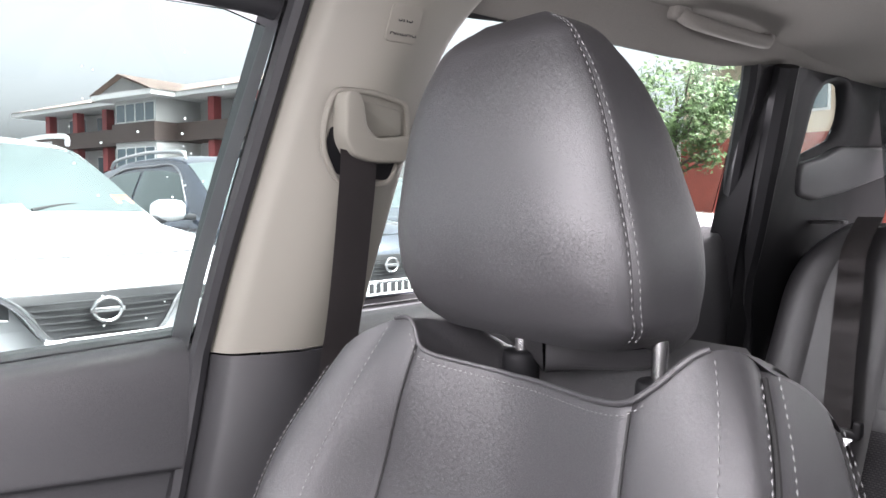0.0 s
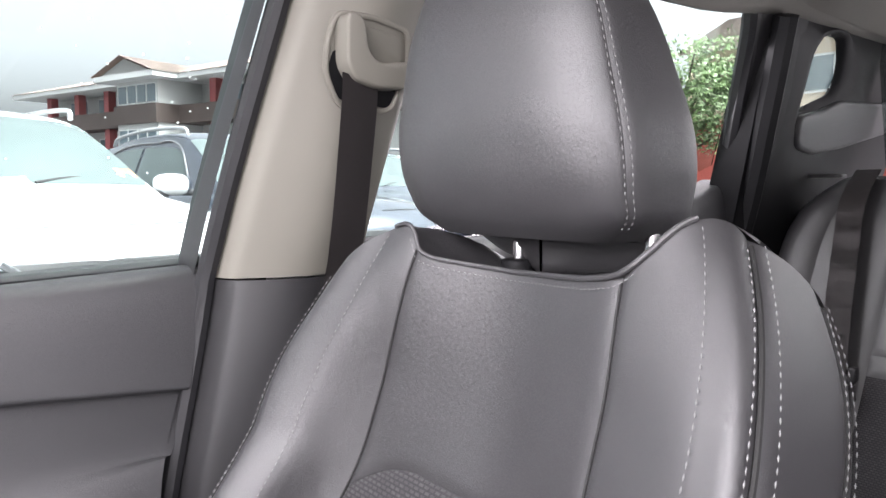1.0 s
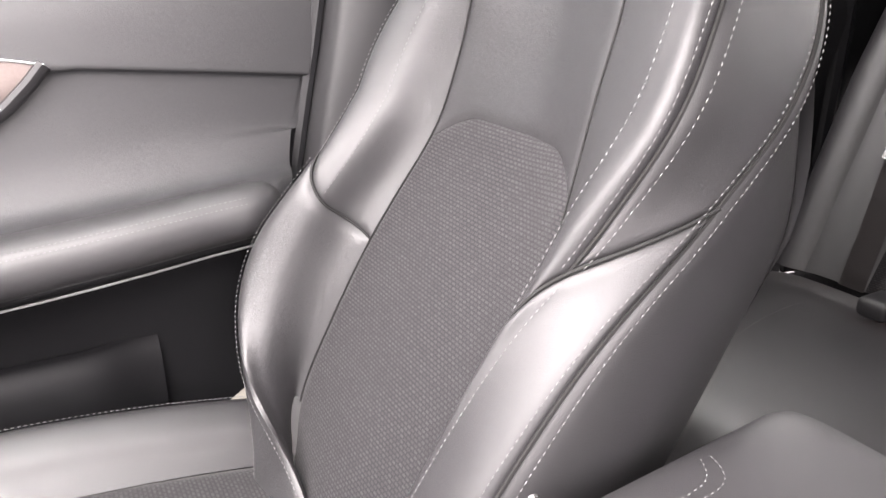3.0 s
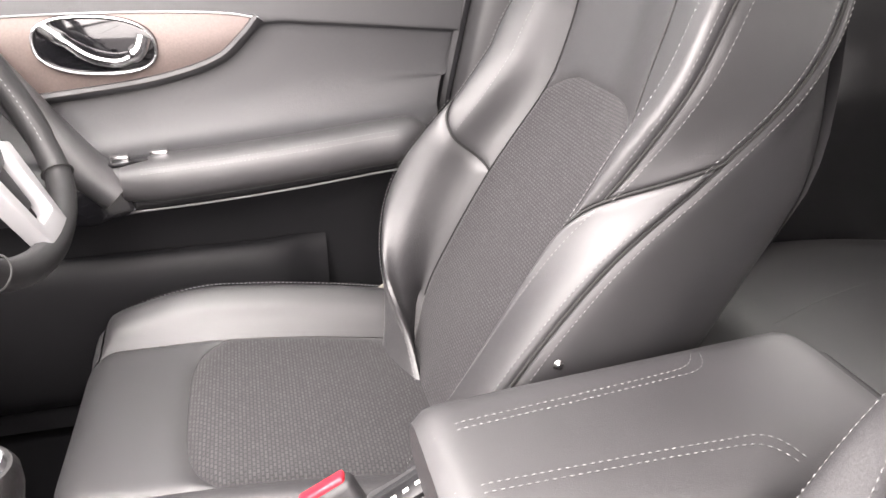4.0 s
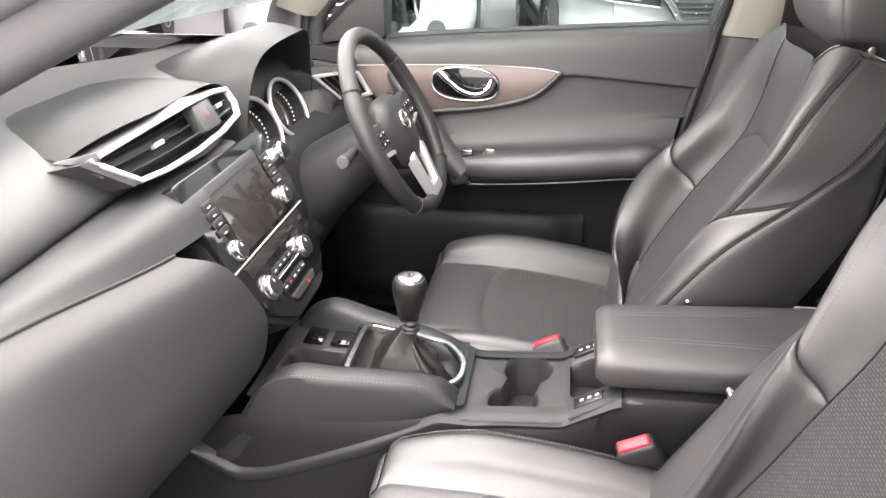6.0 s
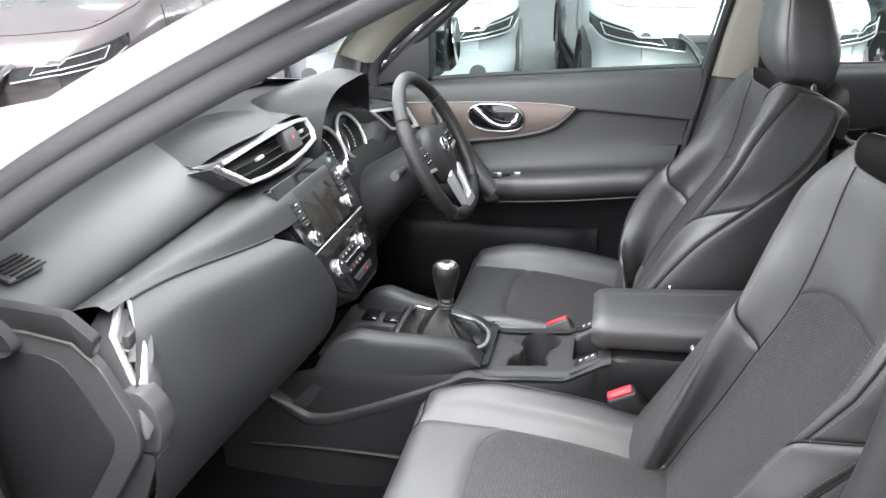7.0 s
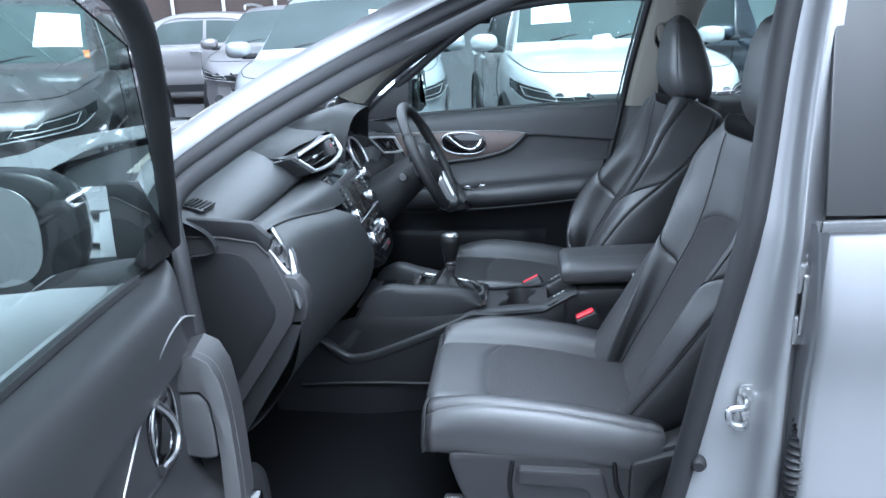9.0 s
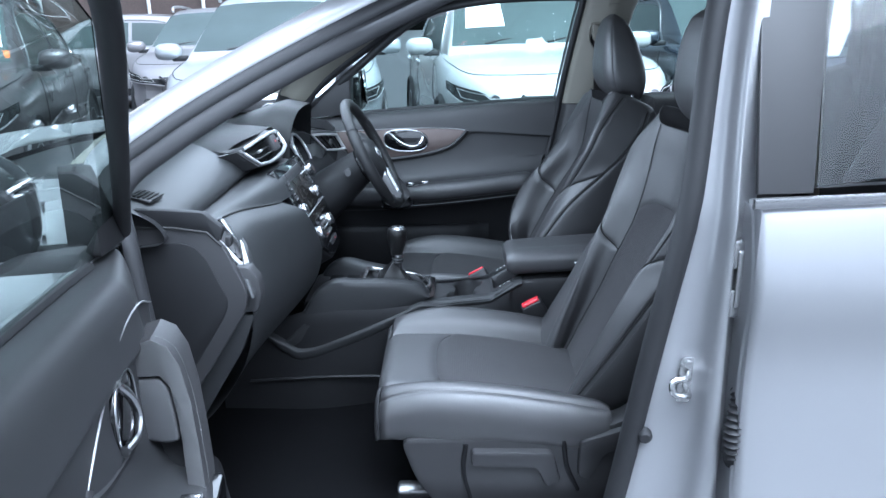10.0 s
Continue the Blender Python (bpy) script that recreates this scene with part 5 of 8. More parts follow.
part("knee_panel", dash_sheet([((a - 0.08, b), (a - 0.05, b)) for (a, b), _ in GLO], 0.15, 0.66, 40), DARK, dash)
bm = bmesh.new()
tube(bm, [(sweep(y, GLO)[0][0] + 0.001, y, sweep(y, GLO)[0][1] + 0.001) for y in np.linspace(-0.56, -0.21, 40)], 0.0022, 6)
part("lid_gap", bm, SEAM, dash)
# end caps
for sy in (-1, 1):
    Te = lambda a, b, c: Vector((a, sy * (0.638 + c), b))
    shape = [(-0.700, 1.016), (-0.602, 1.014), (-0.539, 1.004), (-0.513, 0.975), (-0.482, 0.896), (-0.482, 0.87), (-0.49, 0.848), (-0.565, 0.737), (-0.662, 0.602), (-0.72, 0.55), (-0.72, 0.75)]
    bm = bmesh.new()
    prism(bm, rounded(shape, 0.012), lambda a, b, c: Te(a, b, c + 0.030), 0.014, 0.006, 3)
    cap = part("end_cap", bm, HARD, dash, "charcoal dashboard end cover")
    inner = [(-0.694, 0.986), (-0.589, 0.988), (-0.565, 0.979), (-0.548, 0.955), (-0.518, 0.88), (-0.518, 0.864), (-0.528, 0.842), (-0.594, 0.743), (-0.677, 0.634), (-0.70, 0.61), (-0.705, 0.75)]
    bm = bmesh.new()
    prism(bm, rounded(inner, 0.010), lambda a, b, c: Te(a, b, c + 0.040), 0.0065, 0.0025)
    part("cover_panel", bm, DEEP, cap, "darker recessed cover panel")
    bm = bmesh.new()
    prism(bm, rounded([(-0.700, 1.053), (-0.613, 1.049), (-0.544, 1.043), (-0.510, 1.012), (-0.522, 0.986), (-0.539, 1.008), (-0.602, 1.018), (-0.700, 1.021)], 0.006), lambda a, b, c: Te(a, b, c + 0.030), 0.016, 0.006)
    part("end_band", bm, DEEP, cap, "darker upper band")
    bm = bmesh.new()
    prism(bm, rounded([(-0.505, 0.936), (-0.479, 0.934), (-0.461, 0.91), (-0.458, 0.879), (-0.468, 0.846), (-0.52, 0.842)], 0.008), Te, 0.030, 0.006)
    part("side_band", bm, HARD, cap)
    bm = bmesh.new()
    prism(bm, rounded([(-0.474, 0.838), (-0.520, 0.838), (-0.60, 0.70), (-0.672, 0.567), (-0.639, 0.560), (-0.508, 0.763)], 0.008), Te, 0.026, 0.006)
    part("lower_band", bm, DASHSKIN, cap)
    bm = bmesh.new()
    tube(bm, [Te(a, b, 0.045) for a, b in [(-0.690, 1.0185), (-0.602, 1.0165), (-0.541, 1.0065), (-0.516, 0.980)]], 0.003, 6)
    part("cover_gap", bm, SEAM, cap)


# side vents with silver frames
for sy in (-1, 1):
    if sy > 0:
        c = [(-0.572, 0.530, 1.010), (-0.540, 0.600, 1.002), (-0.505, 0.660, 0.992), (-0.478, 0.672, 0.937), (-0.500, 0.640, 0.937), (-0.535, 0.595, 0.944)]
    else:
        c = [(-0.573, -0.548, 1.004), (-0.556, -0.550, 1.000), (-0.500, -0.612, 0.962), (-0.483, -0.646, 0.934), (-0.498, -0.650, 0.932), (-0.553, -0.606, 0.970)]
    c = [Vector(q) for q in c]
    mid = sum(c, Vector()) / 6
    nrm = sum(((c[i] - mid).cross(c[(i + 1) % 6] - mid) for i in range(6)), Vector()).normalized()
    nrm = nrm if nrm.x > 0 else -nrm
    dense = [c[i].lerp(c[(i + 1) % 6], k / 6) for i in range(6) for k in range(6)]
    fr = part("side_vent", band(bmesh.new(), dense, nrm, 0.002, 0.0065, 0.005), SILVERTRIM, dash, "silver framed side air vent")
    bm = bmesh.new()
    sheet(bm, np.array([[list(p) for p in dense], [list(mid + (p - mid) * 0.92 - nrm * 0.022) for p in dense], [list(mid + (p - mid) * 0.02 - nrm * 0.022) for p in dense]]), close_v=True)
    part("vent_box", bm, DARK, fr)
    bm = bmesh.new()
    wide = [0.012 + 0.026 * min(1.0, max(0.0, min(k - 20, 37 - k) / 3)) for k in range(36)]
    sheet(bm, np.array([[list(p) for p in dense], [list(p + (p - mid).normalized() * w * 0.5 - nrm * 0.002) for p, w in zip(dense, wide)], [list(p + (p - mid).normalized() * w - nrm * (0.003 + 0.15 * w)) for p, w in zip(dense, wide)],
                        [list(mid + (p - mid) * 1.55 + (p - mid).normalized() * (w - 0.012) - nrm * 0.024) for p, w in zip(dense, wide)]]), close_v=True)
    part("vent_surround", bm, DASHSKIN, fr)
    for k in (0.2, 0.4, 0.6, 0.8):
        a, b = c[0].lerp(c[2], k) - nrm * 0.004, c[5].lerp(c[3], k) - nrm * 0.004
        bm = bmesh.new()
        rbox(bm, (0, 0, 0), ((b - a).length * 0.80, 0.014, 0.0025), 0.001)
        bm.transform(Matrix.Translation((a + b) / 2) @ (b - a).to_track_quat("X", "Z").to_matrix().to_4x4())
        part("slat", bm, HARD, fr)
    bm = bmesh.new()
    rbox(bm, mid + nrm * 0.002, (0.012, 0.022, 0.020), 0.004)
    part("vent_tab", bm, HARD, fr)
# demister grille
for sy in (-1, 1):
    bm = bmesh.new()
    Tt = lambda a, b, c: Vector((a, sy * b, 1.059 - 0.25 * (a + 0.69) * (a > -0.69) + c))
    prism(bm, rounded([(-0.700, 0.572), (-0.652, 0.578), (-0.656, 0.634), (-0.698, 0.630)], 0.006), Tt, 0.004, 0.001)
    dm = part("demister_plate", bm, HARD, dash)
    bm = bmesh.new()
    for k in range(6):
        a = -0.698 + 0.0085 * k
        rbox(bm, Tt(a, 0.597, 0.0045), (0.0045, 0.05, 0.002), 0)
    part("demister_slots", bm, DARK, dm)
# centre vent pod
pod = [(-0.603, -0.214, 1.076), (-0.594, -0.100, 1.083), (-0.592, 0.020, 1.085), (-0.597, 0.120, 1.080), (-0.605, 0.184, 1.068), (-0.590, 0.182, 1.046), (-0.576, 0.158, 1.031), (-0.566, 0.080, 1.027), (-0.560, -0.020, 1.027), (-0.561, -0.110, 1.030), (-0.568, -0.168, 1.035)]
pod = [Vector(q) for q in pod]
mid = sum(pod, Vector()) / len(pod)
nrm = Vector((0.90, -0.02, 0.43)).normalized()
dense = [pod[i].lerp(pod[(i + 1) % len(pod)], k / 4) for i in range(len(pod)) for k in range(4)]
fr = part("centre_vent", band(bmesh.new(), dense, nrm, 0.003, 0.0045, 0.005), SILVERTRIM, dash, "wide silver framed centre air vent")
bm = bmesh.new()
sheet(bm, np.array([[list(p) for p in dense], [list(mid + (p - mid) * 0.95 - nrm * 0.05) for p in dense], [list(mid + (p - mid) * 0.02 - nrm * 0.05) for p in dense]]), close_v=True)
part("vent_box", bm, DARK, fr)
bm = bmesh.new()
sheet(bm, np.array([[list(p + (p - mid).normalized() * 0.003 + nrm * 0.001) for p in dense], [list(p + (p - mid).normalized() * 0.012 - nrm * 0.004) for p in dense], [list(p + (p - mid).normalized() * 0.016 + Vector((-0.05, 0, -0.012))) for p in dense]]), close_v=True)
part("vent_surround", bm, HARD, fr)
bm = bmesh.new()
loft(bm, [[(x, y0 + dy, z + dz) for dy, dz in ((0, -h), (0.004, 0), (0, h), (-0.004, 0))] for x, y0, z, h in ((-0.594, -0.205, 1.068, 0.018), (-0.612, -0.216, 1.074, 0.010), (-0.640, -0.226, 1.078, 0.001))])
part("vent_tip", bm, HARD, fr)
vent_at = lambda y, v: Vector((-0.570 - 0.035 * v - 0.30 * y * y, y, 1.030 + 0.048 * v + 0.02 * abs(y) * (1 - v)))
for v in (0.22, 0.5, 0.78):
    for y0, y1 in ((-0.165 - 0.03 * v, 0.030), (0.100, 0.160 + 0.015 * v)):
        bm = bmesh.new()
        P = np.array([[tuple(vent_at(y, v) - nrm * d + Vector((0, 0, h))) for d, h in ((0.006, 0.0015), (0.004, 0.0), (0.006, -0.0015), (0.026, -0.003), (0.026, 0.0))] for y in np.linspace(y0, y1, 10)])
        sheet(bm, P, close_v=True)
        part("slat", bm, KEYCAP, fr)
bm = bmesh.new()
rbox(bm, vent_at(0.065, 0.5) - nrm * 0.004, (0.024, 0.058, 0.046), 0.006, m=Matrix.Rotation(radians(-26), 4, "Y"))
hz = part("hazard_panel", bm, HARD, fr)
bm = bmesh.new()
prism(bm, [(-0.004, -0.0035), (0.004, -0.0035), (0.0, 0.004)], lambda a, b, c: vent_at(0.066, 0.55) + nrm * (0.0086 + c) + Vector((-0.43 * b, a, 0.9 * b)), 0.0006, 0)
part("hazard_mark", bm, RED, hz)
for y in (-0.075, 0.128):
    bm = bmesh.new()
    rbox(bm, vent_at(y, 0.5) - nrm * 0.002, (0.010, 0.026 if y < 0 else 0.016, 0.007), 0.002, m=Matrix.Rotation(radians(-26), 4, "Y"))
    part("vent_tab", bm, SILVERTRIM, fr)
# raised lid in front of the pod
bm = bmesh.new()
P = np.array([[(-0.612 - 0.26 * t + 0.012 * (1 - u * u) - 0.03 * (u < 0) * abs(u) ** 2, -0.01 + u * (0.200 - 0.03 * t), 1.094 + 0.010 * math.sin(math.pi * min(1, t * 1.2)) - 0.022 * abs(u) ** 4) for u in np.linspace(-1, 1, 31)] for t in np.linspace(0, 1, 16)])
sheet(bm, P)
bmesh.ops.solidify(bm, geom=list(bm.faces), thickness=0.014)
part("centre_lid", bm, DASHSKIN, dash)

# centre stack
SX, SZ = -0.535, 0.988
sd = Vector((0.115, 0, -0.225)).normalized()
sn = Vector((0.225, 0, 0.115)).normalized()
stack = lambda a, b, c: Vector((SX, 0, SZ)) + Vector((0, a + 0.014, 0)) + sd * (b * 0.88) + sn * c
bm = bmesh.new()
prism(bm, rounded([(-0.150, -0.030), (-0.140, -0.032), (0.150, -0.024), (0.160, 0.06), (0.150, 0.14), (0.118, 0.238), (0.06, 0.285), (-0.06, 0.285), (-0.118, 0.238), (-0.142, 0.14), (-0.146, 0.08)], 0.02), lambda a, b, c: stack(a, b, c - 0.06), 0.06, 0.006)
cs = part("centre_fascia", bm, GLOSS, dash, "gloss black centre stack")
bm = bmesh.new()
prism(bm, rounded([(-0.140, -0.018), (0.172, -0.020), (0.176, 0.06), (0.166, 0.14), (0.130, 0.246), (0.068, 0.295), (-0.068, 0.295), (-0.128, 0.246), (-0.152, 0.13)], 0.02), lambda a, b, c: stack(a, b, c - 0.11), 0.10, 0.006, 2)
part("stack_surround", bm, DARK, cs)
bm = bmesh.new()
prism(bm, rounded([(-0.084, 0.026), (0.084, 0.026), (0.084, 0.130), (-0.084, 0.130)], 0.004), stack, 0.003, 0.001)
part("display", bm, SCREEN, cs, "blank display screen")
bm = bmesh.new()
prism(bm, rounded([(-0.085, -0.002), (0.085, -0.002), (0.085, 0.016), (-0.085, 0.016)], 0.003), stack, 0.004, 0.001)
part("disc_slot", bm, HARD, cs)
for s in (-1, 1):
    for k in range(4):
        bm = bmesh.new()
        rbox(bm, (0, 0, 0), (0.030, 0.011, 0.005), 0.002)
        bm.transform(Matrix.Translation(stack(s * 0.106, 0.024 + 0.0165 * k, 0.003)) @ Matrix(((0, sd.x, sn.x, 0), (1, sd.y, sn.y, 0), (0, sd.z, sn.z, 0), (0, 0, 0, 1))))
        bt = part("stack_button", bm, KEYCAP, cs)
        bm = bmesh.new()
        bars(bm, [(s * 0.106 - 0.005, 0.0265 + 0.0165 * k, 0.008)], lambda a, b, c: stack(a, b, c + 0.0054), 0.0016)
        part("button_mark", bm, WHITEPRINT, bt, smooth=False)


def knob(a, b, r, h, label):
    bm = bmesh.new()
    tube(bm, [stack(a, b, c) for c in (0, 0.003, 0.004, h - 0.002, h)], [r * 1.12, r * 1.12, r, r * 0.97, r * 0.90], 28)
    k = part("knob", bm, CHROME, cs, label)
    bm = bmesh.new()
    tube(bm, [stack(a, b, h - 0.001), stack(a, b, h + 0.0010), stack(a, b, h + 0.0014)], [r * 0.80, r * 0.78, r * 0.70], 24)
    part("knob_cap", bm, KEYCAP, k)
    bm = bmesh.new()
    bars(bm, [(a - 0.001, b - r * 0.66, 0.002)], lambda p, q, c: stack(p, q, c + h + 0.0014), 0.006)
    part("knob_mark", bm, WHITEPRINT, k, smooth=False)
    return k


for a, b in ((-0.104, 0.114), (0.096, 0.104)):
    knob(a, b, 0.0150, 0.013, "chrome rimmed rotary knob")
for a, b in ((-0.086, 0.202), (0.058, 0.202)):
    k = knob(a, b, 0.0185, 0.013, "chrome rimmed temperature knob")
bm = bmesh.new()
prism(bm, rounded([(-0.115, 0.145), (0.115, 0.145), (0.110, 0.168), (-0.110, 0.168)], 0.004), stack, 0.002, 0.0005)
part("climate_display", bm, SCREEN, cs)
bm = bmesh.new()
tube(bm, [stack(a, 0.140, 0.001) for a in (-0.14, 0.14)], 0.0015, 6)
part("stack_line", bm, SILVERTRIM, cs)
bm = bmesh.new()
tube(bm, [stack(a, 0.206, 0.003) for a in (-0.058, 0.032)], 0.0015, 6)
part("climate_bar", bm, CHROME, cs)
for i in range(5):
    for row, bb in enumerate((0.190, 0.226)):
        bm = bmesh.new()
        rbox(bm, (0, 0, 0), (0.016, 0.011, 0.004), 0.0015)
        bm.transform(Matrix.Translation(stack(-0.052 + 0.019 * i, bb, 0.002)) @ Matrix(((0, sd.x, sn.x, 0), (1, sd.y, sn.y, 0), (0, sd.z, sn.z, 0), (0, 0, 0, 1))))
        bt = part("climate_button", bm, KEYCAP, cs)
        bm = bmesh.new()
        bars(bm, [(-0.056 + 0.019 * i, bb - 0.001, 0.007)], lambda a, b, c: stack(a, b, c + 0.0042), 0.0016)
        part("button_mark", bm, RED if (i == 1 and row) else WHITEPRINT, bt, smooth=False)
bm = bmesh.new()
prism(bm, rounded([(-0.05, 0.248), (0.05, 0.248), (0.04, 0.262), (-0.04, 0.262)], 0.004), stack, 0.003, 0.001)
part("seat_heater_panel", bm, HARD, cs)
bm = bmesh.new()
bars(bm, [(0.012, 0.253, 0.006)], lambda a, b, c: stack(a, b, c + 0.003), 0.006)
part("warning_mark", bm, RED, cs, smooth=False)
# round start button beside the stack
bm = bmesh.new()
c0 = Vector((-0.520, 0.185, 0.955))
tube(bm, [c0, c0 + sn * 0.010, c0 + sn * 0.013], [0.020, 0.020, 0.016], 20)
sb = part("start_button", bm, CHROME, dash, "round chrome rimmed start button")
bm = bmesh.new()
tube(bm, [c0 + sn * 0.0125, c0 + sn * 0.0145], 0.014, 20)
part("button_face", bm, GLOSS, sb)

# instrument hood and dials
HY = 0.355
bm = bmesh.new()
rings = []
for t in np.linspace(0, 1, 14):
    x = -0.86 + 0.315 * t
    hw = 0.165 + 0.045 * math.sin(math.pi * min(1, t * 0.8)) - 0.01 * t
    h = 0.03 + 0.105 * min(1, t * 1.3) ** 0.6 * (1 - 0.12 * max(0, t - 0.8) / 0.2)
    rings.append([(x - 0.03 * abs(math.cos(a)) ** 2 * t, HY + hw * math.copysign(abs(math.cos(a)) ** 0.55, math.cos(a)), 1.005 + (h) * max(0, math.sin(a)) ** 0.75 - 0.075 * t * abs(math.cos(a)) ** 5) for a in np.linspace(math.pi, 0, 33)])
sheet(bm, np.array(rings))
bmesh.ops.solidify(bm, geom=list(bm.faces), thickness=0.010)
hd = part("instrument_hood", bm, DASHSKIN, dash, "soft black instrument hood")
bm = bmesh.new()
rbox(bm, (-0.68, HY, 0.965), (0.02, 0.36, 0.17), 0.02, m=Matrix.Rotation(radians(-22), 4, "Y"))
part("instrument_backing", bm, DARK, hd)
ix = Vector((0.90, 0, 0.42)).normalized()
for sy in (-1, 1):
    c0 = Vector((-0.640, 0.332 + sy * 0.074, 0.946))
    bm = bmesh.new()
    up = Vector((-0.42, 0, 0.90))
    ringp = [c0 + ix * 0.065 + Vector((0, 0.072 * math.cos(a), 0)) + up * (0.062 * math.sin(a)) for a in np.linspace(0, 2 * math.pi, 36, endpoint=False)]
    tube(bm, ringp, 0.0045, 8, closed=True)
    rg = part("dial_ring", bm, SILVERTRIM, hd, "silver ringed instrument dial")
    bm = bmesh.new()
    P = np.array([[list(p) for p in ringp], [list(c0 + (p - c0 - ix * 0.065) * 0.92 + ix * 0.012) for p in ringp], [list(c0 + ix * 0.010 + (p - c0 - ix * 0.065) * 0.02) for p in ringp]])
    sheet(bm, P, close_v=True)
    part("dial_well", bm, DARK, rg)
    bm = bmesh.new()
    tube(bm, [c0 + ix * 0.040, c0 + ix * 0.0415], 0.060, 32)
    part("dial_glass", bm, SCREEN, rg)
    bm = bmesh.new()
    for k in range(25):
        a = radians(220 - k * 260 / 24)
        p = c0 + ix * 0.042 + Vector((0, 0.055 * math.cos(a), 0)) + up * (0.048 * math.sin(a))
        rbox(bm, p, (0.002, 0.003, 0.003), 0)
    part("dial_marks", bm, WHITEPRINT, rg, smooth=False)
bm = bmesh.new()
rbox(bm, (-0.63, HY, 0.985), (0.006, 0.075, 0.07), 0.003, m=Matrix.Rotation(radians(-22), 4, "Y"))
part("trip_display", bm, SCREEN, hd)

# ---- steering wheel ----
wheel = thing("steering_wheel", "black leather D-shaped steering wheel with satin spoke trim", "steering wheel", (-0.36, 0.36, 0.955))
wc = Vector((-0.342, 0.362, 0.961))
wn_ = Vector((0.90, 0, 0.437)).normalized()
wu = Vector((-0.437, 0, 0.90)).normalized()
W = lambda a, b, c: wc + Vector((0, a, 0)) + wu * b + wn_ * c


def rim(a):
    r = 0.183
    x, y = r * math.cos(a), r * math.sin(a)
    if y < -0.130:
        y = -0.130 - (-0.130 - y) * 0.60
    return x, y


angs = np.linspace(0, 2 * math.pi, 72, endpoint=False)
bm = bmesh.new()
tube(bm, [W(*rim(a), 0) for a in angs], [0.0155 + (0.0018 if abs(math.sin(a)) < 0.5 else 0) for a in angs], 12, closed=True)
part("rim", bm, WHEELSKIN, wheel, "black leather covered rim")
for a in (0.62, math.pi - 0.62, 3.9, 2 * math.pi - 0.76):
    x, y = rim(a)
    bm = bmesh.new()
    tube(bm, [W(x * (1 + 0.0985 * math.cos(q)), y * (1 + 0.0985 * math.cos(q)), 0.0172 * math.sin(q)) for q in np.linspace(0, 2 * math.pi, 20, endpoint=False)], 0.0012, 6, closed=True)
    part("rim_seam", bm, SEAM, wheel)
bm = bmesh.new()
for sgn in (-1, 1):
    pts = [W(rim(a)[0] * 0.915, rim(a)[1] * 0.915, 0.006) for a in (np.linspace(-0.55, 0.6, 40) if sgn > 0 else np.linspace(math.pi - 0.6, math.pi + 0.55, 40))]
    stitches(bm, pts, 0.007, 0.005, 0.0007)
part("rim_stitching", bm, THREAD, wheel, smooth=False)
bm = bmesh.new()
rings = []
for c, s in ((-0.03, 0.72), (-0.012, 0.95), (0.006, 1.0), (0.020, 0.90), (0.028, 0.70), (0.031, 0.35), (0.032, 0.02)):
    rings.append([W(0.078 * s * math.copysign(abs(math.cos(a)) ** 0.75, math.cos(a)), 0.068 * s * math.copysign(abs(math.sin(a)) ** 0.8, math.sin(a)) - 0.004 - 0.012 * s * (math.sin(a) < -0.5), c - 0.016) for a in np.linspace(0, 2 * math.pi, 40, endpoint=False)])
loft(bm, rings)
hub = part("hub_cover", bm, WHEELSKIN, wheel, "black airbag cover")
bm = bmesh.new()
tube(bm, [W(0.020 * math.cos(a), 0.004 + 0.018 * math.sin(a), 0.016) for a in np.linspace(0, 2 * math.pi, 32, endpoint=False)], 0.0032, 8, closed=True)
em = part("emblem_ring", bm, CHROME, hub, "plain chrome emblem ring")
bm = bmesh.new()
prism(bm, [(-0.025, -0.001), (0.025, -0.001), (0.025, 0.009), (-0.025, 0.009)], lambda a, b, c: W(a, b, 0.015 + c), 0.005, 0.001)
part("emblem_bar", bm, CHROME, em)
for s in (-1, 1):
    bm = bmesh.new()
    prism(bm, rounded([(s * 0.062, 0.030), (s * 0.165, 0.036), (s * 0.168, -0.012), (s * 0.120, -0.022), (s * 0.062, -0.03)], 0.008), lambda a, b, c: W(a, b, c - 0.026), 0.020, 0.004)
    sp = part("side_spoke", bm, HARD, wheel)
    bm = bmesh.new()
    prism(bm, rounded([(s * 0.078, -0.026), (s * 0.148, -0.016), (s * 0.150, -0.023), (s * 0.078, -0.034)], 0.002), lambda a, b, c: W(a, b, c - 0.006), 0.004, 0.001)
    part("spoke_trim", bm, SILVERTRIM, sp)
    for k in range(3):
        for r in range(2):
            bm = bmesh.new()
            prism(bm, rounded([(s * (0.084 + 0.020 * k), 0.020 - 0.018 * r), (s * (0.100 + 0.020 * k), 0.021 - 0.018 * r), (s * (0.100 + 0.020 * k), 0.008 - 0.018 * r), (s * (0.084 + 0.020 * k), 0.007 - 0.018 * r)], 0.003), lambda a, b, c: W(a, b, c - 0.006), 0.004, 0.0012)
            bt = part("wheel_button", bm, GLOSS, sp)
            bm = bmesh.new()
            bars(bm, [(s * (0.092 + 0.020 * k) - 0.003, 0.0135 - 0.018 * r, 0.006)], lambda a, b, c: W(a, b, c - 0.0019), 0.002)
            part("button_mark", bm, WHITEPRINT, bt, smooth=False)
bm = bmesh.new()
prism(bm, rounded([(-0.052, -0.060), (-0.030, -0.052), (-0.022, -0.135), (0.022, -0.135), (0.030, -0.052), (0.052, -0.060), (0.034, -0.160), (-0.034, -0.160)], 0.006), lambda a, b, c: W(a, b, c - 0.004), 0.018, 0.004)
ls = part("lower_spoke", bm, SILVERTRIM, wheel, "satin silver lower spoke")
bm = bmesh.new()
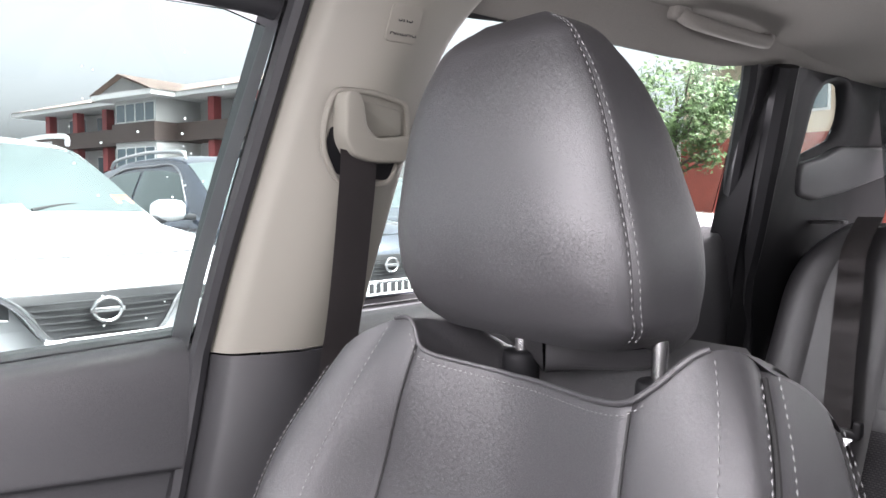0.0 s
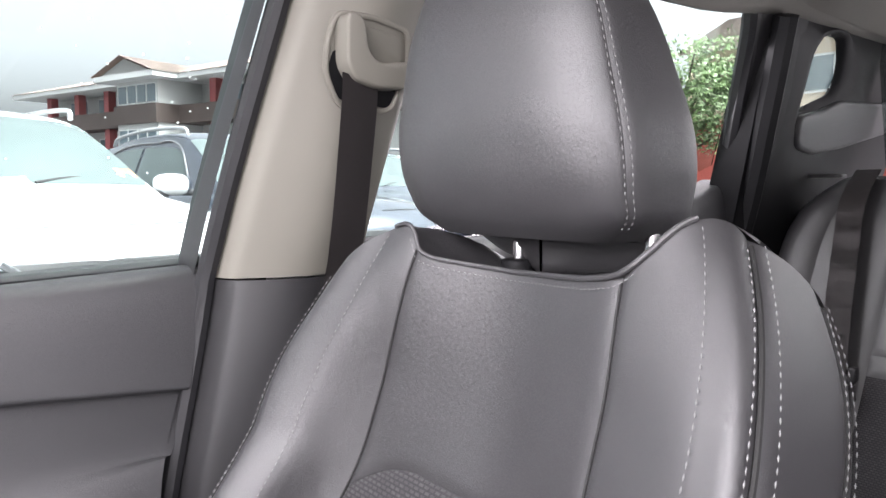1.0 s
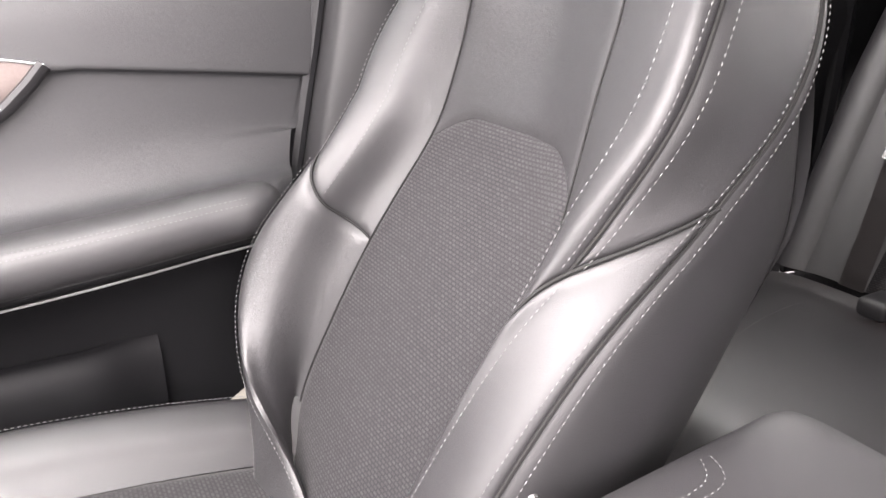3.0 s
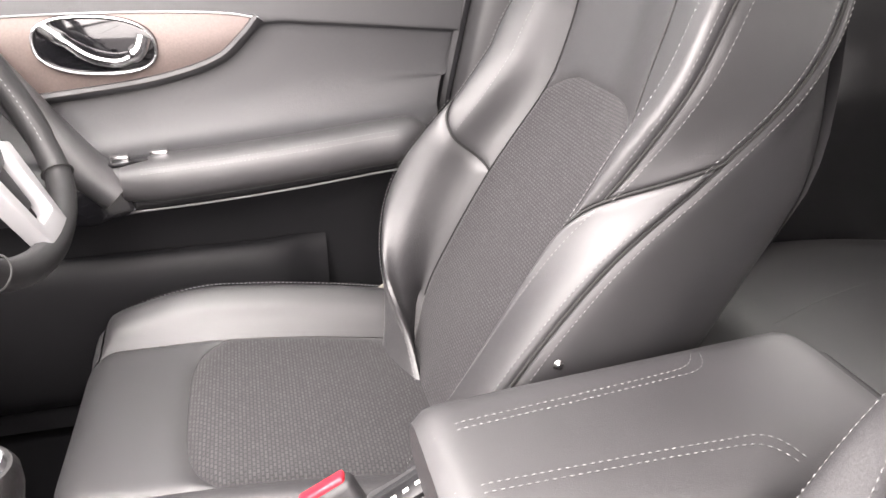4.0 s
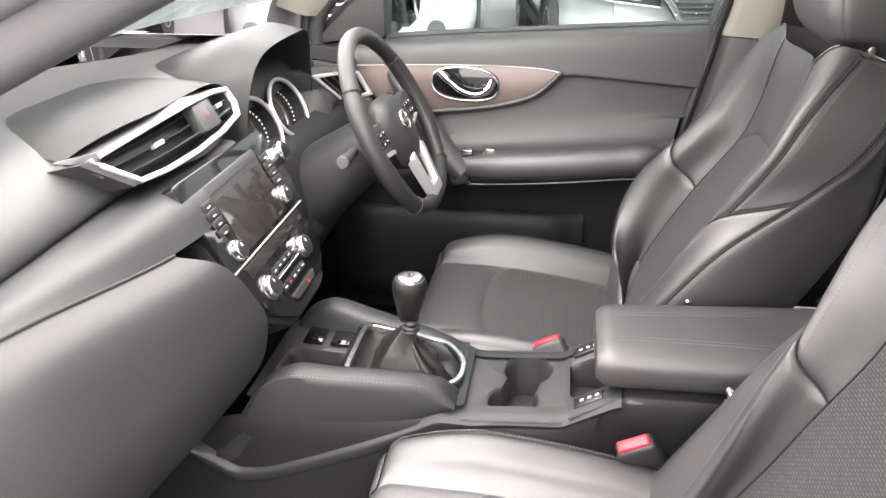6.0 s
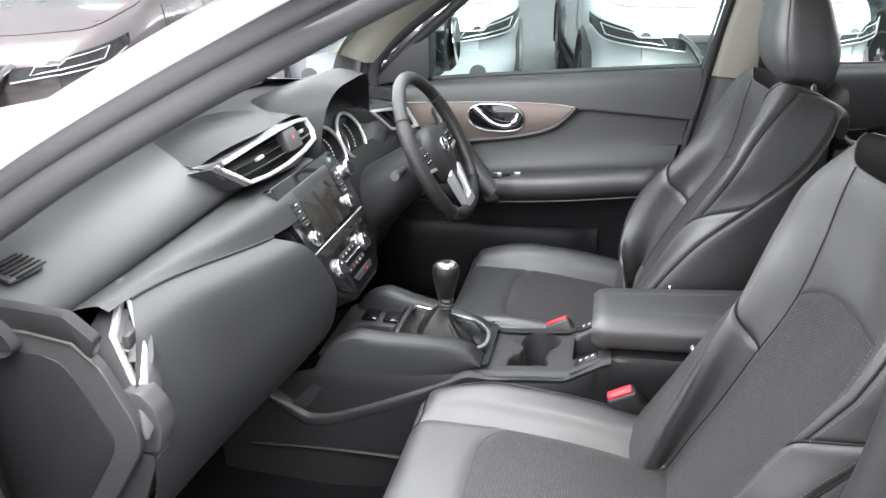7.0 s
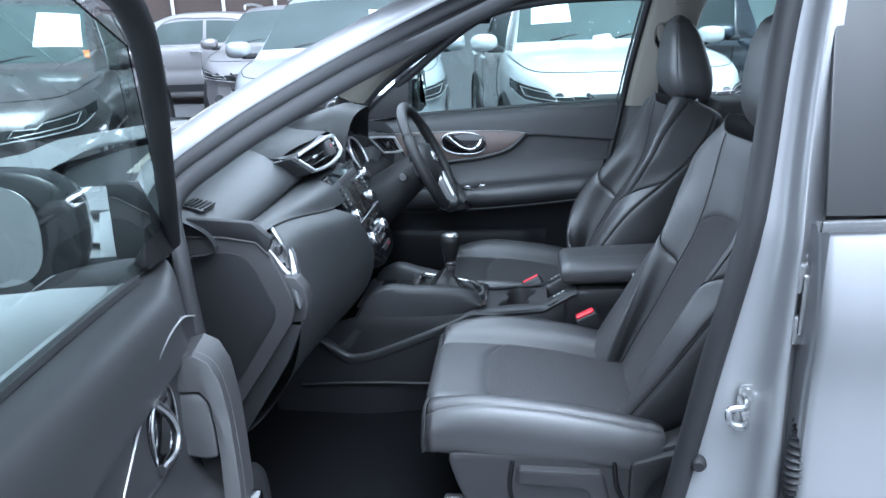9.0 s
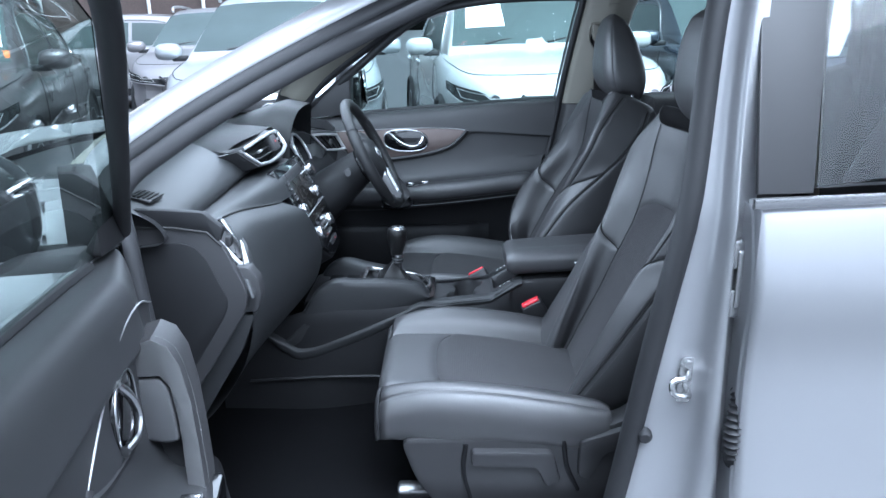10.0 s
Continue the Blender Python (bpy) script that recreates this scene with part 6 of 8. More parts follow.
prism(bm, rounded([(-0.028, -0.06), (0.028, -0.06), (0.020, -0.122), (-0.020, -0.122)], 0.006), lambda a, b, c: W(a, b, c - 0.012), 0.014, 0.003)
part("spoke_recess", bm, DARK, ls)
# column cowl and stalks
col = thing("steering_column", "black steering column cowl with stalks", "steering column", (-0.5, 0.36, 0.8))
bm = bmesh.new()
rings = []
for t in np.linspace(0, 1, 10):
    p = wc - wn_ * (0.045 + 0.22 * t) + Vector((0, 0, -0.012 - 0.02 * t))
    rx, rz = 0.062 + 0.04 * t, 0.055 + 0.035 * t
    rings.append([p + Vector((0, rx * math.copysign(abs(math.cos(a)) ** 0.8, math.cos(a)), 0)) + wu * (rz * math.copysign(abs(math.sin(a)) ** 0.8, math.sin(a)) - 0.03 * t) for a in np.linspace(0, 2 * math.pi, 28, endpoint=False)])
loft(bm, rings)
part("cowl", bm, DEEP, col)
for s in (-1, 1):
    bm = bmesh.new()
    a = wc - wn_ * 0.085
    pts = spline([a + Vector((0, s * 0.05, 0)), a + Vector((0.004, s * 0.10, 0.004)), a + Vector((0.010, s * 0.150, 0.012)), a + Vector((0.014, s * 0.178, 0.018))], 5)
    tube(bm, pts, [0.009] * 9 + [0.0125] * (len(pts) - 9), 10)
    part("stalk", bm, HARD, col)
    bm = bmesh.new()
    tube(bm, [pts[-1], pts[-1] + (pts[-1] - pts[-2]) * 0.4], [0.0125, 0.010], 12)
    part("stalk_tip", bm, HARD, col)
bm = bmesh.new()
rbox(bm, (-0.60, 0.36, 0.72), (0.16, 0.44, 0.22), 0.05, 4, m=Matrix.Rotation(radians(35), 4, "Y"))
part("lower_cowl", bm, DARK, col)

# ---- centre console ----
con = thing("centre_console", "black centre console with gaiter, cup holders and armrest", "centre console", (-0.1, 0, 0.36))
bm = bmesh.new()
rings = []
for x, z, w in spline([(-0.74, 0.56, 0.135), (-0.60, 0.60, 0.140), (-0.47, 0.640, 0.142), (-0.30, 0.640, 0.124), (-0.16, 0.628, 0.100), (-0.06, 0.624, 0.100), (0.0, 0.640, 0.098), (0.05, 0.670, 0.094), (0.09, 0.690, 0.090), (0.30, 0.695, 0.092), (0.46, 0.68, 0.092)], 6):
    rings.append([(x, -w - 0.004, 0.34), (x, -w - 0.002, 0.48), (x, -w, z - 0.05), (x, -w + 0.001, z - 0.012), (x, -w + 0.008, z - 0.002), (x, -w + 0.02, z - 0.10), (x, w - 0.02, z - 0.10), (x, w - 0.008, z - 0.002), (x, w - 0.001, z - 0.012), (x, w, z - 0.05), (x, w + 0.002, 0.48), (x, w + 0.004, 0.34)])
loft(bm, rings, closed=False)
part("lower_console", bm, DEEP, con, "charcoal lower console")
for s in (-1, 1):
    bm = bmesh.new()
    tube(bm, [(x, s * 0.150, 0.425 + 0.02 * math.cos((x + 0.4) * 4)) for x in np.linspace(-0.66, 0.05, 24)], 0.005, 6)
    part("carpet_edge", bm, DEEP, con)
# top plate with two cup wells and a tray, built as rims round the openings
deck = lambda x: float(np.interp(x, [-0.50, -0.30, -0.14, 0.0, 0.08], [0.652, 0.648, 0.630, 0.642, 0.690]))


def plate_with_hole(outer, hole, zfun, depth, material, name, parent, n=64, taper=0.9, floor=True):
    cx = sum(p[0] for p in hole) / len(hole)
    cy = sum(p[1] for p in hole) / len(hole)

    def reach(poly, dx, dy):
        best = 9
        for j in range(len(poly)):
            (x1, y1), (x2, y2) = poly[j], poly[(j + 1) % len(poly)]
            den = dx * (y2 - y1) - dy * (x2 - x1)
            if abs(den) < 1e-12:
                continue
            t = ((x1 - cx) * (y2 - y1) - (y1 - cy) * (x2 - x1)) / den
            s = ((x1 - cx) * dy - (y1 - cy) * dx) / den
            if t > 0 and -1e-6 <= s <= 1 + 1e-6:
                best = min(best, t)
        return best
    P = []
    for i in range(n):
        a = 2 * math.pi * (i + 0.5) / n
        dx, dy = math.cos(a), math.sin(a)
        ro, ri = reach(outer, dx, dy), reach(hole, dx, dy)
        row = []
        for t in (1.0, 0.5, 0.1):
            r = ri + (ro - ri) * t
            row.append((cx + dx * r, cy + dy * r, zfun(cx + dx * r)))
        row.append((cx + dx * ri, cy + dy * ri, zfun(cx + dx * ri) - 0.003))
        row.append((cx + dx * (ri - 0.003), cy + dy * (ri - 0.003), zfun(cx + dx * ri) - 0.012))
        row.append((cx + dx * ri * taper, cy + dy * ri * taper, zfun(cx) - depth))
        if floor:
            row.append((cx + dx * 0.001, cy + dy * 0.001, zfun(cx) - depth))
        P.append(row)
    bm = bmesh.new()
    sheet(bm, np.array(P), close_u=True)
    bmesh.ops.recalc_face_normals(bm, faces=bm.faces)
    return part(name, bm, material, parent)


# front tray
plate_with_hole([(-0.50, -0.115), (-0.35, -0.118), (-0.35, 0.118), (-0.50, 0.115)], rounded([(-0.475, -0.085), (-0.372, -0.085), (-0.372, 0.030), (-0.475, 0.030)], 0.02), deck, 0.05, HARD, "front_tray", con)
bm = bmesh.new()
for k in range(2):
    rbox(bm, (-0.44 + 0.05 * k, 0.065, deck(-0.42) + 0.004), (0.036, 0.05, 0.006), 0.002)
part("tray_switch", bm, GLOSS, con)
# cup holders
c1, c2, rr = (-0.058, 0.040), (-0.078, -0.042), 0.040
axis = math.atan2(c2[1] - c1[1], c2[0] - c1[0])
loop = [(c1[0] + rr * math.cos(axis + math.pi + a), c1[1] + rr * math.sin(axis + math.pi + a)) for a in np.linspace(-2.35, 2.35, 26)]
loop += [(c2[0] + rr * math.cos(axis + a), c2[1] + rr * math.sin(axis + a)) for a in np.linspace(-2.35, 2.35, 26)]
plate_with_hole([(-0.165, -0.098), (0.005, -0.097), (0.005, 0.097), (-0.165, 0.098)], loop, deck, 0.075, HARD, "cup_well", con, n=96, taper=0.86)
bm = bmesh.new()
rbox(bm, (-0.073, -0.005, deck(-0.07) - 0.070), (0.05, 0.035, 0.004), 0.002)
part("cup_floor_rib", bm, SOFT, con)
# rear tray with switches
plate_with_hole([(0.005, -0.097), (0.085, -0.090), (0.085, 0.090), (0.005, 0.097)], rounded([(0.012, -0.044), (0.078, -0.044), (0.078, 0.044), (0.012, 0.044)], 0.008), lambda x: deck(x) + 0.002, 0.06, HARD, "rear_tray", con)
for y in (-0.068, 0.068):
    bm = bmesh.new()
    rbox(bm, (0.040, y, deck(0.040) + 0.002), (0.050, 0.024, 0.010), 0.003, m=Matrix.Rotation(radians(-31), 4, "Y"))
    sw = part("heater_switch", bm, KEYCAP, con, "seat heater switch")
    bm = bmesh.new()
    bars(bm, [(0.026 + 0.011 * k, y - 0.002, 0.005) for k in range(3)], lambda a, b, c: Vector((a, b, deck(a) + 0.0082 + c)), 0.004)
    part("switch_mark", bm, WHITEPRINT, sw, smooth=False)
# gear gaiter
bm = bmesh.new()
gf = rounded([(-0.348, -0.073), (-0.200, -0.068), (-0.165, -0.028), (-0.165, 0.028), (-0.200, 0.068), (-0.348, 0.073)], 0.022, 5)
gz = lambda a: float(np.interp(a, [-0.35, -0.165], [0.682, 0.652]))
band(bm, [(a, b, gz(a)) for a, b in gf], (0.16, 0, 1), 0.004, 0.006, 0.006)
part("gaiter_frame", bm, CHROME, con, "chrome gaiter frame")
plate_with_hole([(-0.362, -0.090), (-0.152, -0.084), (-0.152, 0.084), (-0.362, 0.090)], gf, lambda x: gz(x) - 0.006, 0.034, GLOSS, "gaiter_plate", con, floor=False)
bm = bmesh.new()
gx, gy = -0.255, 0.012
P = []
dense = []
for i in range(len(gf)):
    p, q = gf[i], gf[(i + 1) % len(gf)]
    dense += [(p[0] + (q[0] - p[0]) * k / 2, p[1] + (q[1] - p[1]) * k / 2) for k in range(2)]
for i, (a, b) in enumerate(dense):
    row = []
    ang = math.atan2(b - gy, a - gx)
    for t in np.linspace(0, 1, 14):
        s = (1 - t) ** 1.0 * (1 - 0.10 * math.sin(math.pi * t)) + 0.10 * t
        fold = 0.006 * math.sin(9 * ang + 4 * t) * math.sin(math.pi * t)
        drop = -0.020 * math.sin(math.pi * min(1, t * 2.2)) * (t < 0.46)
        row.append((gx + (a - gx) * s + fold * math.cos(ang), gy + (b - gy) * s + fold * math.sin(ang), gz(a) - 0.008 + drop + 0.052 * max(0, t - 0.25) ** 1.3 / 0.75 ** 1.3))
    P.append(row)
sheet(bm, np.array(P), close_u=True)
part("gaiter", bm, GAITER, con, "folded black leather gaiter")
lever = thing("gear_lever", "gear lever with black and chrome knob", "gear lever", (gx, gy, 0.70))
bm = bmesh.new()
tube(bm, [(gx, gy, 0.70), (gx, gy, 0.728)], 0.011, 14)
part("shaft", bm, HARD, lever)
bm = bmesh.new()
tube(bm, spline([(gx, gy, 0.716), (gx, gy, 0.722), (gx + 0.001, gy, 0.730)], 4), [0.014, 0.016, 0.0165, 0.016, 0.015, 0.016, 0.0165, 0.016, 0.014], 16)
part("collar", bm, HARD, lever)
bm = bmesh.new()
tube(bm, [(gx, gy, 0.735), (gx, gy, 0.742)], 0.0165, 20)
part("chrome_ring", bm, CHROME, lever, "chrome ring")
bm = bmesh.new()
kz = [0.738, 0.746, 0.760, 0.778, 0.796, 0.808, 0.815, 0.817]
kr = [0.0145, 0.0175, 0.0205, 0.0250, 0.0282, 0.0278, 0.0240, 0.011]
tube(bm, [(gx - 0.002 + 0.06 * (z - 0.738), gy, z) for z in kz], kr, 22)
part("knob", bm, GAITER, lever, "black leather gear knob")
bm = bmesh.new()
tube(bm, [(gx + 0.003, gy, 0.813), (gx + 0.003, gy, 0.819), (gx + 0.003, gy, 0.821)], [0.0215, 0.0190, 0.011], 22)
part("knob_top", bm, CHROME, lever, "chrome knob top with shift pattern")
bm = bmesh.new()
for k in (-0.007, 0, 0.007):
    rbox(bm, (gx + 0.003, gy + k, 0.8212), (0.014, 0.0014, 0.0012), 0)
rbox(bm, (gx + 0.003, gy, 0.8212), (0.0014, 0.0155, 0.0012), 0)
part("shift_pattern", bm, DARK, lever, smooth=False)
# padded knee wings
for s in (-1, 1):
    w = thing("console_knee_pad", "padded black knee wing with stitched edge", "console pad", (-0.33, s * 0.13, 0.6), "knee pads")
    top = curve([-0.552, -0.508, -0.470, -0.428, -0.35, -0.274, -0.212, -0.185, -0.164], [0.556, 0.620, 0.680, 0.709, 0.708, 0.702, 0.690, 0.678, 0.652])
    low = curve([-0.552, -0.530, -0.488, -0.411, -0.303, -0.213, -0.164], [0.545, 0.527, 0.526, 0.549, 0.588, 0.623, 0.645])
    out_y = curve([-0.62, -0.552, -0.44, -0.30, -0.164, -0.10], [0.160, 0.146, 0.136, 0.120, 0.094, 0.090])
    drop = lambda x: (0.026 * min(1, max(0, (x + 0.50) / 0.20)) if s > 0 else 0.0)
    P = []
    for x in np.linspace(-0.551, -0.165, 48):
        a = low(x)
        b = max(top(x) - drop(x), a + 0.004)
        k = min(1, (b - a) / 0.05)
        y0 = out_y(x)
        P.append([(x, s * (y0 + dy), z) for dy, z in spline([(-0.024, a), (-0.008, a + 0.03 * (b - a)), (0.0, a + 0.14 * (b - a)), (0.003, a + 0.5 * (b - a)), (0.0, b - 0.016 * k), (-0.006, b - 0.004 * k), (-0.016, b), (-0.034, b - 0.001 * k), (-0.046, b - 0.012 * k), (-0.05, b - 0.05 * k)], 2)])
    bm = bmesh.new()
    sheet(bm, np.array(P))
    part("pad", bm, DASHSKIN, w)
    bm = bmesh.new()
    stitches(bm, [(x, s * (out_y(x) - 0.005), top(x) - drop(x) - 0.0035) for x in np.linspace(-0.50, -0.20, 60)], 0.0065, 0.0045, 0.0006)
    part("pad_stitching", bm, THREAD, w, smooth=False)
    # moulded strip that sweeps under the pad
    bm = bmesh.new()
    P = []
    for x in np.linspace(-0.615, 0.085, 60):
        a = low(x) if -0.551 < x < -0.165 else (0.545 - 0.62 * (x + 0.551) if x < -0.2 else deck(x))
        a = min(a, deck(x) - 0.004)
        k = min(1, max(0.05, (x + 0.615) / 0.05))
        wide = 0.036 * (1 - 0.5 * min(1, max(0, (x + 0.3) / 0.2)))
        y0 = out_y(min(x, -0.10)) + 0.002 * max(0, x + 0.1)
        P.append([(x, s * (y0 + dy), a + 0.006 - dz * k) for dy, dz in spline([(-0.024, -0.004), (-0.004, -0.002), (0.008, 0.006), (0.010, 0.4 * wide), (0.006, 0.85 * wide), (-0.004, wide)], 3)])
    sheet(bm, np.array(P))
    part("lower_strip", bm, DASHSKIN, w)
# armrest
rings = []
for x in np.linspace(0.046, 0.415, 34):
    k = min(1, (x - 0.046) / 0.03)
    k2 = min(1, (0.415 - x) / 0.02)
    k = math.sqrt(max(0, 1 - (1 - k) ** 2)) * (0.75 + 0.25 * math.sqrt(max(0, 1 - (1 - k2) ** 2)))
    zc = 0.727 + 0.045 * (x - 0.05)
    w = 0.087 + 0.010 * (x - 0.05) / 0.35
    h = 0.030 * (0.60 + 0.40 * k)
    rings.append([(x, w * (0.9 + 0.1 * k) * math.copysign(abs(math.cos(a)) ** 0.42, math.cos(a)), zc + h * math.copysign(abs(math.sin(a)) ** 0.60, math.sin(a)) + 0.006 * max(0, math.sin(a)) * math.cos(a) ** 0) for a in np.linspace(0, 2 * math.pi, 44, endpoint=False)])
bm = bmesh.new()
loft(bm, rings)
arm = part("armrest", bm, LEATHER, con, "padded black leather armrest lid")
zt = lambda x, y: 0.727 + 0.045 * (x - 0.05) + 0.030 * max(0.0, 1 - (abs(y) / 0.092) ** 4.76) ** 0.30 + 0.006 * max(0.0, 1 - (abs(y) / 0.092) ** 4.76) ** 0.5 + 0.0006
for s in (1, -1):
    for off in (0, 0.008):
        yy = 0.030 + off
        q = [(0.055, -yy), (0.15, -yy - 0.004), (0.26, -yy - 0.010), (0.300 - off, -yy - 0.016), (0.318 - off, -0.076)]
        bm = bmesh.new()
        stitches(bm, [(x, s * y, zt(x, y) - (0.004 if x < 0.075 else 0)) for x, y in spline(q, 8)], 0.0065, 0.0045, 0.0006)
        part("lid_stitching", bm, THREAD, arm, smooth=False)
bm = bmesh.new()
rbox(bm, (0.255, 0, 0.650), (0.34, 0.176, 0.08), 0.012, 3)
part("armrest_box", bm, HARD, arm)
bm = bmesh.new()
rbox(bm, (0.445, 0, 0.712), (0.045, 0.17, 0.07), 0.012, 3)
part("armrest_hinge", bm, HARD, arm)

# ---- seat belt buckles by the console ----
for (x, y, z), tilt in (((-0.030, 0.112, 0.650), -18), ((0.105, -0.125, 0.640), -18)):
    b = thing("belt_buckle", "black seat belt buckle with red release button", "belt buckle", (x, y, z - 0.1), "front buckles")
    rot = Matrix.Rotation(radians(-28), 4, "Y") @ Matrix.Rotation(radians(tilt if y > 0 else -tilt), 4, "X")
    bm = bmesh.new()
    rbox(bm, (0, 0, -0.045), (0.058, 0.028, 0.09), 0.007, 3)
    bm.transform(Matrix.Translation((x, y, z)) @ rot)
    part("buckle_body", bm, HARD, b)
    bm = bmesh.new()
    rbox(bm, (0, 0, 0.001), (0.048, 0.018, 0.008), 0.003, 3)
    bm.transform(Matrix.Translation((x, y, z)) @ rot)
    part("release_button", bm, RED, b, "red release button")
    bm = bmesh.new()
    tube(bm, [(x + 0.02, y, z - 0.08), (x + 0.06, y, z - 0.16), (x + 0.08, y, z - 0.24)], 0.016, 8, squash=0.4)
    part("buckle_stalk", bm, HARD, b)

# ---- driver's belt on the pillar ----
belt = thing("front_seat_belt", "dark seat belt hanging from a cream pillar guide", "seat belt", (0.47, 0.68, 0.6))
bm = bmesh.new()


def Tp(a, b, c, k=0.85):
    z = 1.236 + (b - 1.236) * k
    return Vector((0.0155 + (a - 0.0155) * k, YP(z) - 0.030 - c, z))


TG = lambda a, b, c: Vector((a, YP(b) - 0.034 - c, b))
band(bm, [TG(a, b, 0.003) for a, b in rounded([(0.380, 1.349), (0.424, 1.350), (0.472, 1.342), (0.481, 1.300), (0.467, 1.257), (0.414, 1.254), (0.397, 1.261), (0.377, 1.290), (0.374, 1.320)], 0.012)], (0, -1, -0.35), 0.001, 0.004, 0.003)
prism(bm, rounded([(0.382, 1.347), (0.424, 1.348), (0.470, 1.340), (0.478, 1.300), (0.464, 1.259), (0.414, 1.257), (0.399, 1.264), (0.379, 1.293), (0.376, 1.319)], 0.012), lambda a, b, c: TG(a, b, c - 0.004), 0.005, 0.002)
part("guide_plate", bm, CREAM, belt, "cream guide surround")
bm = bmesh.new()
prism(bm, rounded([(0.404, 1.341), (0.462, 1.334), (0.470, 1.308), (0.424, 1.303), (0.412, 1.312)], 0.006), lambda a, b, c: TG(a, b, c + 0.0005), 0.005, 0.003)
part("guide_inset", bm, CREAM, belt)
bm = bmesh.new()
prism(bm, rounded([(0.385, 1.316), (0.381, 1.293), (0.399, 1.266), (0.464, 1.261), (0.470, 1.287), (0.423, 1.292), (0.396, 1.304)], 0.008), lambda a, b, c: TG(a, b, c + 0.0008), 0.002, 0)
part("guide_slot", bm, DARK, belt)
bm = bmesh.new()
prism(bm, rounded([(0.381, 1.343), (0.391, 1.346), (0.402, 1.340), (0.412, 1.312), (0.427, 1.302), (0.472, 1.308), (0.477, 1.296), (0.470, 1.288), (0.466, 1.279), (0.428, 1.278), (0.402, 1.284), (0.389, 1.300)], 0.008), lambda a, b, c: TG(a, b, c + 0.001), 0.026, 0.010, 4)
part("guide_cover", bm, CREAM, belt, "cream moulded guide cover")
bm = bmesh.new()
pts = [(0.486, 1.296), (0.484, 1.272), (0.474, 1.20), (0.463, 1.12), (0.452, 1.05), (0.440, 0.95), (0.425, 0.80), (0.41, 0.60)]
P = []
for a, b in spline(pts, 6):
    f = (YP(b) - 0.05 + 0.022) / 0.742
    z = 1.236 + (b - 1.236) * f
    x = 0.0155 + (a - 0.0155) * f
    P.append([(x + 0.024 * u, YP(z) - 0.050 + 0.004 * u - 0.001 * (1 - u * u), z - 0.004 * u) for u in np.linspace(-1, 1, 9)])
sheet(bm, np.array(P))
bmesh.ops.solidify(bm, geom=list(bm.faces), thickness=0.0014)
part("webbing", bm, WEBBING, belt, "dark brown black webbing")
bm = bmesh.new()
rbox(bm, (0.425, 0.672, 1.01), (0.020, 0.020, 0.055), 0.006, 3)
part("belt_tongue_stop", bm, DARK, belt)
bm = bmesh.new()
prism(bm, rounded([(0.529, 1.438), (0.577, 1.438), (0.581, 1.482), (0.533, 1.482)], 0.008), lambda a, b, c: Tp(a, b, c - 0.001, 0.81), 0.002, 0.001)
ab = part("airbag_badge", bm, CREAM, body, "embossed airbag badge")
for txt, z, size in (("SRS", 1.419, 0.012), ("AIRBAG", 1.406, 0.0095)):
    cu = bpy.data.curves.new("lettering", "FONT")
    cu.body, cu.size, cu.extrude, cu.align_x = txt, size, 0.0004, "CENTER"
    tmp = bpy.data.objects.new("lettering", cu)
    scene.collection.objects.link(tmp)
    dg = bpy.context.evaluated_depsgraph_get()
    me = bpy.data.meshes.new_from_object(tmp.evaluated_get(dg))
    bpy.data.objects.remove(tmp)
    me.materials.clear()
    me.materials.append(HARD)
    ob = new("airbag_lettering", me)
    ob.parent = ab
    ob.matrix_local = Matrix.Translation((0.4525, YP(z) - 0.0315, z)) @ Matrix.Rotation(radians(90), 4, "X")

# grab handle and lamp on the headlining
gh = thing("grab_handle", "folded grey beige grab handle on the headlining", "grab handle", (1.05, 0.60, 1.5))
bm = bmesh.new()
tube(bm, spline([(0.93, 0.590, 1.520), (0.935, 0.575, 1.500), (0.97, 0.565, 1.492), (1.05, 0.562, 1.490), (1.13, 0.565, 1.492), (1.165, 0.575, 1.500), (1.17, 0.590, 1.520)], 6), 0.011, 10)
part("bar", bm, LINER, gh)
for x in (0.93, 1.17):
    bm = bmesh.new()
    rbox(bm, (x, 0.588, 1.512), (0.045, 0.035, 0.03), 0.01, 3)
    part("mount", bm, LINER, gh)

# ---- rear bench ----
rs = thing("rear_bench_seat", "black rear bench seat with leather bolsters", "car seat", (1.0, 0, 0.40))
RX = lambda z: 1.24 + 0.5 * (z - 0.58)


def bench_back(y0, y1, side):
    """Surface of one rear backrest; q from its inner (-1) to its outer edge (1)."""
    mid, half = (y0 + y1) / 2, (y1 - y0) / 2

    def S(q, z):
        e = abs(q)
        drop = max(0.0, (z - 1.04) / 0.15)
        w = half - (0.075 if side else 0.02) * drop ** 2.4 * (q > 0 or not side) - 0.03 * max(0.0, (0.9 - z) / 0.35) * (q > 0) * bool(side)
        x = RX(z) - 0.022 * math.exp(-((e - 0.78) / 0.16) ** 2) + 0.075 * max(0.0, e - 0.86) ** 1.6 / 0.0431 + 0.035 * max(0.0, (z - 1.12) / 0.07) ** 2
        return (x, (side or 1) * (mid + q * w), z)
    return S


